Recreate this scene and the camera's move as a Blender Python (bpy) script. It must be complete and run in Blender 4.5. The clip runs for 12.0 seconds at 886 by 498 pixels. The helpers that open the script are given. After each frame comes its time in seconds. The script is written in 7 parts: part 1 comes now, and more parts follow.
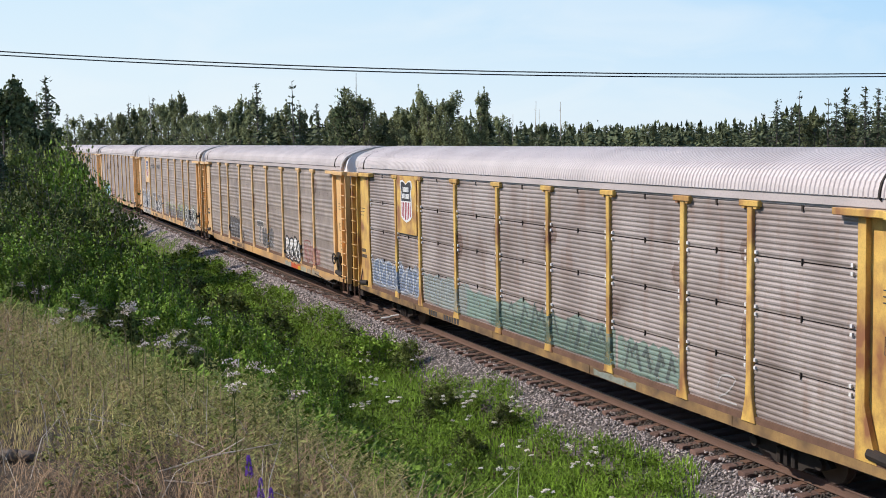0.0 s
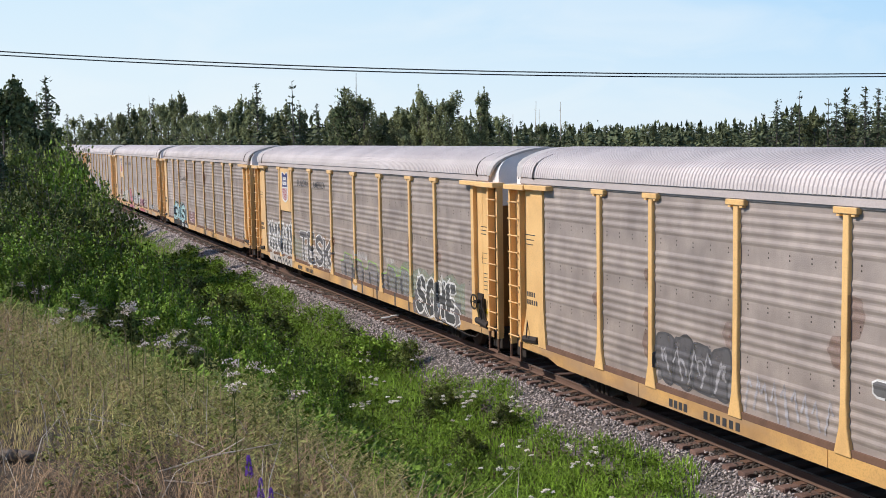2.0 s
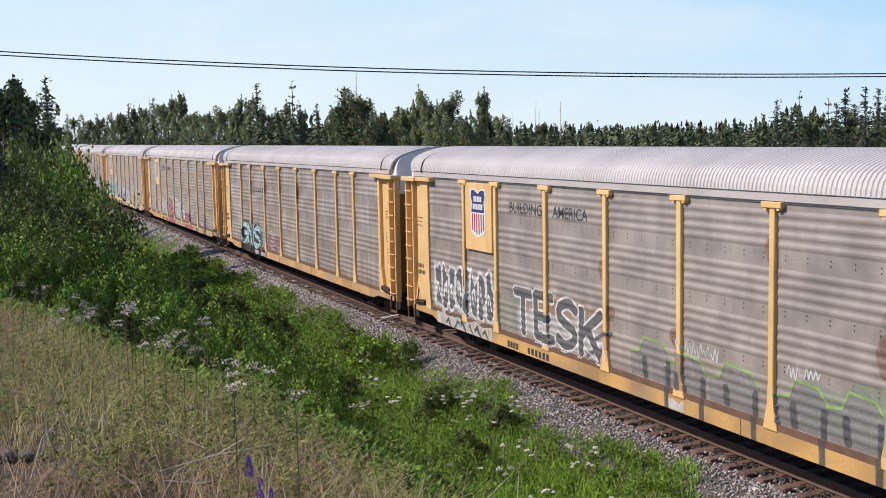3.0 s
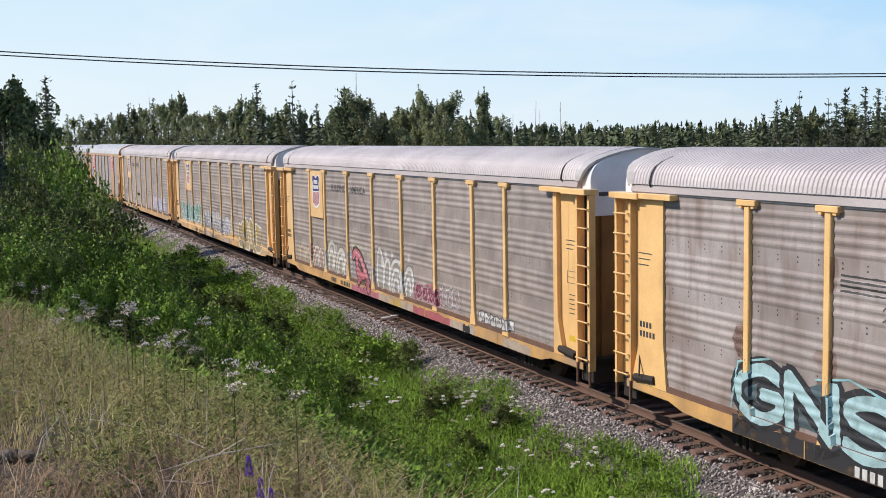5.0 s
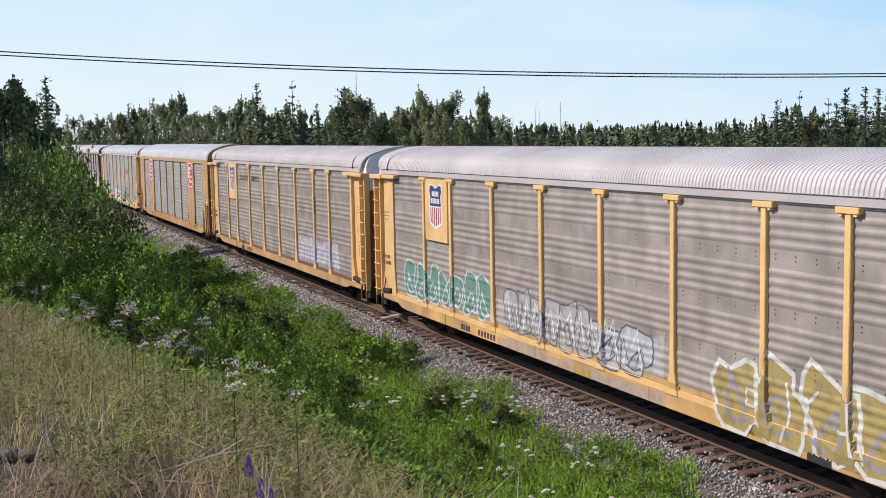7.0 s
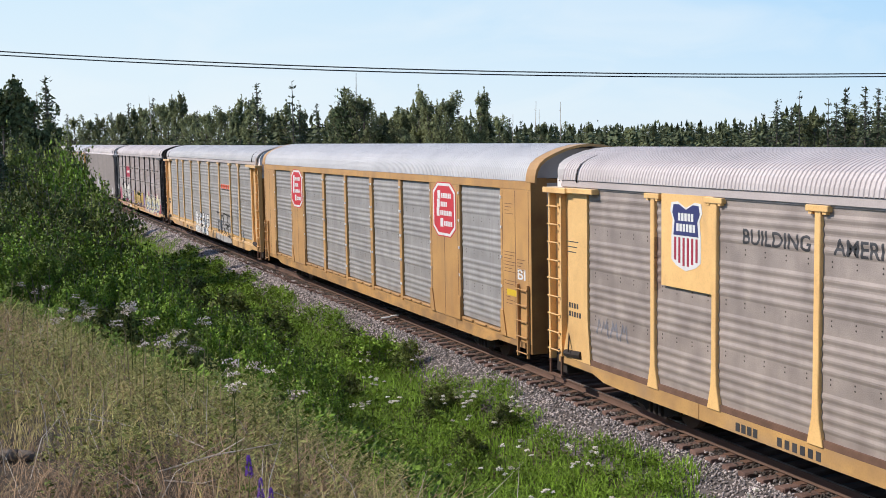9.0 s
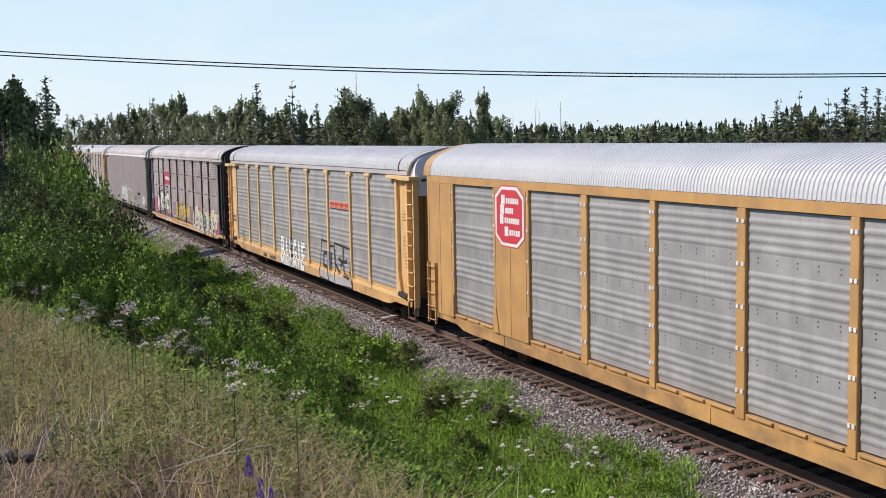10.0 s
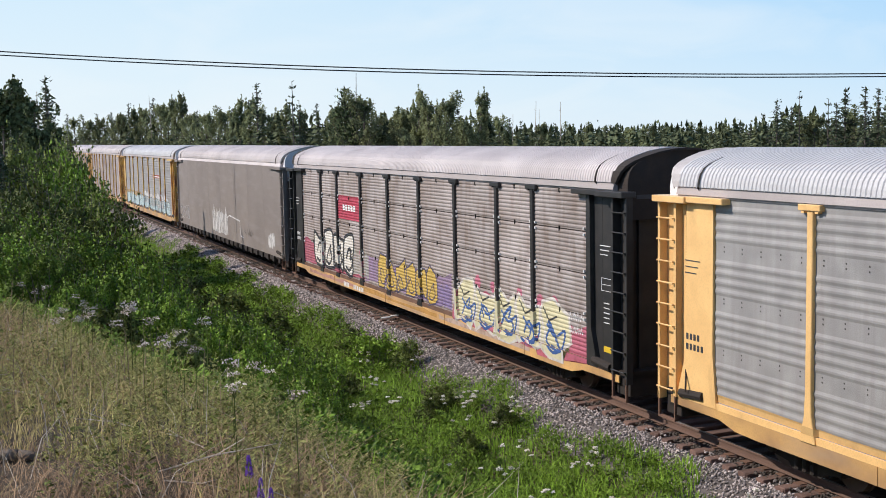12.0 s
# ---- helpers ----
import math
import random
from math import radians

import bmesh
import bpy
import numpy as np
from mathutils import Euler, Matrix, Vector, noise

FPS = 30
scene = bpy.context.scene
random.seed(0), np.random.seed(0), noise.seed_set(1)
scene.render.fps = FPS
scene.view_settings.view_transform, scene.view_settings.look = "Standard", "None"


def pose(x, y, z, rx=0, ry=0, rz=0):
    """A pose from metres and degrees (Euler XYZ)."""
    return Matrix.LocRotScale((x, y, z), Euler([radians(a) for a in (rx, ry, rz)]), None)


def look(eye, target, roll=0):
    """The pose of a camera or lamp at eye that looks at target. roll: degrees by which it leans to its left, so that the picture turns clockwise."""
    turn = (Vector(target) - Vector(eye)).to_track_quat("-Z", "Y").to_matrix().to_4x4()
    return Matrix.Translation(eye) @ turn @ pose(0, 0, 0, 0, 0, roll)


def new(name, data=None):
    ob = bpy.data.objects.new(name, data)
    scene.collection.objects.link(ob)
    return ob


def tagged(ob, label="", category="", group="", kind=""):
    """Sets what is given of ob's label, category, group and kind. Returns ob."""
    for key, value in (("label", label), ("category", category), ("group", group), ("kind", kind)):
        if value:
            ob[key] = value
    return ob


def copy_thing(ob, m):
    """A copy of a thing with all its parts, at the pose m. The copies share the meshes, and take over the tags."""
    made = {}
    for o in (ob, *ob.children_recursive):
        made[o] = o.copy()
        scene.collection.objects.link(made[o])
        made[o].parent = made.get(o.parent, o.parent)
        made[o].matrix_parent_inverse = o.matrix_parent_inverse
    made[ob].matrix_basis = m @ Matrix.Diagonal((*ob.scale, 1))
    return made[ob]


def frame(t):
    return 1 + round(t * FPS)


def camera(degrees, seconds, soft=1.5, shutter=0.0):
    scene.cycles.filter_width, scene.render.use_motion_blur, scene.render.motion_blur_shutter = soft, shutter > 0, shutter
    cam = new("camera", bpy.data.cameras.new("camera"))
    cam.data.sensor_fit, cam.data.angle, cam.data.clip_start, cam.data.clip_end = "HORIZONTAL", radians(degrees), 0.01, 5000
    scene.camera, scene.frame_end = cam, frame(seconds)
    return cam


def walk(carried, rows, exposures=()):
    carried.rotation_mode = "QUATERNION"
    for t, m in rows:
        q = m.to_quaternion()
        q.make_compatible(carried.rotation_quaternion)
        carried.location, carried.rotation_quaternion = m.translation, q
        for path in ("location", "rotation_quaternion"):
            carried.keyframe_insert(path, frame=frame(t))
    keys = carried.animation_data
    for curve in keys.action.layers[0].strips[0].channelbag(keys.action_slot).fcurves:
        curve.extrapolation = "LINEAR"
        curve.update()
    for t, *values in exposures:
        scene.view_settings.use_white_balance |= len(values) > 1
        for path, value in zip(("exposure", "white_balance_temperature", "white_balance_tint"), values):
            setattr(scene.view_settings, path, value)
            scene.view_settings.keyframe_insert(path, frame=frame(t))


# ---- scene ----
# World: x runs along the track, y away from the viewer, z up from the top of the rails.
EYE = Vector((0.0, 0.0, 6.125))
YAW, PITCH, ROLL = radians(67.58), radians(-5.625), -1.039
AIM = EYE + Vector((-math.sin(YAW) * math.cos(PITCH), math.cos(YAW) * math.cos(PITCH), math.sin(PITCH)))
cam = camera(42.14, 12.0, soft=0.9)
walk(cam, [(0.0, look(EYE, AIM, ROLL)), (12.0, look(EYE, AIM, ROLL))], exposures=[(0.0, 0.08), (12.0, 0.08)])

TRACK_Y = 14.41
SPEED = 20.583
PITCH_CAR = 28.5
GAP0 = -39.376

# ---- light ----
SUN_AZ, SUN_EL = radians(204.0), radians(40.0)
sun_dir = Vector((math.sin(SUN_AZ) * math.cos(SUN_EL), math.cos(SUN_AZ) * math.cos(SUN_EL), math.sin(SUN_EL)))
world = bpy.data.worlds.new("sky")
scene.world = world
world.use_nodes = True
wn, wl = world.node_tree.nodes, world.node_tree.links
sky = wn.new("ShaderNodeTexSky")
sky.sky_type, sky.sun_disc = "NISHITA", False
sky.sun_elevation, sky.sun_rotation = SUN_EL, SUN_AZ
sky.air_density, sky.dust_density, sky.ozone_density = 1.0, 0.1, 4.0
# haze and thin high cloud over the lowest part of the clear sky, whiter towards the tail of the train
veil_at = wn.new("ShaderNodeTexCoord")
veil_up = wn.new("ShaderNodeSeparateXYZ")
wl.new(veil_at.outputs["Generated"], veil_up.inputs[0])


def sky_range(source, a, b, c, d):
    n = wn.new("ShaderNodeMapRange")
    for key, value in (("From Min", a), ("From Max", b), ("To Min", c), ("To Max", d)):
        n.inputs[key].default_value = value
    wl.new(source, n.inputs["Value"])
    return n.outputs[0]


def sky_mix(factor, a, b):
    n = wn.new("ShaderNodeMix")
    n.data_type = "RGBA"
    wl.new(factor, n.inputs["Factor"])
    for sock, v in ((n.inputs["A"], a), (n.inputs["B"], b)):
        if isinstance(v, tuple):
            sock.default_value = (*v, 1.0)
        else:
            wl.new(v, sock)
    return n.outputs["Result"]


side = sky_range(veil_up.outputs["X"], -1.0, -0.70, 0.0, 1.0)
rise = sky_range(veil_up.outputs["Z"], 0.0, 0.125, 0.0, 1.0)
haze = sky_mix(rise, sky_mix(side, (5.1, 5.7, 6.2), (4.1, 5.2, 6.2)), sky_mix(side, (4.3, 5.4, 6.2), (2.5, 4.3, 6.2)))
veil_map = wn.new("ShaderNodeMapping")
veil_map.inputs["Scale"].default_value = (1.5, 3.0, 9.0)
wl.new(veil_at.outputs["Generated"], veil_map.inputs["Vector"])
veil = wn.new("ShaderNodeTexNoise")
veil.inputs["Scale"].default_value, veil.inputs["Detail"].default_value, veil.inputs["Distortion"].default_value = 2.2, 7.0, 0.8
wl.new(veil_map.outputs[0], veil.inputs["Vector"])
wisps = sky_mix(sky_range(veil.outputs["Fac"], 0.45, 0.75, 0.0, 0.55), haze, (5.3, 5.8, 6.2))
cloudy = sky_mix(sky_range(veil_up.outputs["Z"], 0.13, 0.34, 0.92, 0.0), sky.outputs[0], wisps)
wl.new(cloudy, wn["Background"].inputs["Color"])
wn["Background"].inputs["Strength"].default_value = 0.15
sun = new("sun", bpy.data.lights.new("sun", "SUN"))
sun.data.energy, sun.data.angle, sun.data.color = 4.35, radians(0.55), (1.0, 0.925, 0.835)
sun.matrix_world = look(sun_dir * 100, (0, 0, 0))


# ---- materials ----
def material(name, base, rough=0.7, metal=0.0, dark=None, scale=3.0, amount=0.5, fine=40.0, bump=0.1, stretch=(1, 1, 1),
             random_tint=0.0, island=0.0, spec=0.5, translucent=0.0, streak=None, cover=0.55, haze_sheen=0.0, each=0.0):
    """A procedural surface: base and dark colours mixed by broad noise, a fine grain on top, optional streaks of another colour."""
    m = bpy.data.materials.new(name)
    m.use_nodes = True
    nodes, links = m.node_tree.nodes, m.node_tree.links
    shader = nodes["Principled BSDF"]
    dark = dark or tuple(c * 0.6 for c in base)
    co = nodes.new("ShaderNodeTexCoord")
    place = nodes.new("ShaderNodeMapping")
    place.inputs["Scale"].default_value = stretch
    links.new(co.outputs["Object"], place.inputs["Vector"])
    info = nodes.new("ShaderNodeObjectInfo")
    shift = nodes.new("ShaderNodeMath")
    shift.operation = "MULTIPLY"
    shift.inputs[1].default_value = 37.0
    links.new(info.outputs["Random"], shift.inputs[0])
    links.new(shift.outputs[0], place.inputs["Location"])

    def noise_at(s, detail=5.0):
        n = nodes.new("ShaderNodeTexNoise")
        n.inputs["Scale"].default_value, n.inputs["Detail"].default_value = s, detail
        links.new(place.outputs[0], n.inputs["Vector"])
        return n.outputs["Fac"]

    def ramp(fac, lo, hi):
        r = nodes.new("ShaderNodeMapRange")
        r.inputs["From Min"].default_value, r.inputs["From Max"].default_value = lo, hi
        links.new(fac, r.inputs["Value"])
        return r.outputs[0]

    def mix(fac, a, b, mode="MIX"):
        x = nodes.new("ShaderNodeMix")
        x.data_type, x.blend_type = "RGBA", mode
        if isinstance(fac, float):
            x.inputs["Factor"].default_value = fac
        else:
            links.new(fac, x.inputs["Factor"])
        for sock, v in ((x.inputs["A"], a), (x.inputs["B"], b)):
            if isinstance(v, tuple):
                sock.default_value = (*v, 1.0)
            else:
                links.new(v, sock)
        return x.outputs["Result"]

    def times(v, k):
        x = nodes.new("ShaderNodeMath")
        x.operation = "MULTIPLY"
        links.new(v, x.inputs[0])
        x.inputs[1].default_value = k
        return x.outputs[0]

    broad = ramp(noise_at(scale), 0.35, 0.7)
    colour = mix(times(broad, amount), base, dark)
    grain = noise_at(fine, 3.0)
    colour = mix(times(ramp(grain, 0.45, 0.75), 0.35 * amount + 0.1), colour, tuple(c * 0.55 for c in base))
    if streak:
        tint, sscale, sstretch, strength = streak
        sp = nodes.new("ShaderNodeMapping")
        sp.inputs["Scale"].default_value = sstretch
        links.new(co.outputs["Object"], sp.inputs["Vector"])
        links.new(shift.outputs[0], sp.inputs["Location"])
        n = nodes.new("ShaderNodeTexNoise")
        n.inputs["Scale"].default_value, n.inputs["Detail"].default_value = sscale, 6.0
        links.new(sp.outputs[0], n.inputs["Vector"])
        colour = mix(times(ramp(n.outputs["Fac"], cover, cover + 0.24), strength), colour, tint)
    if random_tint or island:
        if island:
            geo = nodes.new("ShaderNodeNewGeometry")
            rnd = geo.outputs["Random Per Island"]
        else:
            rnd = info.outputs["Random"]
        k = max(random_tint, island)
        r = nodes.new("ShaderNodeMapRange")
        r.inputs["To Min"].default_value, r.inputs["To Max"].default_value = 1.0 - k, 1.0 + k
        links.new(rnd, r.inputs["Value"])
        hsv = nodes.new("ShaderNodeHueSaturation")
        links.new(r.outputs[0], hsv.inputs["Value"])
        links.new(colour, hsv.inputs["Color"])
        colour = hsv.outputs[0]
    if each:
        own = nodes.new("ShaderNodeMapRange")
        own.inputs["To Min"].default_value, own.inputs["To Max"].default_value = 1.0 - each, 1.0 + each
        links.new(info.outputs["Random"], own.inputs["Value"])
        tone = nodes.new("ShaderNodeHueSaturation")
        links.new(own.outputs[0], tone.inputs["Value"])
        links.new(colour, tone.inputs["Color"])
        colour = tone.outputs[0]
    links.new(colour, shader.inputs["Base Color"])
    shader.inputs["Roughness"].default_value = rough
    shader.inputs["Metallic"].default_value = metal
    shader.inputs["Specular IOR Level"].default_value = spec
    # Pale sheen at grazing angles, imitating haze over the far paint.
    if haze_sheen:
        shader.inputs["Sheen Weight"].default_value, shader.inputs["Sheen Roughness"].default_value = haze_sheen, 0.35
        shader.inputs["Sheen Tint"].default_value = (1.0, 0.93, 0.86, 1.0)
    if bump:
        b = nodes.new("ShaderNodeBump")
        b.inputs["Strength"].default_value, b.inputs["Distance"].default_value = bump, 0.02
        links.new(grain, b.inputs["Height"])
        links.new(b.outputs[0], shader.inputs["Normal"])
    if translucent:
        tr = nodes.new("ShaderNodeBsdfTranslucent")
        links.new(colour, tr.inputs["Color"])
        ms = nodes.new("ShaderNodeMixShader")
        ms.inputs[0].default_value = translucent
        links.new(shader.outputs[0], ms.inputs[1])
        links.new(tr.outputs[0], ms.inputs[2])
        links.new(ms.outputs[0], nodes["Material Output"].inputs["Surface"])
    return m


RUST = (0.16, 0.075, 0.04)
down = (6.0, 6.0, 0.35)
m_galv = material("galvanised_sheet", (0.44, 0.36, 0.318), 0.52, 0.14, (0.255, 0.21, 0.19), 1.6, 0.85, 60, 0.18,
                  random_tint=0.06, streak=((0.22, 0.175, 0.155), 1.3, (2.2, 2.2, 0.5), 0.30), cover=0.46)
m_galv_clean = material("bright_galvanised_sheet", (0.385, 0.360, 0.345), 0.6, 0.08, (0.25, 0.235, 0.225), 1.6, 0.8, 60, 0.15,
                        random_tint=0.06, streak=((0.28, 0.25, 0.24), 1.3, down, 0.55), cover=0.46)
m_galv_dirty = material("rust_stained_sheet", (0.45, 0.385, 0.36), 0.6, 0.2, (0.26, 0.20, 0.17), 0.9, 0.9, 30, 0.08,
                        random_tint=0.09, streak=((0.17, 0.10, 0.07), 1.5, (2.6, 2.6, 0.5), 0.5), cover=0.47)
m_brown = material("dusty_brown_sheet", (0.27, 0.225, 0.20), 0.7, 0.1, (0.20, 0.165, 0.15), 0.5, 0.6, 30, 0.06,
                   streak=((0.33, 0.29, 0.27), 1.0, (0.6, 0.6, 3.0), 0.4), cover=0.5)
m_roof = material("pale_roof_sheet", (0.66, 0.58, 0.555), 0.58, 0.1, (0.43, 0.365, 0.35), 0.6, 0.6, 25, 0.06, random_tint=0.04)
m_roof_blue = material("silver_roof_sheet", (0.63, 0.60, 0.59), 0.5, 0.05, (0.48, 0.46, 0.46), 0.6, 0.6, 25, 0.06, random_tint=0.04)
m_eave = material("dull_eave_sheet", (0.45, 0.385, 0.365), 0.65, 0.05, (0.31, 0.265, 0.25), 0.8, 0.7, 30, 0.08)
m_hood = material("white_roof_hood", (0.54, 0.49, 0.47), 0.6, 0.0, (0.36, 0.32, 0.30), 2.0, 0.8, 30, 0.05)
m_yellow = material("faded_yellow_paint", (0.90, 0.55, 0.215), 0.55, 0.0, (0.72, 0.41, 0.155), 1.6, 0.6, 35, 0.06,
                    random_tint=0.06, streak=((0.38, 0.20, 0.085), 1.2, (1.6, 1.6, 0.7), 0.45), cover=0.54, haze_sheen=0.7)
m_yellow_rust = material("rusted_yellow_paint", (0.78, 0.50, 0.12), 0.65, 0.0, (0.50, 0.26, 0.07), 1.6, 0.8, 35, 0.1,
                         random_tint=0.08, streak=((0.27, 0.105, 0.05), 1.8, (1.4, 1.4, 0.8), 0.95), cover=0.43, haze_sheen=0.3)
m_sill = material("grimy_yellow_sill", (0.74, 0.42, 0.14), 0.65, 0.0, (0.34, 0.19, 0.09), 0.9, 1.0, 30, 0.1,
                  random_tint=0.1, streak=((0.40, 0.27, 0.17), 0.9, (0.6, 1.0, 1.6), 0.85), cover=0.47, haze_sheen=0.3)
m_sill_old = material("rusted_dark_sill", (0.40, 0.24, 0.09), 0.7, 0.0, (0.09, 0.055, 0.04), 1.6, 1.0, 30, 0.12,
                      streak=((0.06, 0.04, 0.035), 1.2, (1.0, 1.0, 1.2), 0.9), cover=0.46)
m_sill_amber = material("grimy_amber_sill", (0.60, 0.33, 0.115), 0.65, 0.0, (0.30, 0.17, 0.075), 1.0, 1.0, 30, 0.1,
                        streak=((0.22, 0.13, 0.07), 1.3, (1.0, 1.0, 1.6), 0.8), cover=0.46)
m_petal_bright = material("clean_white_petals", (0.86, 0.82, 0.75), 0.8, 0.0, (0.7, 0.65, 0.58), 5.0, 0.3, 30, 0.0, island=0.1, translucent=0.15, spec=0.05)
# Rusty brown of the car ends, darkened further to hold their shade.
m_endbrown = material("rusty_brown_end_with_shade", (0.36, 0.19, 0.06), 0.7, 0.0, (0.19, 0.095, 0.036), 1.2, 0.8, 30, 0.1)
m_yellow_deep = material("deep_yellow_paint", (0.60, 0.325, 0.108), 0.55, 0.0, (0.46, 0.235, 0.08), 0.9, 0.9, 35, 0.06,
                         random_tint=0.06, streak=((0.34, 0.19, 0.085), 1.3, (1.6, 1.6, 0.5), 0.6), cover=0.47, haze_sheen=0.35)
m_black = material("black_paint", (0.025, 0.024, 0.024), 0.5, 0.0, (0.06, 0.05, 0.045), 2.0, 0.7, 35, 0.06)
# Grimy black steel; also colours the strips that imitate shade at the car ends.
m_under = material("grimy_black_steel_and_shade", (0.024, 0.018, 0.015), 0.85, 0.0, (0.045, 0.028, 0.02), 3.0, 0.7, 30, 0.15)
m_rust = material("rusted_steel", (0.19, 0.10, 0.065), 0.85, 0.0, (0.10, 0.055, 0.035), 3.0, 0.7, 30, 0.15)
m_endgrey = material("grey_end_door", (0.80, 0.78, 0.79), 0.6, 0.0, (0.62, 0.59, 0.59), 1.5, 0.6, 30, 0.05)
m_door_grey = material("dull_grey_door", (0.42, 0.40, 0.39), 0.65, 0.0, (0.28, 0.26, 0.25), 1.5, 0.7, 30, 0.05)
m_wheel = material("worn_wheel_steel", (0.15, 0.10, 0.08), 0.6, 0.4, (0.08, 0.05, 0.04), 4.0, 0.6, 30, 0.1)
m_white = material("white_paint", (0.78, 0.76, 0.74), 0.6, 0.0, (0.62, 0.58, 0.55), 3.0, 0.5, 40, 0.03)
m_ink = material("dark_lettering", (0.04, 0.04, 0.045), 0.6, 0.0, (0.09, 0.08, 0.08), 3.0, 0.6, 40, 0.03)
m_blue = material("navy_paint", (0.03, 0.035, 0.14), 0.6, 0.0, (0.06, 0.06, 0.17), 3.0, 0.5, 40, 0.03)
m_red = material("red_paint", (0.62, 0.045, 0.06), 0.55, 0.0, (0.5, 0.05, 0.06), 3.0, 0.5, 40, 0.03)
m_shieldred = material("dark_red_stripe", (0.38, 0.03, 0.06), 0.6, 0.0, (0.3, 0.04, 0.06), 3.0, 0.5, 40, 0.03)
m_decal_yellow = material("yellow_decal", (0.75, 0.5, 0.03), 0.6, 0.0, (0.6, 0.38, 0.03), 3.0, 0.5, 40, 0.03)

m_ground = material("soil_and_thatch", (0.125, 0.088, 0.056), 0.95, 0.0, (0.05, 0.035, 0.022), 0.9, 0.9, 14.0, 0.8)
m_ballast_bed = material("ballast_bed", (0.13, 0.11, 0.10), 0.95, 0.0, (0.07, 0.055, 0.05), 2.5, 0.7, 22, 1.0)
m_stone = material("crushed_stone", (0.41, 0.345, 0.32), 0.9, 0.0, (0.17, 0.145, 0.135), 2.0, 0.6, 30, 0.2, island=0.75)
m_tie = material("weathered_tie_wood", (0.185, 0.105, 0.08), 0.9, 0.0, (0.10, 0.06, 0.05), 3.0, 0.7, 25, 0.4, stretch=(4, 0.6, 4), random_tint=0.25)
m_galv_pale = material("pale_rust_streaked_sheet", (0.41, 0.345, 0.32), 0.55, 0.2, (0.205, 0.155, 0.135), 0.7, 1.0, 30, 0.08,
                       streak=((0.24, 0.14, 0.10), 1.6, (2.4, 2.4, 0.4), 0.55), cover=0.52)
# Stone darkened by oil and by the train's shadow put into its colour.
m_oily_shade = material("oily_stone_with_train_shade", (0.11, 0.085, 0.07), 0.9, 0.0, (0.05, 0.04, 0.033), 2.0, 0.7, 30, 0.2, island=0.5)
m_rail = material("rusty_rail", (0.155, 0.09, 0.066), 0.8, 0.0, (0.12, 0.07, 0.05), 3.0, 0.6, 30, 0.1)
m_railtop = material("worn_rail_head", (0.36, 0.29, 0.25), 0.45, 0.5, (0.26, 0.18, 0.14), 3.0, 0.5, 30, 0.03)
m_cable = material("black_cable", (0.02, 0.02, 0.022), 0.6, 0.0, None, 3.0, 0.3, 40, 0.0)

m_dry = material("dry_grass", (0.40, 0.27, 0.165), 0.8, 0.0, (0.17, 0.10, 0.065), 0.5, 0.7, 20, 0.0, island=0.45, translucent=0.15, spec=0.12)
m_olive = material("yellowing_grass", (0.42, 0.34, 0.15), 0.8, 0.0, (0.24, 0.19, 0.08), 0.5, 0.7, 20, 0.0, island=0.45, translucent=0.12, spec=0.12)
m_grass = material("green_grass", (0.21, 0.345, 0.038), 0.7, 0.0, (0.11, 0.19, 0.025), 0.4, 0.8, 20, 0.0, island=0.45, translucent=0.18, spec=0.12)
m_treeleaf = material("tree_leaf", (0.28, 0.30, 0.15), 0.7, 0.0, (0.17, 0.19, 0.10), 0.5, 0.7, 20, 0.0, island=0.45, translucent=0.4, spec=0.12, each=0.25)
m_leaf = material("shrub_leaf", (0.17, 0.205, 0.052), 0.6, 0.0, (0.062, 0.085, 0.025), 1.1, 1.0, 20, 0.0, island=0.5, translucent=0.15, spec=0.12, each=0.42)
# Darker copy of the tree leaf, with the near stand's shade in its colour.
m_darkleaf = material("leaf_with_shade_colour", (0.135, 0.165, 0.072), 0.7, 0.0, (0.07, 0.09, 0.045), 0.5, 0.7, 20, 0.0, island=0.4, translucent=0.1, spec=0.12, each=0.25)
m_weed = material("weed_leaf", (0.31, 0.30, 0.105), 0.7, 0.0, (0.18, 0.17, 0.06), 0.5, 0.7, 20, 0.0, island=0.45, translucent=0.12, spec=0.12)
m_herb = material("olive_herb_leaf", (0.17, 0.19, 0.05), 0.7, 0.0, (0.09, 0.105, 0.03), 0.8, 0.9, 20, 0.0, island=0.5, translucent=0.2, spec=0.12)
m_leaf_light = material("young_leaf", (0.20, 0.315, 0.042), 0.6, 0.0, (0.09, 0.14, 0.022), 1.0, 1.0, 20, 0.0, island=0.5, translucent=0.12, spec=0.12, each=0.35)
m_needle = material("spruce_needles", (0.095, 0.12, 0.07), 0.7, 0.0, (0.05, 0.068, 0.042), 0.5, 0.7, 20, 0.0, island=0.35, translucent=0.15, spec=0.12, each=0.2)
m_fir = material("dense_fir_needles", (0.075, 0.105, 0.045), 0.7, 0.0, (0.04, 0.058, 0.028), 0.5, 0.7, 20, 0.0, island=0.4, translucent=0.12, spec=0.12)
m_farwood = material("distant_foliage", (0.15, 0.17, 0.09), 0.8, 0.0, (0.085, 0.105, 0.06), 0.05, 0.8, 1.0, 0.0, island=0.5, translucent=0.2, spec=0.12)
m_bark = material("grey_bark", (0.16, 0.13, 0.11), 0.9, 0.0, (0.09, 0.07, 0.06), 3.0, 0.7, 20, 0.3)
m_deadwood = material("bleached_dead_wood", (0.52, 0.45, 0.38), 0.9, 0.0, (0.22, 0.18, 0.15), 4.0, 0.7, 25, 0.2)
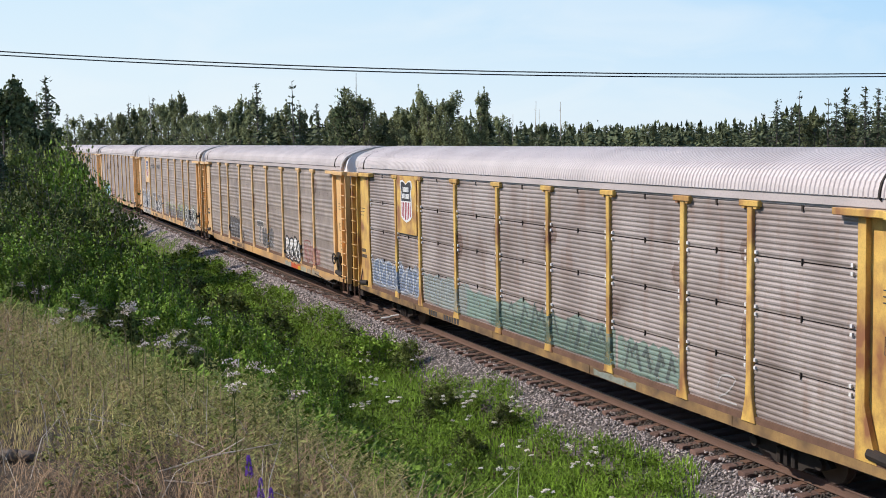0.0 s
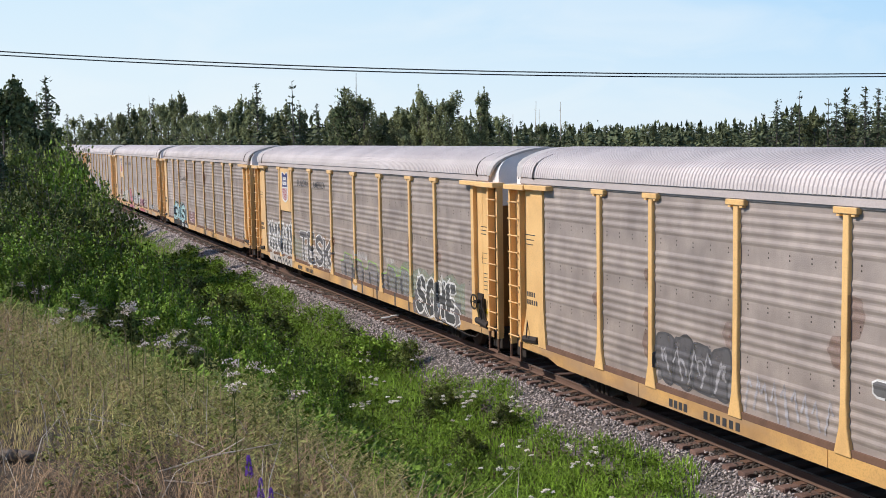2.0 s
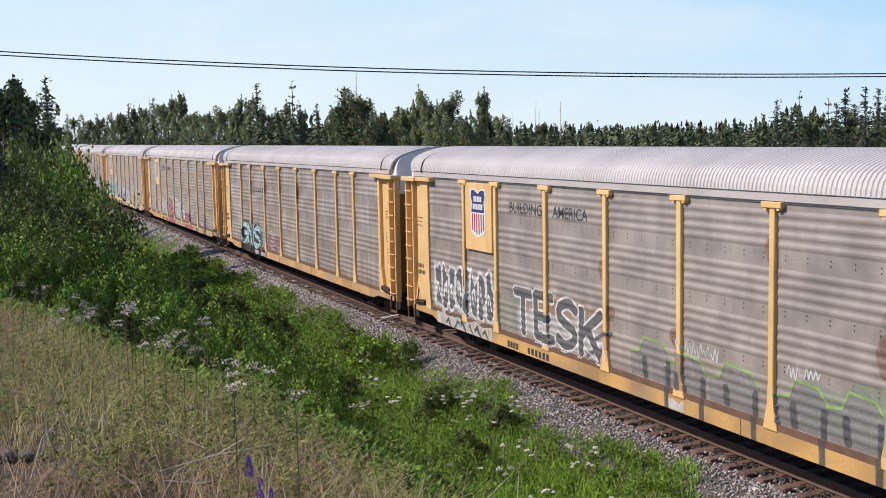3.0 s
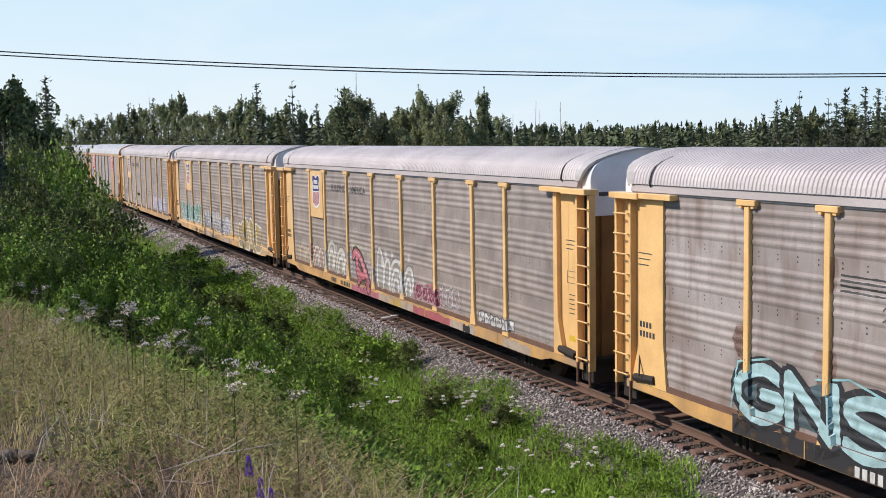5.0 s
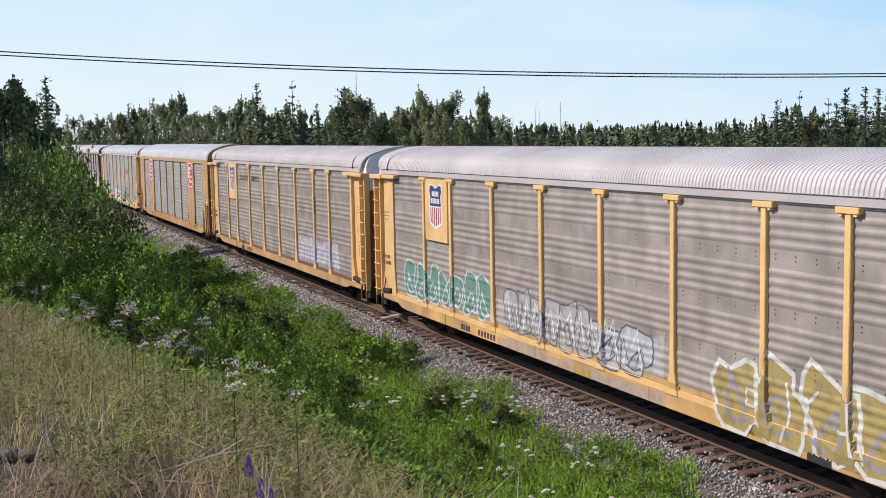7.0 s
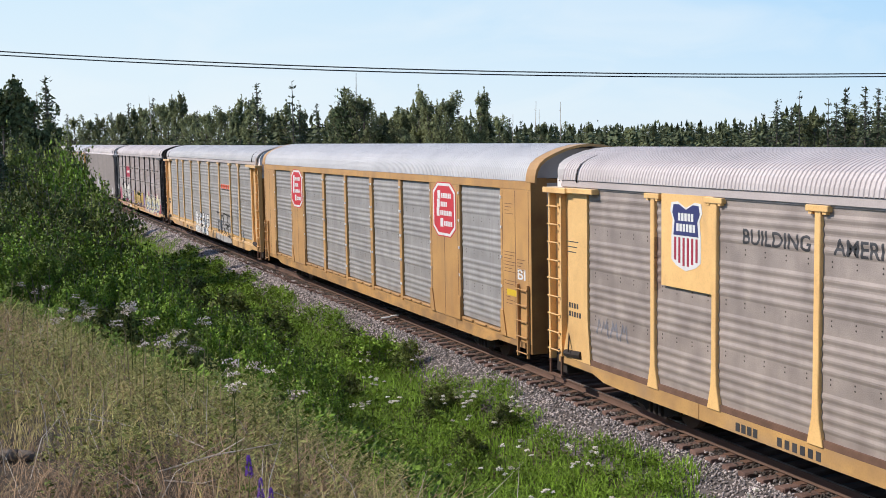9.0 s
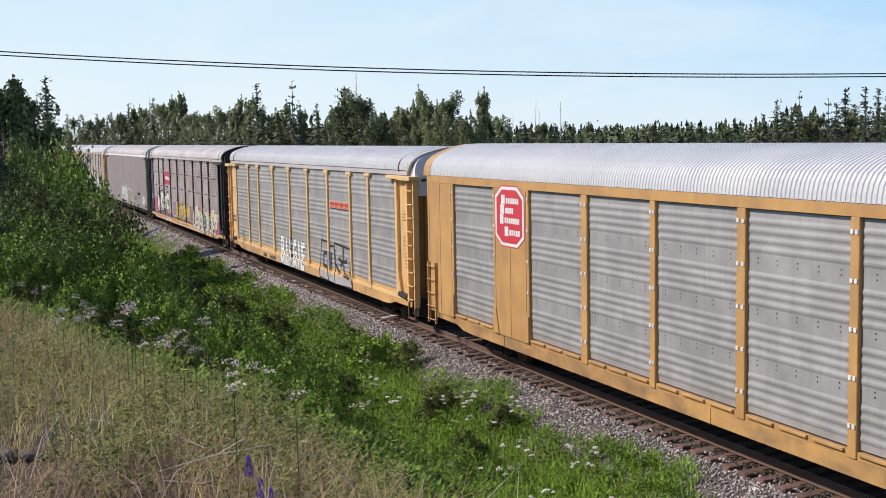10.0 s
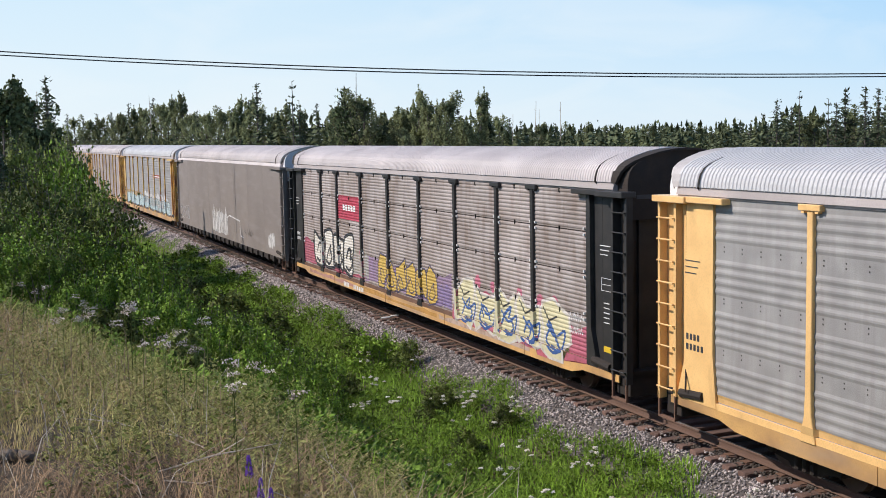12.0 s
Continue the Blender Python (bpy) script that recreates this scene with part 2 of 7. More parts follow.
m_log = material("weathered_log_bark", (0.22, 0.175, 0.14), 0.9, 0.0, (0.10, 0.075, 0.06), 6.0, 0.9, 30, 0.4)
m_stalk = material("brown_weed_stalk", (0.20, 0.14, 0.085), 0.9, 0.0, (0.11, 0.075, 0.05), 4.0, 0.7, 25, 0.0, island=0.3)
m_petal = material("white_petals", (0.72, 0.64, 0.58), 0.8, 0.0, (0.36, 0.28, 0.25), 5.0, 0.9, 30, 0.0, island=0.15, translucent=0.15, spec=0.05)
m_lupin = material("violet_petals", (0.33, 0.13, 0.65), 0.7, 0.0, (0.2, 0.07, 0.45), 5.0, 0.5, 30, 0.0, island=0.3, translucent=0.2)


# ---- building helpers ----
def finish(bm, name, mat, smooth=False):
    me = bpy.data.meshes.new(name)
    bm.normal_update()
    bm.to_mesh(me)
    bm.free()
    if smooth:
        for f in me.polygons:
            f.use_smooth = True
    for m in (mat if isinstance(mat, (list, tuple)) else [mat]):
        me.materials.append(m)
    return me


def part(name, data, material_, parent, label="", at=None):
    """Links a bmesh or a ready mesh as one mesh object under a thing or a part."""
    me = finish(data, name, material_) if isinstance(data, bmesh.types.BMesh) else data
    ob = new(name, me)
    ob.parent = parent
    if at is not None:
        ob.matrix_basis = at
    if label:
        ob["label"] = label
    return ob


def add_box(bm, x0, x1, y0, y1, z0, z1, mi=0):
    v = [bm.verts.new((x, y, z)) for z in (z0, z1) for y in (y0, y1) for x in (x0, x1)]
    for q in ((0, 2, 3, 1), (4, 5, 7, 6), (0, 1, 5, 4), (2, 6, 7, 3), (0, 4, 6, 2), (1, 3, 7, 5)):
        bm.faces.new([v[i] for i in q]).material_index = mi
    return v


def box_mesh(name, mat, x0, x1, y0, y1, z0, z1, bevel=0.0):
    bm = bmesh.new()
    add_box(bm, x0, x1, y0, y1, z0, z1)
    if bevel:
        bmesh.ops.bevel(bm, geom=bm.edges[:], offset=bevel, segments=1, affect="EDGES")
    return finish(bm, name, mat)


def add_tube(bm, a, b, ra, rb=None, n=6, caps=True):
    a, b = Vector(a), Vector(b)
    rb = ra if rb is None else rb
    d = (b - a).normalized()
    s = d.orthogonal().normalized()
    t = d.cross(s)
    ring = lambda c, r: [bm.verts.new(c + (s * math.cos(2 * math.pi * i / n) + t * math.sin(2 * math.pi * i / n)) * r) for i in range(n)]
    p, q = ring(a, ra), ring(b, rb)
    for i in range(n):
        bm.faces.new((p[i], p[(i + 1) % n], q[(i + 1) % n], q[i]))
    if caps:
        bm.faces.new(p[::-1])
        bm.faces.new(q)


def sweep_x(bm, section, x0, x1, closed=True, mi=0):
    """Extrudes a section of (y, z) points along x."""
    a = [bm.verts.new((x0, y, z)) for y, z in section]
    b = [bm.verts.new((x1, y, z)) for y, z in section]
    n = len(section)
    for i in range(n if closed else n - 1):
        bm.faces.new((a[i], a[(i + 1) % n], b[(i + 1) % n], b[i])).material_index = mi
    if closed:
        bm.faces.new(a[::-1]).material_index = mi
        bm.faces.new(b).material_index = mi


def poly_prism(bm, pts, y, depth):
    """A flat shape given by (x, z) points on the plane y, standing out towards -y."""
    f = [bm.verts.new((x, y - depth, z)) for x, z in pts]
    k = [bm.verts.new((x, y, z)) for x, z in pts]
    bm.faces.new(f)
    n = len(pts)
    for i in range(n):
        bm.faces.new((f[i], k[i], k[(i + 1) % n], f[(i + 1) % n]))


def raw_mesh(name, verts, faces, mat):
    me = bpy.data.meshes.new(name)
    me.from_pydata(verts, [], faces)
    me.update()
    for m in (mat if isinstance(mat, (list, tuple)) else [mat]):
        me.materials.append(m)
    return me


# ---- railway cars ----
HALF_W = 1.55           # outer face of the posts
SHEET_Y = 1.47          # base plane of the side sheets
POSTS = (-9.2, -7.1, -4.27, -1.43, 1.43, 4.27, 7.1, 9.2)
BODY_END = 13.75
Z_SILL0, Z_SILL1, Z_SHEET0, Z_SHEET1, Z_EAVE = 0.55, 0.86, 0.98, 4.88, 5.04
MESHES = {}


def shared(key, make):
    if key not in MESHES:
        MESHES[key] = make()
    return MESHES[key]


def sheet_profile(z0, z1, fine=False):
    """Heights and depths of the side sheet: groups of four ridges with flat laps between, or close fine ribs in four rows with open seams."""
    mod = (z1 - z0) / 4.0
    pts = [(z1, 0.0)]
    for g in range(4):
        if fine:
            top, n = z1 - g * mod - 0.03, 9
            step = (mod - 0.05) / n
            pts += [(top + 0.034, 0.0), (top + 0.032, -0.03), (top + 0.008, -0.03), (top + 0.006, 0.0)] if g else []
            deep, cuts = 0.014, (0.0, 0.3, 0.62, 0.92)
        else:
            top, n = z1 - g * mod - (0.13 if g == 0 else 0.17), 4
            step = (mod - 0.26) / n
            deep, cuts = 0.015, (0.06, 0.36, 0.56, 0.86)
        for r in range(n):
            a = top - r * step
            pts += [(a - step * cuts[0], 0.0), (a - step * cuts[1], deep), (a - step * cuts[2], deep), (a - step * cuts[3] + (0.004 if fine else 0), 0.0)]
    pts.append((z0, 0.0))
    return pts


def sheet_mesh(width, mat, z0=Z_SHEET0, z1=Z_SHEET1, fine=False):
    """A ridged sheet as wide as its bay, standing on the plane y = -SHEET_Y, with dark bolt holes on the laps or clips on the seams."""
    def make():
        bm = bmesh.new()
        prof = sheet_profile(z0, z1, fine)
        a = [bm.verts.new((-width / 2, -SHEET_Y - d, z)) for z, d in prof]
        b = [bm.verts.new((width / 2, -SHEET_Y - d, z)) for z, d in prof]
        for i in range(len(prof) - 1):
            f = bm.faces.new((a[i], a[i + 1], b[i + 1], b[i]))
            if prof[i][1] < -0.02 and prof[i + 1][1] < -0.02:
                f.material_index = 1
        mod = (z1 - z0) / 4.0
        cols = max(2, round(width / 0.55))
        for g in range(1, 4):
            if fine:
                zc = z1 - g * mod
                add_box(bm, -0.012, 0.012, -SHEET_Y - 0.03, -SHEET_Y, zc - 0.07, zc + 0.05, 1)
                for e in (-1, 1):
                    xc = e * (width / 2 - 0.13)
                    add_box(bm, xc - 0.025, xc + 0.025, -SHEET_Y - 0.05, -SHEET_Y, zc - 0.11, zc - 0.05, 2)
                    add_box(bm, xc - 0.025, xc + 0.025, -SHEET_Y - 0.05, -SHEET_Y, zc + 0.03, zc + 0.09, 2)
            else:
                for row in (0.035, -0.05):
                    zc = z1 - g * mod + row + 0.03
                    for c in range(cols):
                        xc = (-0.5 + (c + 0.5) / cols) * width
                        vs = [bm.verts.new((xc + 0.02 * math.cos(q), -SHEET_Y - 0.006, zc + 0.02 * math.sin(q))) for q in (0.8, 2.4, 3.9, 5.5)]
                        bm.faces.new(vs[::-1]).material_index = 1
        if fine:
            add_box(bm, -0.022, 0.022, -SHEET_Y - 0.03, -SHEET_Y, z1 - 0.13, z1 - 0.02, 1)
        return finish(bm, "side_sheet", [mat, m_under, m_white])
    return shared(("sheet", round(width, 3), mat.name, z0, z1, fine), make)


def post_mesh(mat, w=0.145, z0=Z_SILL1, z1=4.80, flare=True):
    """A channel post that widens at its foot."""
    def make():
        bm = bmesh.new()
        y0, y1 = -SHEET_Y + 0.02, -HALF_W
        rows = [(z1, w / 2), (1.75, w / 2), (1.30, w * 0.66), (z0, w * 1.38)] if flare else [(z1, w / 2), (z0, w / 2)]
        rings = []
        for z, h in rows:
            rings.append([bm.verts.new(c) for c in ((-h, y0, z), (-h, y1 + 0.012, z), (-h + 0.012, y1, z), (h - 0.012, y1, z), (h, y1 + 0.012, z), (h, y0, z))])
        for a, b in zip(rings, rings[1:]):
            for i in range(5):
                bm.faces.new((a[i], b[i], b[i + 1], a[i + 1]))
        bm.faces.new(rings[0])
        bm.faces.new(rings[-1][::-1])
        return finish(bm, "post", mat)
    return shared(("post", mat.name, w, z0, z1, flare), make)


def cap_mesh(mat):
    def make():
        bm = bmesh.new()
        add_box(bm, -0.27, 0.27, -HALF_W - 0.03, -SHEET_Y + 0.01, 4.775, 4.885)
        bmesh.ops.bevel(bm, geom=bm.edges[:], offset=0.012, segments=1, affect="EDGES")
        for s in (-1, 1):
            add_box(bm, s * 0.17 - 0.04, s * 0.17 + 0.04, -HALF_W - 0.01, -SHEET_Y, 4.735, 4.777)
        return finish(bm, "post_cap", mat)
    return shared(("cap", mat.name), make)


ARC = [(1.52, 5.04), (1.505, 5.16), (1.465, 5.29), (1.38, 5.41), (1.22, 5.51), (0.95, 5.61), (0.65, 5.695), (0.32, 5.75), (0.0, 5.77)]
ARC = ARC + [(-y, z) for y, z in ARC[-2::-1]]


def roof_mesh(mat, length=26.2, pitch=0.112):
    """A curved roof of ribbed sheets: each rib a raised strip across the car."""
    def make():
        verts, faces = [], []
        xs = []
        x = -length / 2
        while x < length / 2 - pitch * 0.5:
            xs += [(x, 0.0), (x + pitch * 0.24, 0.024), (x + pitch * 0.86, 0.024)]
            x += pitch
        xs.append((length / 2, 0.0))
        n = len(ARC)
        for x, up in xs:
            for y, z in ARC:
                nz = Vector((0, y * 0.45, z - 4.3)).normalized()
                verts.append((x, -y - nz.y * up, z + nz.z * up))
        for i in range(len(xs) - 1):
            for j in range(n - 1):
                a = i * n + j
                faces.append((a, a + n, a + n + 1, a + 1))
        return raw_mesh("roof", verts, faces, mat)
    return shared(("roof", mat.name, length), make)


def arc_band(bm, x0, x1, grow, slant=0.0):
    """A strip over the roof; slant: how much further it reaches at the crest than at the eaves."""
    top = [(y * grow, 5.04 + (z - 5.04) * grow) for y, z in ARC]
    far = lambda z: x1 - slant * (1 - (z - 5.04) / 0.75)
    a = [bm.verts.new((x0, -y, z)) for y, z in top]
    b = [bm.verts.new((far(z), -y, z)) for y, z in top]
    c = [bm.verts.new((far(z), -y * 0.97, z - 0.05)) for y, z in top]
    for i in range(len(top) - 1):
        bm.faces.new((a[i], b[i], b[i + 1], a[i + 1]))
        bm.faces.new((b[i], c[i], c[i + 1], b[i + 1]))


def ladder(parent, mat, xc, y, z0, z1, width, rungs, label=""):
    bm = bmesh.new()
    for s in (-1, 1):
        add_box(bm, xc + s * width / 2 - 0.025, xc + s * width / 2 + 0.025, y - 0.02, y + 0.04, z0, z1)
    lad = part("ladder", bm, mat, parent, label)

    def make():
        b2 = bmesh.new()
        add_tube(b2, (-width / 2 - 0.03, 0, 0), (width / 2 + 0.03, 0, 0), 0.016, n=6)
        return finish(b2, "rung", mat)
    me = shared(("rung", mat.name, width), make)
    for i in range(rungs):
        part("rung", me, mat, lad, at=pose(xc, y - 0.035, z0 + 0.12 + (z1 - z0 - 0.24) * i / (rungs - 1)))
    return lad


def bogie(car, x):
    """A two-axle truck: side frames with springs, bolster, four wheels."""
    def frame_mesh():
        bm = bmesh.new()
        for s in (-1, 1):
            sec = [(-1.12, 0.36), (-0.95, 0.52), (-0.45, 0.58), (0.45, 0.58), (0.95, 0.52), (1.12, 0.36), (0.95, 0.28), (0.5, 0.22), (0.36, 0.12), (-0.36, 0.12), (-0.5, 0.22), (-0.95, 0.28)]
            f = [bm.verts.new((a, s * 1.02 - 0.06, b)) for a, b in sec]
            k = [bm.verts.new((a, s * 1.02 + 0.06, b)) for a, b in sec]
            bm.faces.new(f)
            bm.faces.new(k[::-1])
            for i in range(len(sec)):
                bm.faces.new((f[i], k[i], k[(i + 1) % len(sec)], f[(i + 1) % len(sec)]))
            for a in (-0.2, 0.0, 0.2):
                add_tube(bm, (a, s * 1.09, 0.16), (a, s * 1.09, 0.42), 0.07, n=8)
            for a in (-0.88, 0.88):
                add_tube(bm, (a, s * 1.0, 0.38), (a, s * 1.16, 0.38), 0.10, n=10)
        add_box(bm, -0.2, 0.2, -1.05, 1.05, 0.30, 0.52)
        return finish(bm, "bogie", m_under)

    def wheel_mesh():
        bm = bmesh.new()
        add_tube(bm, (0, -0.07, 0), (0, 0.06, 0), 0.37, n=24)
        add_tube(bm, (0, 0.06, 0), (0, 0.09, 0), 0.40, n=24)
        add_tube(bm, (0, -0.16, 0), (0, -0.06, 0), 0.10, n=12)
        add_tube(bm, (0, 0.09, 0), (0, 0.72, 0), 0.07, n=10)
        return finish(bm, "wheel", m_wheel)
    b = part("bogie", shared("bogie", frame_mesh), m_under, car, "grimy cast steel truck with coil springs", pose(x, 0, 0))
    for wx in (-0.88, 0.88):
        for s in (-1, 1):
            part("wheel", shared("wheel", wheel_mesh), m_wheel, b, at=pose(wx, s * 0.76, 0.375, 0, 0, 0 if s < 0 else 180))


def underframe(car, sill_mat, edge=None):
    bm = bmesh.new()
    add_box(bm, -13.6, 13.6, -1.35, 1.35, 0.80, 0.98)
    add_box(bm, -13.6, 13.6, -0.25, 0.25, 0.50, 0.80)
    for x in (-7.5, -4, 0, 4, 7.5):
        add_box(bm, x - 0.08, x + 0.08, -1.3, 1.3, 0.55, 0.80)
    part("underframe", shared("underframe", lambda: finish(bm, "underframe", m_under)) if "underframe" not in MESHES else MESHES["underframe"], m_under, car)
    for s in (0, 180):
        def make():
            b2 = bmesh.new()
            y = -HALF_W + 0.03
            low = 0.66 if sill_mat is m_sill_old else Z_SILL0
            sweep_x(b2, [(y, Z_SILL1), (y, low), (y + 0.12, low), (y + 0.12, low + 0.03), (y + 0.03, low + 0.03), (y + 0.03, Z_SILL1)], -10.6, 10.6)
            for e in (-1, 1):
                pts = [(e * 10.6, Z_SILL1), (e * 10.6, low), (e * 11.2, low + 0.02), (e * 11.7, 0.69), (e * 13.3, 0.70), (e * 13.3, Z_SILL1)]
                poly_prism(b2, pts if e > 0 else pts[::-1], y + 0.03, 0.03)
            for x in (-7.6, -1.8, 3.4, 8.7) if sill_mat is not m_sill_amber else (-8.5, 0.6, 8.9):
                add_box(b2, x - 0.012, x + 0.012, y - 0.012, y, low, Z_SILL1)
            return finish(b2, "side_sill", sill_mat)
        part("side_sill", shared(("sill", sill_mat.name), make), sill_mat, car, at=pose(0, 0, 0, 0, 0, s))

        def strip():
            b2 = bmesh.new()
            add_box(b2, -12.9, 12.9, -SHEET_Y - 0.05, -1.30, Z_SILL1, Z_SHEET0)
            return finish(b2, "deck_edge", edge or m_rust)
        part("deck_edge", shared(("deck_edge", edge), strip), m_rust, car, at=pose(0, 0, 0, 0, 0, s))
    for e in (0, 180):
        def coup():
            b2 = bmesh.new()
            add_box(b2, 13.3, 14.05, -0.12, 0.12, 0.58, 0.86)
            add_box(b2, 13.98, 14.23, -0.20, 0.16, 0.54, 0.88)
            add_tube(b2, (13.7, -0.5, 0.7), (13.95, -0.52, 0.35), 0.035)
            add_tube(b2, (13.95, -0.52, 0.35), (14.22, -0.45, 0.22), 0.035)
            return finish(b2, "coupler", m_under)
        part("coupler", shared("coupler", coup), m_under, car, at=pose(0, 0, 0, 0, 0, e))
    for x in (-9.75, 9.75):
        bogie(car, x)


def car_end(car, flip, paint, upper, lower, post=11.9):
    """The end of a car: end door above and below, corner posts, tall ladder, roof hood, top beam and stirrup."""
    turn = pose(0, 0, 0, 0, 0, 180) if flip else pose(0, 0, 0)
    end = new("car_end")
    end.parent = car
    end.matrix_basis = turn

    def door_up():
        bm = bmesh.new()
        sec = [(1.30, 4.25), (1.30, 4.8), (1.41, 4.8)] + [(y * 0.93, z - 0.02) for y, z in ARC] + [(-1.41, 4.8), (-1.30, 4.8), (-1.30, 4.25)]
        f = [bm.verts.new((13.50, -y, z)) for y, z in sec]
        k = [bm.verts.new((13.05, -y, z)) for y, z in sec]
        bm.faces.new(f[::-1])
        bm.faces.new(k)
        for i in range(len(sec)):
            j = (i + 1) % len(sec)
            bm.faces.new((f[i], f[j], k[j], k[i]))
        return finish(bm, "upper_end_door", upper)
    part("upper_end_door", shared(("door_up", upper.name), door_up), upper, end)
    for y0, y1 in ((-1.2, -0.6), (-0.4, 0.3)):
        part("door_stencil", shared(("door_stencil", y0), lambda: box_mesh("door_stencil", m_ink, 13.503, 13.51, y0, y1, 4.70, 4.79)), m_ink, end)

    def door_low():
        bm = bmesh.new()
        line = [(13.05, -1.32), (13.30, -1.32)]
        for y in (-1.0, -0.35, 0.35, 1.0):
            line += [(13.30, y - 0.07), (13.37, y - 0.05), (13.37, y + 0.05), (13.30, y + 0.07)]
        line += [(13.30, 1.32), (13.05, 1.32)]
        low, top = ([bm.verts.new((x, y, z)) for x, y in line] for z in (0.9, 4.25))
        n = len(line)
        for i in range(n):
            bm.faces.new((low[i], low[(i + 1) % n], top[(i + 1) % n], top[i]))
        bm.faces.new(low[::-1])
        bm.faces.new(top)
        return finish(bm, "lower_end_door", lower)
    part("lower_end_door", shared(("door_low", lower.name), door_low), lower, end)

    def hood():
        bm = bmesh.new()
        arc_band(bm, 13.02, 13.62, 1.015, 0.42)
        return finish(bm, "roof_hood", m_hood if paint is not m_black else m_under)
    part("roof_hood", shared(("hood", paint.name), hood), m_hood, end, "pale curved hood over the end doors")
    def joint():
        bm = bmesh.new()
        arc_band(bm, 12.33, 12.37, 1.028)
        return finish(bm, "roof_joint", m_under)
    part("roof_joint", shared("roof_joint", joint), m_under, end, "black rubber joint across the roof")
    # Black box added to keep the shadowed gap below the car end dark.
    part("end_sill", shared("end_sill", lambda: box_mesh("end_sill", m_under, 13.05, 13.6, -1.42, 1.42, 0.42, 0.93, 0.02)), m_under, end)
    for s in (-1, 1):
        def sheet():
            bm = bmesh.new()
            add_box(bm, post + 0.12, 13.055, -1.42, -1.36, 0.88, 4.75)
            for x in (post + 0.55,):
                add_box(bm, x, x + 0.012, -1.424, -1.42, 1.0, 4.7)
            return finish(bm, "end_panel", paint)
        mirror = Matrix.Diagonal((1, -1, 1, 1)) if s > 0 else Matrix.Identity(4)
        ob = part("end_panel", shared(("endpanel", paint.name, post), sheet), paint, end)
        ob.matrix_basis = mirror

        def eplate():
            bm = bmesh.new()
            w = 0.86 if flip else 0.17
            pts = [(post, 4.80), (post, 1.9), (post - (0.12 if flip else 0.0), 0.87), (post + w + 0.32, 0.87), (post + w + 0.03, 1.75), (post + w, 4.80)]
            poly_prism(bm, pts[::-1], -SHEET_Y + 0.1, HALF_W - SHEET_Y + 0.08)
            return finish(bm, "end_post", paint)
        part("end_post", shared(("endpost", paint.name, post, flip), eplate), paint, end).matrix_basis = mirror

        def beam():
            bm = bmesh.new()
            add_box(bm, post - 0.45, 12.6, -HALF_W - 0.12, -1.34, 4.76, 4.88)
            add_box(bm, 12.6, 13.72, -HALF_W - 0.16, -1.34, 4.74, 4.87)
            bmesh.ops.bevel(bm, geom=bm.edges[:], offset=0.012, segments=1, affect="EDGES")
            return finish(bm, "top_beam", paint)
        part("top_beam", shared(("beam", paint.name, post), beam), paint, end).matrix_basis = mirror

        def stile():
            bm = bmesh.new()
            add_box(bm, 13.62, 13.68, -HALF_W - 0.02, -1.40, 0.72, 4.75)
            add_box(bm, 13.68, 13.70, -HALF_W - 0.02, -HALF_W + 0.02, 0.72, 4.75)
            return finish(bm, "corner_post", paint)
        part("corner_post", shared(("stile", paint.name), stile), paint, end).matrix_basis = mirror
        part("ladder_post", shared(("stile2", paint.name), lambda: box_mesh("ladder_post", paint, 13.06, 13.14, -HALF_W - 0.02, -1.36, 0.85, 4.75)), paint, end).matrix_basis = mirror
        part("ladder_back", shared(("stile3", paint.name), lambda: box_mesh("ladder_back", paint, 13.305, 13.617, -1.40, -1.36, 0.85, 4.75)), paint, end).matrix_basis = mirror

        if flip:
            # A flat black strip on the panel paints in the slot's shade.
            def slot():
                bm = bmesh.new()
                add_box(bm, 12.80, 12.93, -1.426, -1.42, 0.95, 4.70)
                add_tube(bm, (12.86, -1.45, 2.3), (12.84, -1.47, 1.6), 0.02, n=6)
                add_tube(bm, (12.84, -1.47, 1.6), (12.62, -1.64, 1.05), 0.02, n=6)
                return finish(bm, "door_slot", m_under)
            part("door_slot", shared("door_slot", slot), m_under, end, "black strip for the shade in the end door slot, with a bent pipe").matrix_basis = mirror

        # Black strip standing in for the shadow beside the ladder.
        part("ladder_recess", shared("recess", lambda: box_mesh("ladder_recess", m_under, 13.143, 13.302, -1.37, -1.33, 0.85, 4.75)), m_under, end).matrix_basis = mirror

        def step():
            bm = bmesh.new()
            for x in (13.1, 13.66):
                add_box(bm, x - 0.02, x + 0.02, -HALF_W - 0.02, -HALF_W + 0.03, 0.36, 0.86)
            add_box(bm, 13.08, 13.68, -HALF_W - 0.03, -HALF_W + 0.06, 0.34, 0.38)
            return finish(bm, "stirrup_step", m_rust)
        part("stirrup_step", shared("step", step), m_rust, end, "bent steel foot step").matrix_basis = mirror

        def brake():
            bm = bmesh.new()
            add_tube(bm, (12.2, -1.5, 1.02), (12.95, -1.5, 0.96), 0.10, n=8)
            add_box(bm, 11.7, 13.5, -1.45, -1.35, 0.64, 0.96)
            return finish(bm, "bottom_roller", m_under)
        part("bottom_roller", shared("roller", brake), m_under, end).matrix_basis = mirror

    def rungs():
        bm = bmesh.new()
        add_tube(bm, (-0.27, 0, 0), (0.27, 0, 0), 0.017, n=6)
        for s in (-1, 1):
            add_box(bm, s * 0.26 - 0.02, s * 0.26 + 0.02, -0.015, 0.06, -0.015, 0.015)
        return finish(bm, "rung", paint)
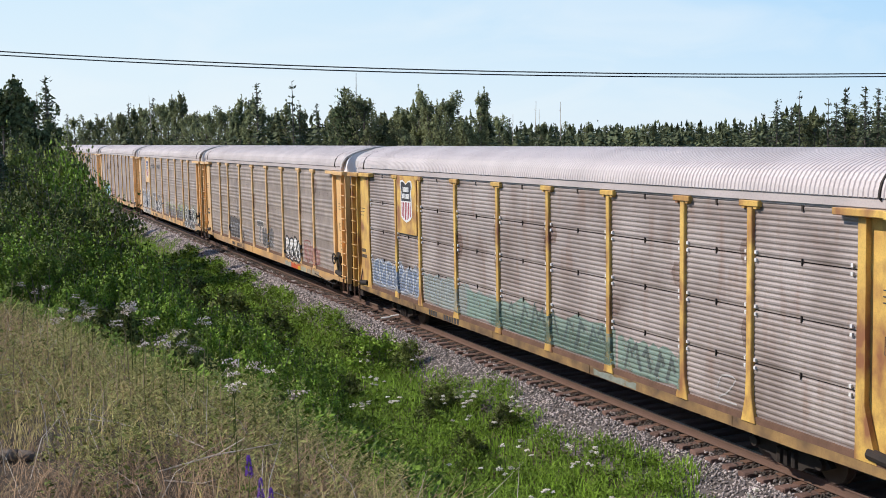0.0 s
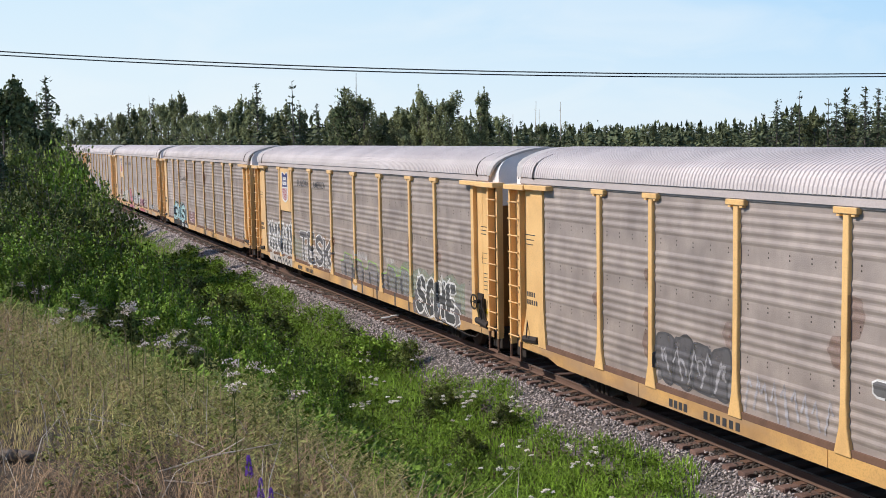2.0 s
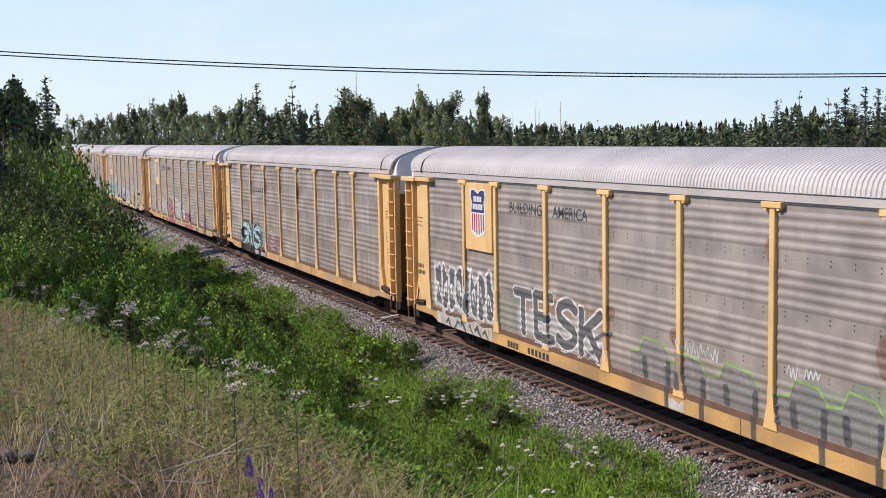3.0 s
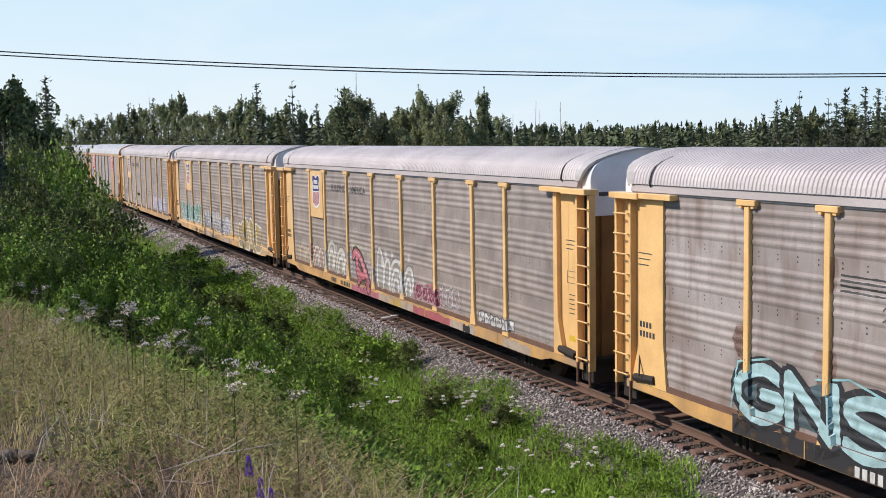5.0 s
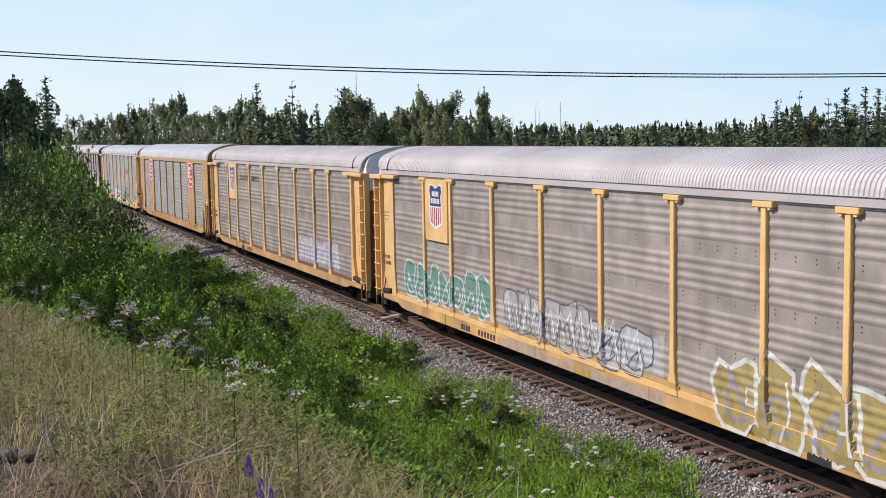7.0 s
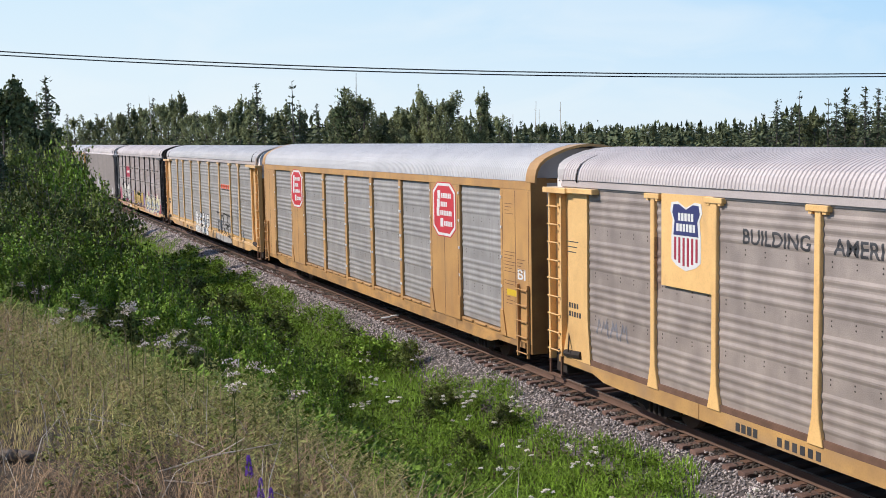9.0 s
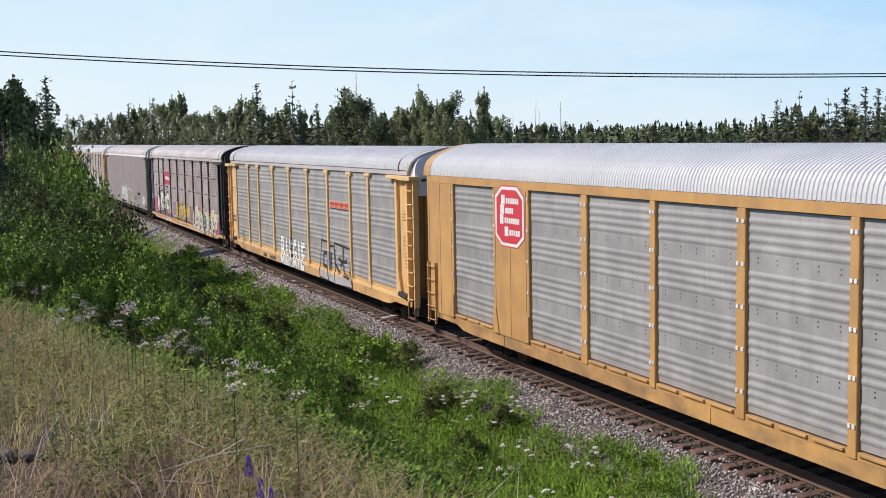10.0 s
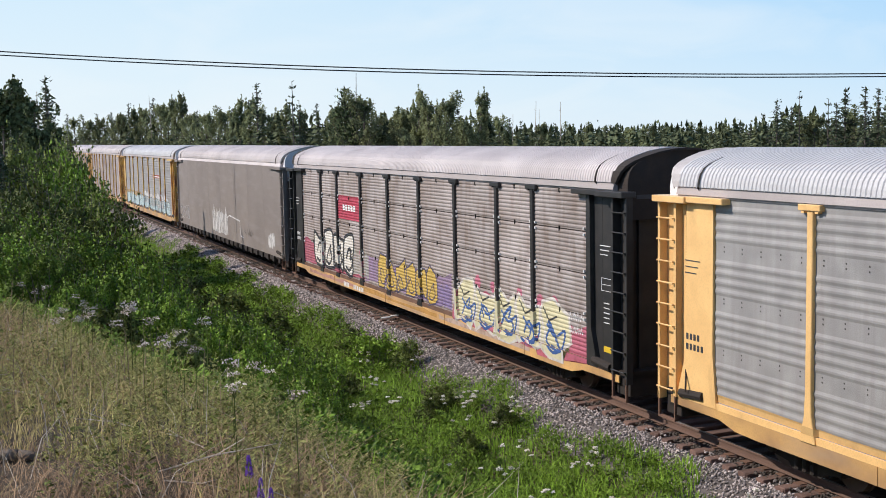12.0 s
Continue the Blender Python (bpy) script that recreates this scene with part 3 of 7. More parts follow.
    for s in (-1, 1):
        for i in range(9):
            part("rung", shared(("rung", paint.name), rungs), paint, end, at=pose(13.39, s * (HALF_W + 0.06), 0.98 + i * 0.43, 0, 0, 0 if s < 0 else 180))
    return end


def brake_wheel(car, x=12.0, z=1.45):
    """A hand brake wheel with its chain on the side of the car."""
    bm = bmesh.new()
    y = -HALF_W - 0.10
    n = 16
    ring = [Vector((x + 0.20 * math.cos(2 * math.pi * i / n), y, z + 0.20 * math.sin(2 * math.pi * i / n))) for i in range(n)]
    for a, b in zip(ring, ring[1:] + ring[:1]):
        add_tube(bm, a, b, 0.022, n=6, caps=False)
    for i in range(0, n, 4):
        add_tube(bm, Vector((x, y, z)), ring[i], 0.016, n=5, caps=False)
    add_tube(bm, (x, y, z), (x, -1.36, z), 0.05, n=8)
    add_box(bm, x - 0.17, x + 0.17, -1.46, -1.38, z - 0.45, z + 0.22)
    add_box(bm, x + 0.1, x + 0.42, -1.52, -1.43, z - 0.62, z - 0.5)
    add_box(bm, x + 0.12, x + 0.3, -1.50, -1.43, z - 0.5, z + 0.1)
    add_tube(bm, (x + 0.2, -1.52, z + 0.05), (x + 0.5, -1.52, z - 0.5), 0.028, n=5)
    add_tube(bm, (x + 0.34, -1.54, z + 0.16), (x + 0.22, -1.54, z - 0.55), 0.02, n=5)
    add_tube(bm, (x + 0.05, -1.50, z - 0.2), (x + 0.22, -1.50, z - 0.92), 0.028, n=5)
    # the chain hangs from the wheel and runs back under the sill
    chain = [(x + 0.15, z - 0.85), (x - 0.1, z - 1.0), (x - 0.6, z - 1.03), (x - 1.6, z - 0.98), (x - 3.0, z - 0.88)]
    for (xa, za), (xb, zb) in zip(chain, chain[1:]):
        add_tube(bm, (xa, -HALF_W - 0.01, za), (xb, -HALF_W - 0.01, zb), 0.016, n=5)
    part("brake_wheel", bm, m_under, car, "black hand brake wheel with chain")


def shield(car, x, z_top=4.72, faded=False):
    """The company shield on its yellow plate between two posts: dark cap, pale bars for lettering, upright stripes."""
    plate = part("logo_plate", box_mesh("logo_plate", m_yellow_rust if faded else m_yellow, x - 0.86, x + 0.86, -SHEET_Y - 0.075, -SHEET_Y - 0.012, z_top - 1.75, z_top + 0.1), m_yellow, car, "faded yellow plate with a striped shield")
    y = -SHEET_Y - 0.076
    out = lambda k: [(-0.44 * k, 0.0), (-0.26 * k, 0.02 * k), (0.0, 0.02 - 0.11 + 0.10 * (k - 1)), (0.26 * k, 0.02 * k), (0.44 * k, 0.0), (0.48 * k, -0.16), (0.40 * k, -0.32), (0.44 * k, -0.62), (0.44 * k, -1.08), (0.30 * k, -1.18 - 0.04 * (k - 1)), (0.0, -1.27 * k), (-0.30 * k, -1.18), (-0.44 * k, -1.08), (-0.44 * k, -0.62), (-0.40 * k, -0.32), (-0.48 * k, -0.16)]
    zt = z_top - 0.10

    def flat(name, pts, depth, mat):
        bm = bmesh.new()
        poly_prism(bm, [(x + a, zt + b) for a, b in pts][::-1], y, depth)
        part(name, bm, mat, plate)
    dark = m_blue if not faded else m_ink
    flat("shield_ground", [(a * 1.12, b * 1.05 + 0.04) for a, b in out(1.0)], 0.006, m_white)
    flat("shield_cap", [(-0.42, 0.0), (-0.24, 0.01), (0.0, -0.09), (0.24, 0.01), (0.42, 0.0), (0.46, -0.16), (0.38, -0.32), (0.42, -0.60), (-0.42, -0.60), (-0.38, -0.32), (-0.46, -0.16)], 0.010, dark)
    for row, (w, z) in enumerate(((0.27, -0.24), (0.33, -0.45))):
        n = 5 + row
        for i in range(n):
            c = -w + 2 * w * (i + 0.5) / n
            flat("lettering_bar", [(c - w / n * 0.72, z - 0.07), (c + w / n * 0.72, z - 0.07), (c + w / n * 0.72, z + 0.08), (c - w / n * 0.72, z + 0.08)], 0.014, m_white)
    for i in range(6):
        c = -0.36 + 0.144 * i
        flat("stripe", [(c - 0.034, -1.08 - 0.14 * (1 - abs(c) / 0.4)), (c + 0.034, -1.08 - 0.14 * (1 - abs(c) / 0.4)), (c + 0.034, -0.64), (c - 0.034, -0.64)], 0.010, m_shieldred)


def decals(car, paint, ink, lifted=False):
    """Small stencils on the end panels: unreadable writing as rows of bars, a warning plate."""
    def block(rows, name="stencil"):
        for x0, x1, z0, z1 in rows:
            y = -1.4215 if x0 > 0 else -HALF_W + 0.0185
            bar = shared(("stencil", ink.name, round(x1 - x0, 3), round(z1 - z0, 3)), lambda: box_mesh(name, ink, 0, x1 - x0, -0.005, 0, 0, z1 - z0))
            part(name, bar, ink, car, at=pose(x0, y, z0))
    block([(12.35, 12.8 - 0.06 * r, 3.62 - r * 0.10, 3.64 - r * 0.10) for r in range(3)])
    block([(12.4, 12.85, 2.62 + r * 0.14, 2.63 + r * 0.14) for r in range(3)] + [(12.4, 12.41, 2.63, 2.9), (12.84, 12.85, 2.63, 2.9)], "stencil_box")
    block([(12.5, 12.75, 1.9 + r * 0.11, 1.92 + r * 0.11) for r in range(5)])
    block([(-12.75 + i * 0.12, -12.68 + i * 0.12, 2.08 - r * 0.2, 2.2 - r * 0.2) for r, n in ((0, 4), (1, 5)) for i in range(n)], "reporting_mark")
    block([(-12.8, -12.3 - 0.06 * r, 3.62 - r * 0.12, 3.64 - r * 0.12) for r in range(3)])
    part("warning_plate", box_mesh("warning_plate", m_decal_yellow, 12.5, 12.95, -1.428, -1.4215, 1.25, 1.38), m_decal_yellow, car, "small yellow warning plate")
    for i in range(10):
        x0 = -6.43 + i * 0.17 if i < 4 else -5.25 + (i - 4) * 0.2
        bar = shared(("number", ink.name), lambda: box_mesh("number_bar", ink, 0, 0.12, -0.005, 0, 0.0, 0.16))
        part("number_bar", bar, ink, car, "worn reporting mark on the side sill", pose(x0, -HALF_W + 0.029, 0.68 if lifted else 0.60))


def autorack(sheet, paint, roof, upper=None, lower=None, post_paint=None, sill=None, front=11.9, rear=11.9, fine=False, edge=None):
    """A covered car carrier with ridged side sheets between posts."""
    car = new("autorack_car")
    underframe(car, sill or m_sill, edge)
    for s in (0, 180):
        edges = (-rear, *POSTS, front) if s == 0 else (-front, *POSTS, rear)
        face = pose(0, 0, 0, 0, 0, s)
        for a, b in zip(edges, edges[1:]):
            w = round(b - a - 0.02, 3)
            part("side_sheet", sheet_mesh(w, sheet, fine=fine), sheet, car, at=face @ pose((a + b) / 2, 0, 0))
        for x in POSTS:
            post = part("post", post_mesh(post_paint or paint), paint, car, at=face @ pose(x, 0, 0))
            part("post_cap", cap_mesh(post_paint or paint), paint, post)

        def band():
            bm = bmesh.new()
            sweep_x(bm, [(-1.54, 4.90), (-1.50, 5.05), (-1.42, 5.05), (-1.42, 4.86), (-1.50, 4.86), (-1.50, 4.90)], -13.1, 13.1)
            return finish(bm, "eave_band", m_eave)
        part("eave_band", shared("eave", band), m_eave, car, at=face)
    part("roof", roof_mesh(roof), roof, car, "ribbed pale metal roof")
    for flip in (False, True):
        car_end(car, flip, paint, upper or m_endgrey, lower or (m_endbrown if paint is not m_black else m_black), rear if flip else front)
    decals(car, paint, m_ink if paint is not m_black else m_white, sill is m_sill_old)
    return car


def panelled_car():
    """The yellow car whose ridged sheets sit in a flush painted frame."""
    car = new("autorack_car")
    paint = m_yellow_deep
    underframe(car, m_sill_amber, m_yellow_deep)
    bays = [(-11.78, -9.06), (-6.98, -4.34), (-4.07, -1.48), (-1.28, 1.41), (1.66, 4.32), (4.52, 7.0), (9.28, 11.97)]
    for s in (0, 180):
        face = pose(0, 0, 0, 0, 0, s)
        for a, b in bays:
            part("side_sheet", sheet_mesh(round(b - a - 0.02, 3), m_galv_clean, 1.02, 4.72), m_galv_clean, car, at=face @ pose((a + b) / 2, 0, 0))
        edges = [-BODY_END] + [v for ab in bays for v in ab] + [BODY_END]
        for a, b in zip(edges[::2], edges[1::2]):
            panel = part("side_frame_panel", box_mesh("side_frame_panel", paint, a, b, -HALF_W, -SHEET_Y + 0.05, 0.86, 4.74, 0.01), paint, car, at=face)
            b2 = bmesh.new()
            for x in ((a + b) / 2,) if b - a > 1.2 else ():
                add_box(b2, x - 0.012, x + 0.012, -HALF_W - 0.003, -HALF_W, 0.9, 4.7)
            for x in (a + 0.14, b - 0.14) if b - a > 1.2 else ():
                add_box(b2, x - 0.01, x + 0.01, -HALF_W - 0.004, -HALF_W, 1.55, 4.7)
            if b - a > 1.2:
                part("panel_seam", b2, m_rust, panel)
            for x, w in (((a, 0.34), (b, -0.34)) if b - a > 1.2 else ()):
                if abs(x) < 13:
                    g2 = bmesh.new()
                    pts = [(x, 0.88), (x + w, 0.88), (x + w * 0.45, 1.55), (x, 1.55)]
                    poly_prism(g2, pts[::-1] if w > 0 else pts, -HALF_W, 0.03)
                    part("gusset", g2, paint, panel)
        b2 = bmesh.new()
        add_box(b2, -BODY_END, BODY_END, -HALF_W - 0.004, -SHEET_Y + 0.05, 4.744, 4.95)
        part("eave_band", b2, paint, car, at=face)
        bar = shared("hold_down_bar", lambda: box_mesh("hold_down_bar", paint, -0.36, 0.36, -HALF_W - 0.02, -SHEET_Y, 0.93, 0.985, 0.008))
        latch = shared("latch_plate", lambda: box_mesh("latch_plate", m_white, -0.03, 0.03, -HALF_W - 0.02, -HALF_W, 0.0, 0.07))
        for a, b in bays:
            for i in range(3):
                part("hold_down_bar", bar, paint, car, at=face @ pose(a + (b - a) * (i + 0.5) / 3, 0, 0))
            for x in (a - 0.05, b + 0.05):
                for i in range(5):
                    part("latch_plate", latch, m_white, car, at=face @ pose(x, 0, 1.35 + i * 0.78))
        for e in (-1, 1):
            ladder(car, paint, (13.35 * e) * (1 if s == 0 else -1), (-HALF_W - 0.06) * (1 if s == 0 else -1), 0.5, 2.35, 0.55, 5)
    rise = Matrix.Translation((0, 0, -1.31)) @ Matrix.Diagonal((1.0, 1.01, 1.24, 1.0))
    part("roof", roof_mesh(m_roof_blue, 27.0), m_roof_blue, car, "ribbed bright metal roof", at=rise)
    for flip in (0, 180):
        bm = bmesh.new()
        add_box(bm, 13.35, 13.6, -1.40, 1.40, 0.9, 5.0)
        add_box(bm, 13.6, BODY_END + 0.004, -HALF_W + 0.004, -1.1, 0.62, 5.04)
        add_box(bm, 13.6, BODY_END + 0.004, 1.1, HALF_W - 0.004, 0.62, 5.04)
        # The frame is yellow; brown puts the shadow of its corner into the colour.
        part("end_frame", bm, m_endbrown, car, "yellow frame of the end doors, browned to imitate shade", at=pose(0, 0, 0, 0, 0, flip))
        b2 = bmesh.new()
        arc_band(b2, 13.5, 14.0, 1.02)
        part("roof_hood", b2, paint, car, "yellow curved hood over the end doors", at=pose(0, 0, 0, 0, 0, flip) @ rise)
        b3 = bmesh.new()
        for y in (-1.09, 0.01):
            add_box(b3, 13.6, 13.72, y, y + 1.08, 0.95, 4.9)
        for i in range(9):
            add_box(b3, 13.72, 13.745, -1.05, 1.05, 1.15 + i * 0.4, 1.22 + i * 0.4)
        sec = [(y * 0.95, z - 0.02) for y, z in ARC]
        f = [b3.verts.new((13.68, -y, z)) for y, z in sec]
        b3.faces.new(f[::-1])
        part("end_door", b3, m_door_grey, car, "grey corrugated end door", at=pose(0, 0, 0, 0, 0, flip))
    return car


def plain_car():
    """The smooth-sided dusty brown car with a row of tie-down brackets along its bottom edge."""
    car = new("autorack_car")
    underframe(car, m_under)
    for s in (0, 180):
        face = pose(0, 0, 0, 0, 0, s)
        for i in range(8):
            a = -13.2 + i * 3.3
            bm = bmesh.new()
            add_box(bm, a, a + 3.29, -HALF_W, -1.44, 0.78, 4.88)
            part("side_sheet", bm, m_brown, car, at=face)
        b2 = bmesh.new()
        sweep_x(b2, [(-1.56, 4.884), (-1.50, 5.05), (-1.42, 5.05), (-1.42, 4.884)], -13.2, 13.2)
        part("eave_band", b2, m_roof, car, at=face)
        bracket = shared("bracket", lambda: box_mesh("bracket", m_under, -0.16, 0.16, -HALF_W - 0.05, -1.45, 0.52, 0.775, 0.02))
        for i in range(24):
            part("bracket", bracket, m_under, car, at=face @ pose(-12.6 + i * 1.1, 0, 0))
    part("roof", roof_mesh(m_roof), m_roof, car, "pale smooth metal roof")
    for flip in (False, True):
        car_end(car, flip, m_brown, m_endgrey, m_brown)
    return car


# ---- painted marks ----
SPRAY = {}


def spray(r, g, b, cover=0.93):
    """Sprayed paint that lets the sheet show through where it has worn thin; cover: how much of the surface it hides."""
    key = (r, g, b, cover)
    if key not in SPRAY:
        m = material("spray_paint", (r, g, b), 0.7, 0.0, tuple(c * 0.78 for c in (r, g, b)), 2.5, 0.6, 30, 0.05)
        nodes, links = m.node_tree.nodes, m.node_tree.links
        at = nodes.new("ShaderNodeTexCoord")
        worn = nodes.new("ShaderNodeTexNoise")
        worn.inputs["Scale"].default_value, worn.inputs["Detail"].default_value = 3.5, 8.0
        links.new(at.outputs["Object"], worn.inputs["Vector"])
        level = nodes.new("ShaderNodeMapRange")
        for name, value in (("From Min", 0.30), ("From Max", 0.52), ("To Min", cover * (0.62 if cover < 0.95 else 0.88)), ("To Max", cover)):
            level.inputs[name].default_value = value
        links.new(worn.outputs["Fac"], level.inputs["Value"])
        clear, both = nodes.new("ShaderNodeBsdfTransparent"), nodes.new("ShaderNodeMixShader")
        links.new(level.outputs[0], both.inputs[0])
        links.new(clear.outputs[0], both.inputs[1])
        links.new(nodes["Principled BSDF"].outputs[0], both.inputs[2])
        links.new(both.outputs[0], nodes["Material Output"].inputs["Surface"])
        SPRAY[key] = m
    return SPRAY[key]


def face_levels(style):
    if style == "flat":
        return [(5.0, HALF_W), (0.3, HALF_W)]
    prof = [(z, SHEET_Y + max(d, 0.0)) for z, d in sheet_profile(Z_SHEET0, Z_SHEET1, style == "fine")]
    return prof + [(Z_SHEET0 - 0.001, SHEET_Y + 0.052), (Z_SILL1 + 0.002, SHEET_Y + 0.052), (Z_SILL1, HALF_W - 0.03), (0.3, HALF_W - 0.03)]


def lay_on(bm, style, lift):
    """Cuts a flat painted shape (drawn in x and z) along the ridges and lays it on the side of the car."""
    levels = face_levels(style)
    for v in bm.verts:
        v.co.z = max(v.co.z, {"flat": 0.79, "fine": 0.665}.get(style, Z_SILL0 + 0.005))
    zs = [v.co.z for v in bm.verts]
    lo, hi = min(zs), max(zs)
    for z, _ in levels:
        if lo < z < hi:
            bmesh.ops.bisect_plane(bm, geom=bm.verts[:] + bm.edges[:] + bm.faces[:], plane_co=(0, 0, z), plane_no=(0, 0, 1))
    posts = [] if style == "flat" else POSTS
    xs = [v.co.x for v in bm.verts]
    near = [p for p in posts if min(xs) < p + 0.22 and max(xs) > p - 0.22]
    for p in near:
        for d in (-0.208, -0.15, -0.11, -0.088, 0.088, 0.11, 0.15, 0.208):
            if min(xs) < p + d < max(xs):
                bmesh.ops.bisect_plane(bm, geom=bm.verts[:] + bm.edges[:] + bm.faces[:], plane_co=(p + d, 0, 0), plane_no=(1, 0, 0))
    lz = np.array([z for z, _ in levels][::-1])
    ly = np.array([d for _, d in levels][::-1])
    for v in bm.verts:
        out = float(np.interp(v.co.z, lz, ly))
        half = float(np.interp(v.co.z, (Z_SILL1, 1.30, 1.75), (0.20, 0.096, 0.0725)))
        if Z_SILL1 < v.co.z < 4.7 and any(abs(v.co.x - p) < half + 0.014 for p in near):
            out = HALF_W
        v.co.y = -out - lift - v.co.y


def rounded(pts, steps=4, closed=False):
    """More points along a smooth curve through the given ones."""
    p = [Vector(a) for a in pts]
    n = len(p)
    if n < 3:
        return p
    out = []
    for i in range(n if closed else n - 1):
        a, b, c, d = (p[(i + k) % n] if closed else p[min(max(i + k, 0), n - 1)] for k in (-1, 0, 1, 2))
        for j in range(steps):
            t = j / steps
            out.append(0.5 * (2 * b + (c - a) * t + (2 * a - 5 * b + 4 * c - d) * t * t + (3 * b - a - 3 * c + d) * t ** 3))
    return out if closed else out + [p[-1]]


def stroke(bm, pts, width, depth=0.0, closed=False):
    """A sprayed line as one flat ribbon along the points (x, z), with blunt rounded ends."""
    p = [Vector(a) for a in pts]
    n = len(p)
    left, right = [], []
    for i, c in enumerate(p):
        a, b = (p[i - 1], p[(i + 1) % n]) if closed else (p[max(i - 1, 0)], p[min(i + 1, n - 1)])
        d0, d1 = (c - a), (b - c)
        d0 = d0.normalized() if d0.length > 1e-6 else d1.normalized()
        d1 = d1.normalized() if d1.length > 1e-6 else d0
        m = d0 + d1
        m = m.normalized() if m.length > 0.3 else d0
        q = Vector((-m.y, m.x)) * width / 2 * min(1.6, 1 / max(0.3, m.dot(d0)))
        y = depth + i * 0.00001
        left.append(bm.verts.new((c.x + q.x, y, c.y + q.y)))
        right.append(bm.verts.new((c.x - q.x, y, c.y - q.y)))
    for i in range(n if closed else n - 1):
        j = (i + 1) % n
        bm.faces.new((left[i], right[i], right[j], left[j]))
    for i, k in () if closed else ((0, 1), (n - 1, n - 2)):
        d = (p[i] - p[k]).normalized() * width
        y = depth + i * 0.00001
        tip = [bm.verts.new((v.co.x + d.x * 0.32 + (p[i].x - v.co.x) * 0.4, y, v.co.z + d.y * 0.32 + (p[i].y - v.co.z) * 0.4)) for v in (left[i], right[i])]
        bm.faces.new((left[i], tip[0], tip[1], right[i]) if i else (right[i], tip[1], tip[0], left[i]))


def sprayed(car, name, paths, width, colour, lift, style="ridged", cover=0.93, label="", parent=None, closed=False):
    """One painted mark made of one or more touching ribbons."""
    bm = bmesh.new()
    for j, p in enumerate(paths):
        stroke(bm, p, width, j * 0.00025, closed)
    lay_on(bm, style, lift)
    return part(name, bm, spray(*colour, cover), parent or car, label)


def sprayed_shape(car, name, pts, colour, lift, style="ridged", cover=0.93, label="", parent=None):
    bm = bmesh.new()
    bm.faces.new([bm.verts.new((x, 0, z)) for x, z in pts])
    bmesh.ops.triangulate(bm, faces=bm.faces[:])
    lay_on(bm, style, lift)
    return part(name, bm, spray(*colour, cover), parent or car, label)


def tag(car, x0, x1, z0, z1, fill, edge, n, seed, style="ridged", thick=0.62, label="", wild=0.5, inner=None, cover=0.9, rim=0.055):
    """Sprayed lettering that cannot be read: a row of swelling outlined shapes, or, when thin, a quick scribble."""
    rng = random.Random(seed)
    step, tall = (x1 - x0) / n, z1 - z0
    if thick < 0.45:
        pts = []
        for i in range(n):
            c = x0 + (i + 0.5) * step
            pts += [(c - step * 0.35, z0 + tall * rng.uniform(0.0, 0.3)), (c - step * 0.1, z0 + tall * rng.uniform(0.75, 1.0)), (c + step * 0.15, z0 + tall * rng.uniform(0.0, 0.4)), (c + step * 0.35, z0 + tall * rng.uniform(0.4, 0.8))]
        sprayed(car, "graffiti_scribble", [rounded(pts, 3)], max(0.022, min(0.05, tall * 0.1)), fill, 0.009, style, label=label or "quick sprayed scribble")
        return
    for i in range(n):
        c, m = x0 + (i + 0.5) * step, z0 + tall * 0.5
        lean = rng.uniform(-0.2, 0.2) * step
        k = rng.choice((9, 10, 11))
        notch = rng.randrange(k)
        ring = []
        for j in range(k):
            a = 6.2832 * j / k + rng.uniform(-0.12, 0.12)
            ca, sa = math.cos(a), math.sin(a)
            grow = rng.uniform(0.9, 1.05 + 0.12 * wild) * (0.62 if j == notch else 1.0)
            u = math.copysign(abs(ca) ** 0.6, ca) * step * 0.54 * grow
            w = math.copysign(abs(sa) ** 0.6, sa) * tall * 0.48 * grow
            if sa > 0.7:
                w += tall * wild * rng.uniform(-0.12, 0.16)
            ring.append((c + u + lean * (w / tall), max(m + w, z0 - 0.05)))
        pts = rounded(ring, 3 if wild < 0.8 else 2, True) if wild < 1.4 else [Vector(q) for q in ring]
        low = 0.0055 + 0.0007 * (i % 2)
        body = sprayed_shape(car, "graffiti_letter", pts, fill, low, style, cover, label or "swelling sprayed graffiti letter")
        sprayed(car, "letter_outline", [pts], rim, edge, low + 0.0015, style, parent=body, closed=True)
        if step > 0.3:
            h1, h2 = m + tall * rng.uniform(-0.2, 0.05), m + tall * rng.uniform(0.0, 0.25)
            s = rng.choice((-1, 1))
            hook = rounded([(c - s * step * 0.22, h1 - tall * 0.12), (c - s * step * 0.05, h1 + tall * 0.1), (c + s * step * 0.2, h2), (c + s * step * 0.1, h2 - tall * 0.22)], 3)
            sprayed(car, "letter_stroke", [hook], rim * rng.uniform(0.7, 1.2), inner or edge, low + 0.0018, style, parent=body)
            if wild > 0.7:
                curl = rounded([(c - s * step * 0.3, m - tall * 0.3), (c, m - tall * 0.38), (c + s * step * 0.3, m - tall * 0.2), (c + s * step * 0.2, m)], 3)
                sprayed(car, "letter_stroke", [curl], rim * 0.9, inner or edge, low + 0.0021, style, parent=body)


TEXTS = {}


def text_mesh(word, fat=0.0):
    if (word, fat) not in TEXTS:
        cu = bpy.data.curves.new("word", "FONT")
        cu.body, cu.offset, cu.resolution_u = word, fat, 3
        ob = new("word", cu)
        TEXTS[(word, fat)] = bpy.data.meshes.new_from_object(ob.evaluated_get(bpy.context.evaluated_depsgraph_get()))
        bpy.data.objects.remove(ob)
    return TEXTS[(word, fat)]


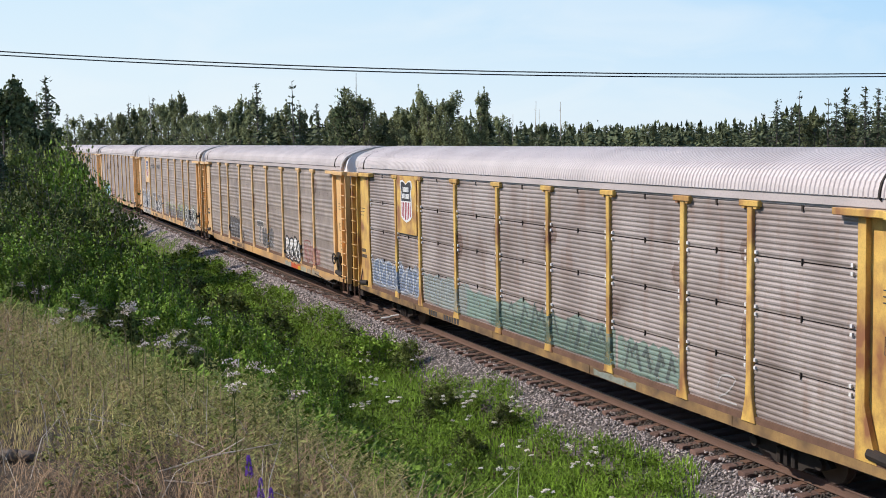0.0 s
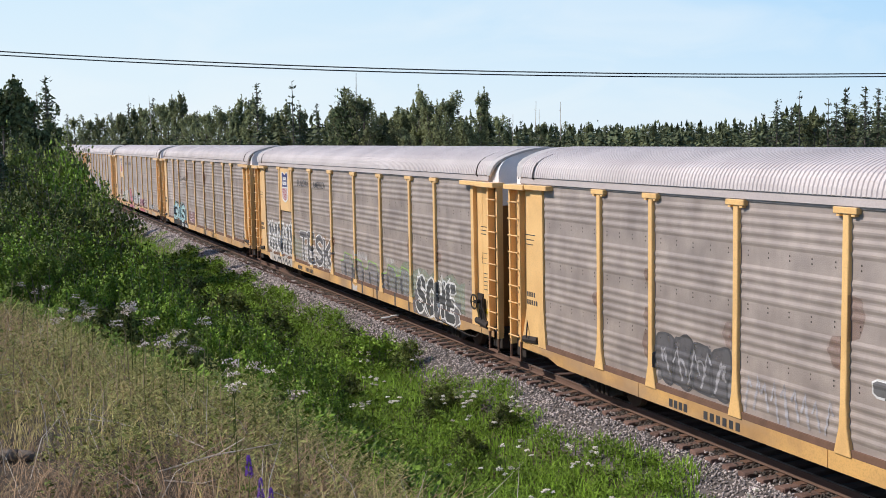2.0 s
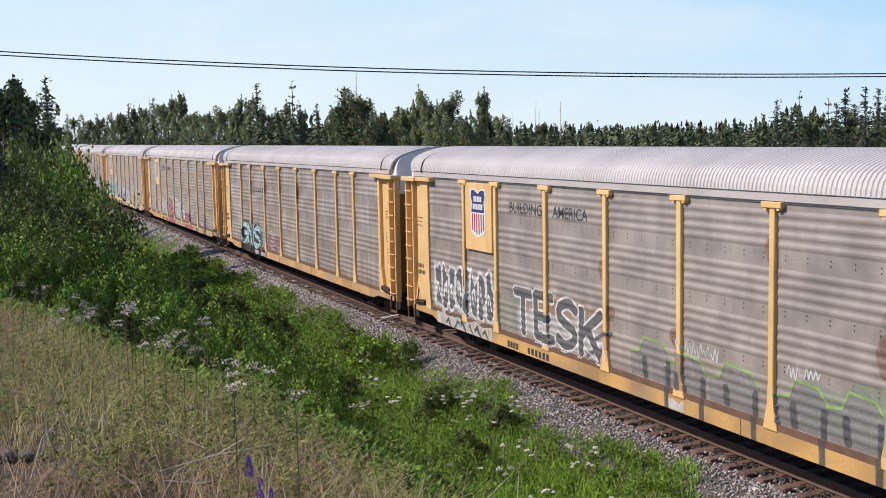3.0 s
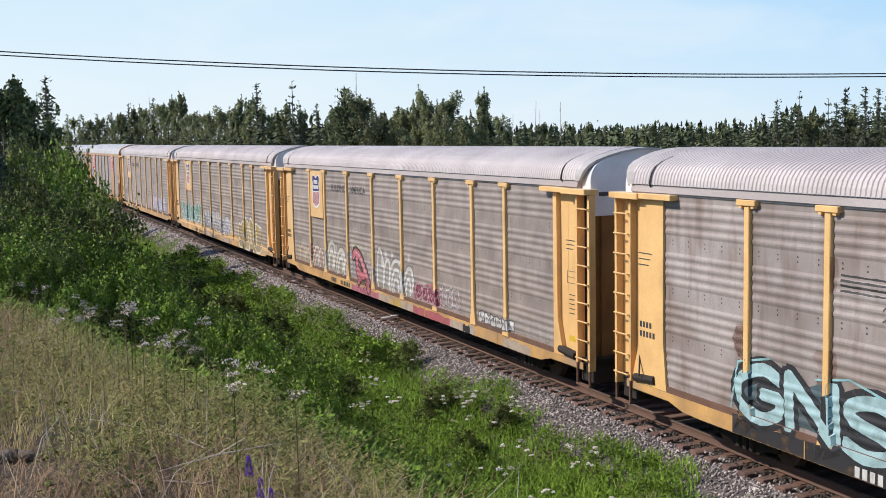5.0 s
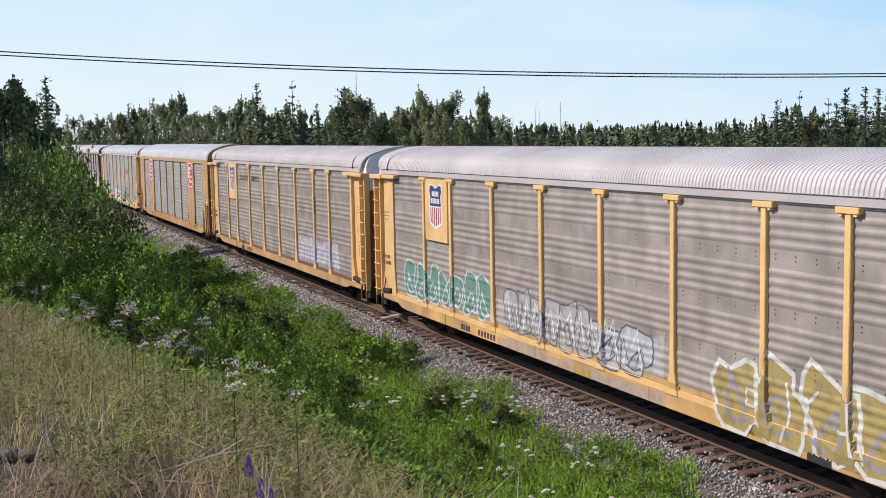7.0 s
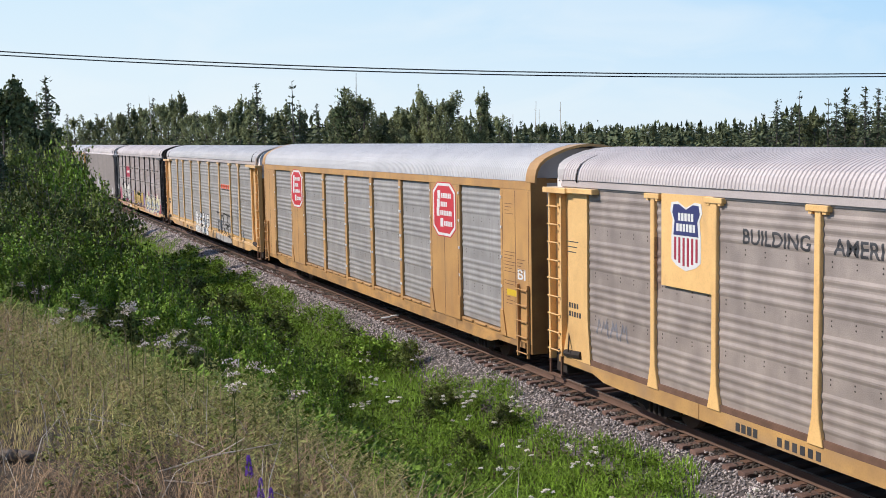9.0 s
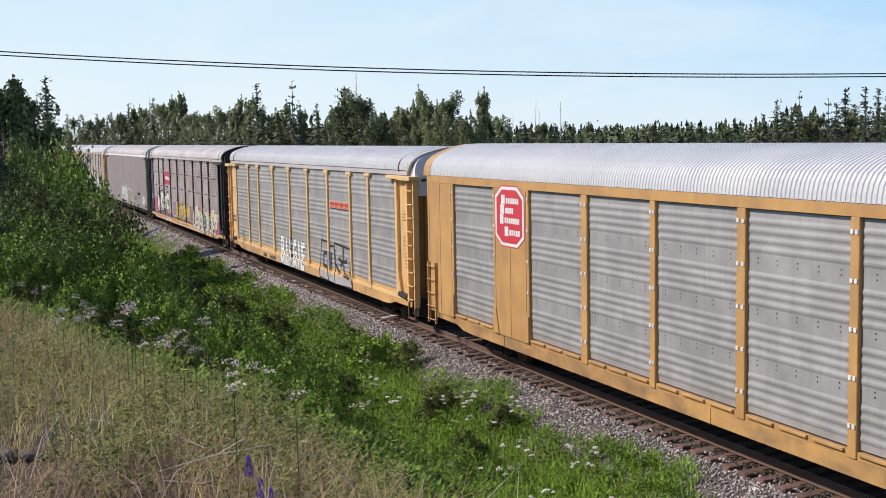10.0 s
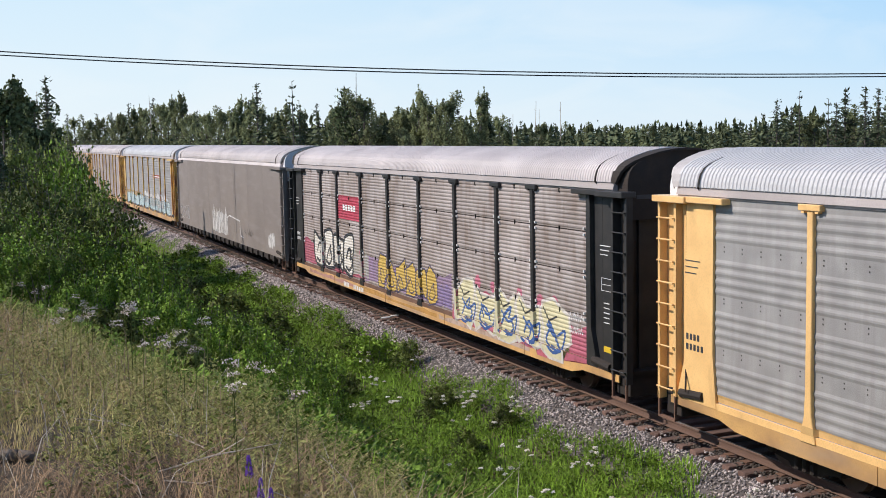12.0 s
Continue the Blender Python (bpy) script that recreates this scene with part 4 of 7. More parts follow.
def lettering(parent, name, word, x0, x1, z0, z1, mat, lift=0.004, fat=0.0, style="ridged", slant=0.0, wobble=0.0, label="", ref=None):
    """Painted letters that fill a box on the car's side; ref: the plain word that sets the scale of a fattened copy."""
    me = text_mesh(word, fat)
    src = ref or me
    xs, ys = [v.co.x for v in src.vertices], [v.co.y for v in src.vertices]
    ax, bx, ay, by = min(xs), max(xs), min(ys), max(ys)
    bm = bmesh.new()
    bm.from_mesh(me)
    for v in bm.verts:
        u, w = (v.co.x - ax) / (bx - ax), (v.co.y - ay) / (by - ay)
        v.co = (x0 + (x1 - x0) * (u + slant * (w - 0.5)) + wobble * 0.4 * math.sin(w * 5 + u * 9), 0.0, z0 + (z1 - z0) * w + wobble * math.sin(u * 17.0))
    lay_on(bm, style, lift)
    return part(name, bm, mat, parent, label)


LETTERS = {
    "B": [[(0, 0), (0, 1)], [(0, 1), (0.65, 1), (0.85, 0.78), (0.65, 0.54), (0, 0.52)], [(0.65, 0.52), (1, 0.27), (0.65, 0), (0, 0)]], "H": [[(0, 0), (0.08, 1)], [(1, 0), (0.92, 1.05)], [(0, 0.5), (1, 0.5)]],
    "A": [[(0, 0), (0.5, 1), (1, 0)], [(0.2, 0.4), (0.8, 0.4)]], "C": [[(1, 0.85), (0.6, 1), (0.15, 0.8), (0, 0.5), (0.15, 0.2), (0.6, 0), (1, 0.15)]],
    "E": [[(1, 1), (0, 1)], [(0, 1), (0, 0)], [(0, 0), (1, 0)], [(0, 0.5), (0.8, 0.5)]],
    "G": [[(1, 0.85), (0.6, 1), (0.15, 0.8), (0, 0.5), (0.15, 0.2), (0.6, 0), (1, 0.2), (1, 0.5)], [(1, 0.5), (0.6, 0.5)]], "I": [[(0.5, 0), (0.5, 1)]],
    "K": [[(0, 0), (0, 1)], [(1, 1), (0.05, 0.45)], [(0.3, 0.6), (1, 0)]], "L": [[(0, 1), (0, 0)], [(0, 0), (1, 0)]],
    "N": [[(0, 0), (0, 1)], [(0, 1), (1, 0)], [(1, 0), (1, 1)]],
    "R": [[(0, 0), (0, 1)], [(0, 1), (0.7, 1), (1, 0.78), (0.7, 0.52), (0, 0.5)], [(0.5, 0.5), (1, 0)]],
    "S": [[(1, 0.85), (0.6, 1), (0.1, 0.85), (0.15, 0.6), (0.85, 0.4), (0.9, 0.15), (0.4, 0), (0, 0.15)]], "T": [[(0, 1), (1, 1)], [(0.5, 1), (0.5, 0)]],
    "W": [[(0, 1), (0.25, 0)], [(0.25, 0), (0.5, 0.7)], [(0.5, 0.7), (0.75, 0)], [(0.75, 0), (1, 1)]]}


def graffiti_word(car, word, x0, x1, z0, z1, fill, edge, thick=0.2, rim=0.05, style="ridged", label="", seed=0, cover=0.93):
    """A sprayed word in broad strokes, letter by letter: outline below, narrower fill above."""
    rng = random.Random(seed + len(word))
    step = (x1 - x0) / len(word)
    for i, ch in enumerate(word):
        a, w = x0 + step * i + thick * 0.55, step - thick * 1.1
        lift, lean = rng.uniform(-0.05, 0.05) * (z1 - z0), rng.uniform(-0.08, 0.12)
        paths = [[(a + (u + lean * (v - 0.5)) * w, z0 + thick * 0.5 + v * (z1 - z0 - thick) + lift) for u, v in (rounded(line, 3) if len(line) > 3 else line)] for line in LETTERS[ch]]
        body = sprayed(car, "graffiti_letter", paths, thick + 2 * rim, edge, 0.005 + i * 0.0012, style, cover, label or "sprayed graffiti letter")
        sprayed(car, "letter_fill", paths, thick, fill, 0.0062 + i * 0.0012, style, cover, parent=body)


def wash(car, x0, x1, z0, z1, colour, seed, style="ridged", lift=None, label="faded sprayed colour patch", cover=0.72):
    """A patch of sprayed background colour with a ragged outline."""
    rng = random.Random(seed)
    lift = lift or 0.0020 + (seed % 10) * 0.00025
    n = 14
    top = [(x0 + (x1 - x0) * i / n, z1 - (z1 - z0) * rng.uniform(0, 0.3)) for i in range(n + 1)]
    low = [(x0 + (x1 - x0) * i / n, z0 + (z1 - z0) * rng.uniform(0, 0.12)) for i in range(n, -1, -1)]
    bm = bmesh.new()
    bm.faces.new([bm.verts.new((x, 0, z)) for x, z in top + low])
    bmesh.ops.triangulate(bm, faces=bm.faces[:])
    lay_on(bm, style, lift)
    return part("paint_wash", bm, spray(*colour, cover), car, label)


def line_tag(car, lines, colour, width, style="ridged", label="thin sprayed line drawing", curl=False, lift=0.0095):
    for i, pts in enumerate(lines):
        sprayed(car, "graffiti_line", [rounded(pts, 4) if curl else pts], width, colour, lift + i * 0.0004, style, label=label)


def arches(car, spots, colour, width, style="ridged", label="pale sprayed arch", cover=0.85, lift=0.0075):
    """Sprayed bands bent over like arches: middle, foot, breadth, height and lean of each one."""
    for i, (x, z, w, h, lean) in enumerate(spots):
        pts = [(x - w / 2, z), (x - w * 0.52 + lean * 0.3, z + h * 0.45), (x - w * 0.3 + lean * 0.7, z + h * 0.88), (x + lean, z + h), (x + w * 0.3 + lean * 0.9, z + h * 0.86), (x + w * 0.48 + lean * 0.4, z + h * 0.5), (x + w * 0.4, z + h * 0.15)]
        sprayed(car, "graffiti_arch", [rounded(pts, 4)], width, colour, lift + (i % 5) * 0.0005, style, cover, label)


def blotches(car, x0, x1, z0, z1, n, colour, seed, size=0.2, style="ridged", label="soft round sprayed blob", cover=0.6):
    """Soft round blobs of paint in a loose row."""
    rng = random.Random(seed)
    for i in range(n):
        x, z, r = x0 + (x1 - x0) * (i + rng.random()) / n, rng.uniform(z0, z1), size * rng.uniform(0.4, 0.75)
        ring = [(x + r * rng.uniform(0.85, 1.1) * math.cos(a * 0.698), z + r * rng.uniform(0.85, 1.15) * math.sin(a * 0.698)) for a in range(9)]
        sprayed_shape(car, "graffiti_blob", rounded(ring, 2, True), colour, 0.0048 + (i % 4) * 0.0002, style, cover, label)


def octagon(car, x, z, w, h):
    """The red eight-sided company sign with a white rim; its lettering as plain bars."""
    y = -HALF_W - 0.001
    shape = lambda k: [(x + a * w / 2 * k, z + b * h / 2 * k) for a, b in ((-1, 0.68), (-0.55, 1), (0.55, 1), (1, 0.68), (1, -0.68), (0.55, -1), (-0.55, -1), (-1, -0.68))]
    base = None
    for name, k, d, mat in (("sign_edge", 1.0, 0.004, m_red), ("sign_rim", 0.96, 0.008, m_white), ("sign_ground", 0.86, 0.012, m_red)):
        bm = bmesh.new()
        poly_prism(bm, shape(k)[::-1], y, d)
        ob = part(name, bm, mat, base or car, "red octagonal company sign with white rim" if base is None else "")
        base = base or ob
    for row, (zz, a, b) in enumerate(((0.52, -0.52, 0.6), (0.2, -0.58, 0.2), (-0.12, -0.62, 0.6), (-0.5, -0.3, 0.62))):
        bm = bmesh.new()
        add_box(bm, x + a * w / 2, x + (a + 0.24) * w / 2, y - 0.0155, y - 0.0125, z + (zz - 0.14) * h / 2, z + (zz + 0.17) * h / 2)
        c = a + 0.32
        while c < b:
            add_box(bm, x + c * w / 2, x + (c + 0.11) * w / 2, y - 0.0155, y - 0.0125, z + (zz - 0.10) * h / 2, z + (zz + 0.08) * h / 2)
            c += 0.145
        part("lettering_bar", bm, m_white, base)


def flat_sign(car, x0, x1, z0, z1, ground, bars, style="ridged"):
    bm = bmesh.new()
    bm.faces.new([bm.verts.new(c) for c in ((x0, 0, z0), (x1, 0, z0), (x1, 0, z1), (x0, 0, z1))])
    lay_on(bm, style, 0.004)
    s = part("company_sign", bm, ground, car, "red painted company sign")
    b2 = bmesh.new()
    for a, b, c, d in bars:
        w, h = x1 - x0, z1 - z0
        b2.faces.new([b2.verts.new(q) for q in ((x0 + a * w, 0, z0 + b * h), (x0 + c * w, 0, z0 + b * h), (x0 + c * w, 0, z0 + d * h), (x0 + a * w, 0, z0 + d * h))])
    lay_on(b2, style, 0.010)
    part("lettering_bar", b2, m_white, s)


WHITE, BLACK, GREY, PALE = (0.74, 0.71, 0.69), (0.03, 0.03, 0.035), (0.13, 0.12, 0.125), (0.52, 0.48, 0.46)
LIME, ORANGE = (0.30, 0.46, 0.13), (0.58, 0.33, 0.17)


def slogan(c, z0, z1):
    for word, x0, x1 in (("BUILDING", -6.31, -4.5), ("AMERICA", -3.95, -2.25)):
        lettering(c, "slogan", word, x0, x1, z0, z1, m_ink, fat=0.018, label="dark stencilled slogan lettering")


def uprights(c, x0, x1, z0, z1, n, colour, width, seed, style="ridged", label="dark sprayed upright strokes"):
    """Crowded upright strokes with bent heads, as in tall narrow sprayed letters."""
    rng = random.Random(seed)
    for i in range(n):
        x, top = x0 + (x1 - x0) * (i + 0.5) / n, z1 - (z1 - z0) * rng.uniform(0.0, 0.22)
        s, low = rng.choice((-1, 1)) * (x1 - x0) / n * 0.45, z0 + (z1 - z0) * rng.uniform(0.0, 0.2)
        sprayed(c, "graffiti_stroke", [[(x - s * 0.6, low), (x, low + (top - low) * 0.55), (x + s * 0.3, top), (x + s, top - (top - low) * rng.uniform(0.25, 0.6))]], width * rng.uniform(0.7, 1.3), colour, 0.0085 + (i % 3) * 0.0006, style, label=label)


def rust_marks(c, seed, n, tone=(0.27, 0.12, 0.075), style="ridged"):
    """Smudges of rust that have run from the bolts beside the posts."""
    rng = random.Random(seed)
    for i in range(n):
        p, z, h = rng.choice(POSTS), rng.uniform(1.3, 3.9), rng.uniform(0.25, 0.8)
        s, w = rng.choice((-1, -1, 1)), rng.uniform(0.12, 0.4)
        ring = [(p + s * 0.075, z), (p + s * 0.075, z + h), (p + s * (0.08 + w * 0.7), z + h * 0.95), (p + s * (0.08 + w), z + h * 0.55), (p + s * (0.08 + w * 0.6), z + h * 0.1)]
        sprayed_shape(c, "rust_stain", ring, tone, 0.0016, style, rng.uniform(0.22, 0.42), "reddish rust smudge beside a post")


def decorate(train):
    for k, n in ((1, 22), (2, 10), (3, 24), (4, 6), (6, 5)):
        rust_marks(train[k], 300 + k, n)
    rust_marks(train[0], 310, 16, (0.20, 0.10, 0.07), "fine")
    c = train[0]
    shield(c, -8.15, 4.78, True)
    wash(c, -11.8, -7.3, 1.0, 2.1, (0.33, 0.36, 0.43), 1, "fine", cover=0.6)
    tag(c, -11.6, -7.2, 1.1, 1.95, (0.22, 0.28, 0.40), (0.44, 0.46, 0.50), 7, 2, "fine", wild=0.4, cover=0.6)
    wash(c, -6.9, -1.6, 1.0, 2.0, (0.34, 0.40, 0.38), 3, "fine", cover=0.55)
    tag(c, -6.6, -4.5, 1.25, 1.9, (0.40, 0.42, 0.41), (0.30, 0.34, 0.34), 4, 4, "fine", wild=0.4, cover=0.5)
    wash(c, -3.6, 4.5, 1.0, 1.98, (0.26, 0.37, 0.31), 5, "fine", cover=0.62)
    wash(c, -2.0, 4.4, 0.99, 1.6, (0.22, 0.33, 0.27), 105, "fine", cover=0.5)
    uprights(c, -0.9, 4.3, 1.15, 1.9, 9, (0.10, 0.13, 0.12), 0.10, 6, "fine", "dark strokes in faded green graffiti")
    wash(c, 4.6, 7.05, 0.98, 1.8, (0.25, 0.36, 0.30), 7, "fine", cover=0.65)
    uprights(c, 4.8, 6.8, 1.08, 1.68, 5, (0.10, 0.12, 0.11), 0.11, 8, "fine", "dark strokes in faded green graffiti")
    line_tag(c, [[(8.2, 1.3), (8.35, 1.55), (8.75, 1.55), (8.5, 1.25), (8.25, 1.1), (8.8, 1.08)]], PALE, 0.03, "fine", curl=True)
    wash(c, 3.6, 5.4, 0.67, 0.84, (0.40, 0.46, 0.40), 107, "fine", cover=0.6)
    c = train[1]
    wash(c, -6.9, -4.4, 1.0, 2.0, (0.20, 0.19, 0.20), 110, cover=0.8)
    tag(c, -6.95, -4.45, 1.03, 2.1, GREY, (0.09, 0.085, 0.09), 4, 11, thick=0.8, wild=0.3, inner=(0.36, 0.34, 0.35), label="broad dark sprayed letter")
    uprights(c, -6.8, -4.6, 1.1, 1.9, 5, (0.36, 0.34, 0.35), 0.05, 111, label="grey inner strokes")
    uprights(c, -4.1, -1.7, 1.0, 1.75, 9, (0.44, 0.41, 0.43), 0.06, 12, label="faint pale sprayed strokes")
    graffiti_word(c, "T", -0.95, 0.45, 1.1, 2.15, (0.15, 0.14, 0.14), WHITE, 0.24, 0.04, seed=1)
    graffiti_word(c, "WER", 0.2, 2.4, 1.03, 1.95, (0.16, 0.15, 0.155), (0.24, 0.23, 0.23), 0.28, 0.03, seed=2, cover=0.8)
    line_tag(c, [[(2.35, 1.0), (2.3, 1.25), (2.0, 1.35), (2.3, 1.7), (2.15, 1.95)]], PALE, 0.04, curl=True)
    wash(c, 4.4, 7.2, 1.0, 1.85, BLACK, 13, cover=0.95)
    tag(c, 4.6, 7.2, 0.88, 1.78, WHITE, BLACK, 4, 14, thick=0.85, label="white bubble graffiti with black edges", wild=0.9, cover=0.97, rim=0.09)
    wash(c, 4.5, 5.6, 0.5, 0.80, (0.40, 0.42, 0.36), 113)
    wash(c, 5.5, 7.0, 0.50, 0.82, (0.66, 0.11, 0.04), 15, cover=0.9)
    wash(c, 6.6, 7.0, 0.52, 0.74, (0.70, 0.42, 0.02), 16, lift=0.006, cover=0.9)
    wash(c, 7.1, 7.9, 0.50, 0.80, (0.50, 0.50, 0.40), 116)
    wash(c, 8.0, 9.8, 0.5, 0.8, (0.42, 0.36, 0.28), 17)
    wash(c, 7.5, 9.9, 1.0, 1.85, (0.55, 0.30, 0.27), 18, cover=0.5)
    line_tag(c, [[(7.6, 1.85), (8.2, 1.9), (8.55, 1.75), (8.3, 1.15), (8.0, 1.0), (7.75, 1.35), (7.6, 1.85)], [(8.6, 1.2), (9.0, 1.6), (9.5, 1.55), (9.75, 1.2), (9.3, 1.0), (8.8, 1.05), (8.6, 1.2)]], (0.30, 0.10, 0.10), 0.045, curl=True)
    uprights(c, 8.3, 9.1, 2.05, 2.5, 5, PALE, 0.04, 19, label="faint pale sprayed strokes")
    brake_wheel(c, 12.3, 1.55)
    c = train[2]
    brake_wheel(c, 12.3, 1.55)
    shield(c, -8.15)
    slogan(c, 4.12, 4.40)
    wash(c, -11.6, -7.25, 1.0, 2.45, (0.70, 0.67, 0.66), 121, cover=0.85, label="tall white sprayed patch")
    wash(c, -11.3, -7.4, 0.5, 0.98, (0.66, 0.62, 0.58), 122, cover=0.8)
    tag(c, -11.5, -7.35, 1.04, 2.35, (0.13, 0.125, 0.13), WHITE, 8, 21, thick=0.8, wild=0.7, rim=0.10, inner=WHITE, label="narrow dark graffiti letter edged in white")
    uprights(c, -11.2, -7.5, 1.2, 1.95, 9, (0.30, 0.28, 0.29), 0.05, 221, label="grey strokes over white")
    uprights(c, -10.6, -7.5, 0.5, 0.84, 6, (0.09, 0.085, 0.09), 0.09, 22, label="black graffiti strokes on the sill")
    wash(c, -7.1, -5.9, 1.05, 2.0, (0.38, 0.43, 0.34), 123, cover=0.3)
    wash(c, -5.6, -1.3, 1.3, 2.3, ORANGE, 124, cover=0.35, label="thin orange overspray")
    wash(c, -5.9, -1.6, 1.0, 1.9, (0.62, 0.58, 0.56), 125, cover=0.7)
    graffiti_word(c, "TESK", -6.15, -1.55, 1.0, 2.25, GREY, WHITE, 0.23, 0.06, label="dark graffiti letter edged in white", seed=3)
    line_tag(c, [[(-2.2, 0.98), (-1.95, 1.35), (-1.5, 1.5), (-1.35, 1.1)], [(-2.4, 1.2), (-2.0, 1.05), (-1.7, 0.98)]], WHITE, 0.06)
    line_tag(c, [[(-2.3, 1.05), (-1.9, 1.25), (-1.55, 1.25)], [(-1.9, 1.5), (-1.5, 1.68), (-1.2, 1.72)]], GREY, 0.10)
    for a, b, hi, tone in ((-0.4, 1.1, 1.85, 0.30), (0.9, 2.3, 1.75, 0.26), (2.4, 3.9, 1.8, 0.30), (4.4, 5.7, 1.85, 0.27), (5.7, 7.0, 1.9, 0.31)):
        shape = [(a, 1.0), (a - 0.05, hi - 0.35), (a + 0.3, hi - 0.3), (a + 0.45, hi), (b - 0.25, hi - 0.05), (b, hi - 0.3), (b - 0.05, 1.0)]
        body = sprayed_shape(c, "graffiti_letter", shape, (tone, tone * 0.95, tone * 0.96), 0.0055, cover=0.55, label="dim grey sprayed block")
        sprayed(c, "letter_outline", [shape[1:6]], 0.045, LIME, 0.0075, parent=body, label="lime green edge line")
        mid = (a + b) / 2
        sprayed(c, "letter_stroke", [[(mid - 0.25, hi - 0.45), (mid - 0.2, 1.05)]], 0.18, (0.10, 0.095, 0.10), 0.0085, parent=body, cover=0.8)
        sprayed(c, "letter_stroke", [[(b - 0.12, hi - 0.4), (b - 0.12, 1.0), (b - 0.1, 0.55)]], 0.15, (0.10, 0.095, 0.10), 0.0088, parent=body, cover=0.75)
    tag(c, 1.3, 2.7, 1.75, 2.05, WHITE, PALE, 6, 25, thick=0.25)
    tag(c, 4.6, 5.5, 1.85, 2.15, WHITE, PALE, 4, 26, thick=0.25)
    wash(c, 5.0, 11.3, 1.0, 2.15, (0.32, 0.40, 0.29), 27, cover=0.42, label="thin green overspray")
    wash(c, 7.3, 11.0, 0.5, 1.35, (0.18, 0.17, 0.18), 28, cover=0.8)
    graffiti_word(c, "SCHE", 7.5, 10.7, 0.64, 1.78, (0.07, 0.07, 0.07), WHITE, 0.27, 0.065, label="black and white jagged graffiti letter", seed=6)
    line_tag(c, [[(7.5, 1.45), (7.7, 1.95), (7.95, 1.5)], [(9.4, 1.6), (9.6, 2.0), (9.75, 1.6), (10.2, 1.95), (10.25, 1.5)], [(8.1, 0.9), (8.6, 0.55), (9.0, 0.7), (9.3, 0.5), (9.8, 0.62)], [(10.3, 1.3), (10.9, 1.1), (11.05, 0.75), (10.6, 0.5)]], WHITE, 0.065)
    wash(c, 8.7, 9.6, 0.5, 0.8, (0.65, 0.45, 0.25), 29, lift=0.0046)
    wash(c, 1.0, 1.6, 0.55, 0.8, WHITE, 30, lift=0.006, label="white stencil panel")
    c = train[3]
    for i in range(4):
        wash(c, -6.85, -5.6 + 0.1 * i, 3.50 + i * 0.085, 3.545 + i * 0.085, (0.06, 0.055, 0.055), 30 + i, label="painted company stripe", cover=0.9)
    uprights(c, -5.6, -4.6, 3.50, 3.82, 3, BLACK, 0.06, 35, label="dark painted company mark")
    uprights(c, -5.9, -4.6, 3.26, 3.38, 8, (0.09, 0.08, 0.08), 0.028, 36, label="unreadable company lettering")
    uprights(c, -5.9, -4.45, 3.08, 3.2, 9, (0.09, 0.08, 0.08), 0.028, 37, label="unreadable company lettering")
    wash(c, -9.6, -5.0, 0.98, 1.95, (0.09, 0.14, 0.16), 38, cover=0.9)
    graffiti_word(c, "GNS", -9.6, -5.4, 0.86, 2.0, (0.44, 0.63, 0.65), BLACK, 0.24, 0.12, label="pale teal block graffiti letter with thick black edges", seed=9)
    line_tag(c, [[(-9.7, 1.0), (-9.5, 1.9), (-8.6, 2.1)], [(-7.4, 1.95), (-6.6, 2.1), (-5.0, 1.75)], [(-5.0, 1.7), (-4.7, 1.2), (-5.2, 1.0)]], (0.34, 0.60, 0.62), 0.04)
    for i in range(10):
        a = -6.4 + 0.17 * i + (0.5 if i > 3 else 0)
        sprayed_shape(c, "number_bar", [(a, 0.57), (a + 0.11, 0.57), (a + 0.11, 0.75), (a, 0.75)], WHITE, 0.012, label="white reporting mark bar")
    wash(c, -9.6, -4.4, 0.44, 0.97, BLACK, 41, label="black painted sill panel", cover=0.9)
    wash(c, -4.0, -1.6, 1.0, 1.75, (0.34, 0.16, 0.18), 42, cover=0.5)
    line_tag(c, [[(-3.7, 1.7), (-3.4, 1.85), (-2.9, 1.75), (-2.85, 1.45), (-3.2, 1.35), (-3.6, 1.5)], [(-3.6, 1.2), (-3.2, 1.15), (-2.6, 1.3), (-2.2, 1.25)], [(-3.3, 1.1), (-3.0, 1.02), (-2.7, 1.08)], [(-2.3, 1.2), (-2.0, 1.05)], [(-2.1, 1.25), (-1.9, 1.1)]], (0.66, 0.52, 0.54), 0.045, curl=True)
    c = train[4]
    shield(c, -8.15)
    slogan(c, 4.10, 4.36)
    cream = (0.62, 0.58, 0.50)
    wash(c, -11.7, -7.2, 1.0, 1.75, (0.56, 0.42, 0.33), 50, cover=0.42, label="thin salmon overspray")
    wash(c, -7.2, -4.3, 1.0, 1.9, (0.58, 0.53, 0.48), 51, cover=0.5, label="thin cream overspray")
    blotches(c, -11.4, -9.3, 1.1, 1.75, 6, (0.58, 0.52, 0.40), 202, 0.3)
    arches(c, [(-10.6, 1.05, 0.7, 0.6, 0.0), (-9.9, 1.05, 0.6, 0.45, 0.1)], (0.60, 0.50, 0.40), 0.11)
    blotches(c, -9.2, -7.6, 1.2, 1.7, 5, (0.62, 0.36, 0.28), 203, 0.36, cover=0.5)
    arches(c, [(-8.6, 1.0, 0.8, 0.75, 0.2), (-8.5, 1.0, 0.4, 0.45, 0.1), (-7.8, 1.0, 0.5, 0.7, -0.1)], (0.66, 0.60, 0.54), 0.12)
    arches(c, [(-6.55, 1.0, 0.95, 1.1, 0.2), (-6.55, 1.0, 0.55, 0.75, 0.15), (-5.3, 1.0, 1.0, 0.9, 0.15), (-5.3, 1.0, 0.55, 0.6, 0.1), (-4.6, 1.0, 0.5, 0.55, 0.0)], cream, 0.15, cover=0.95)
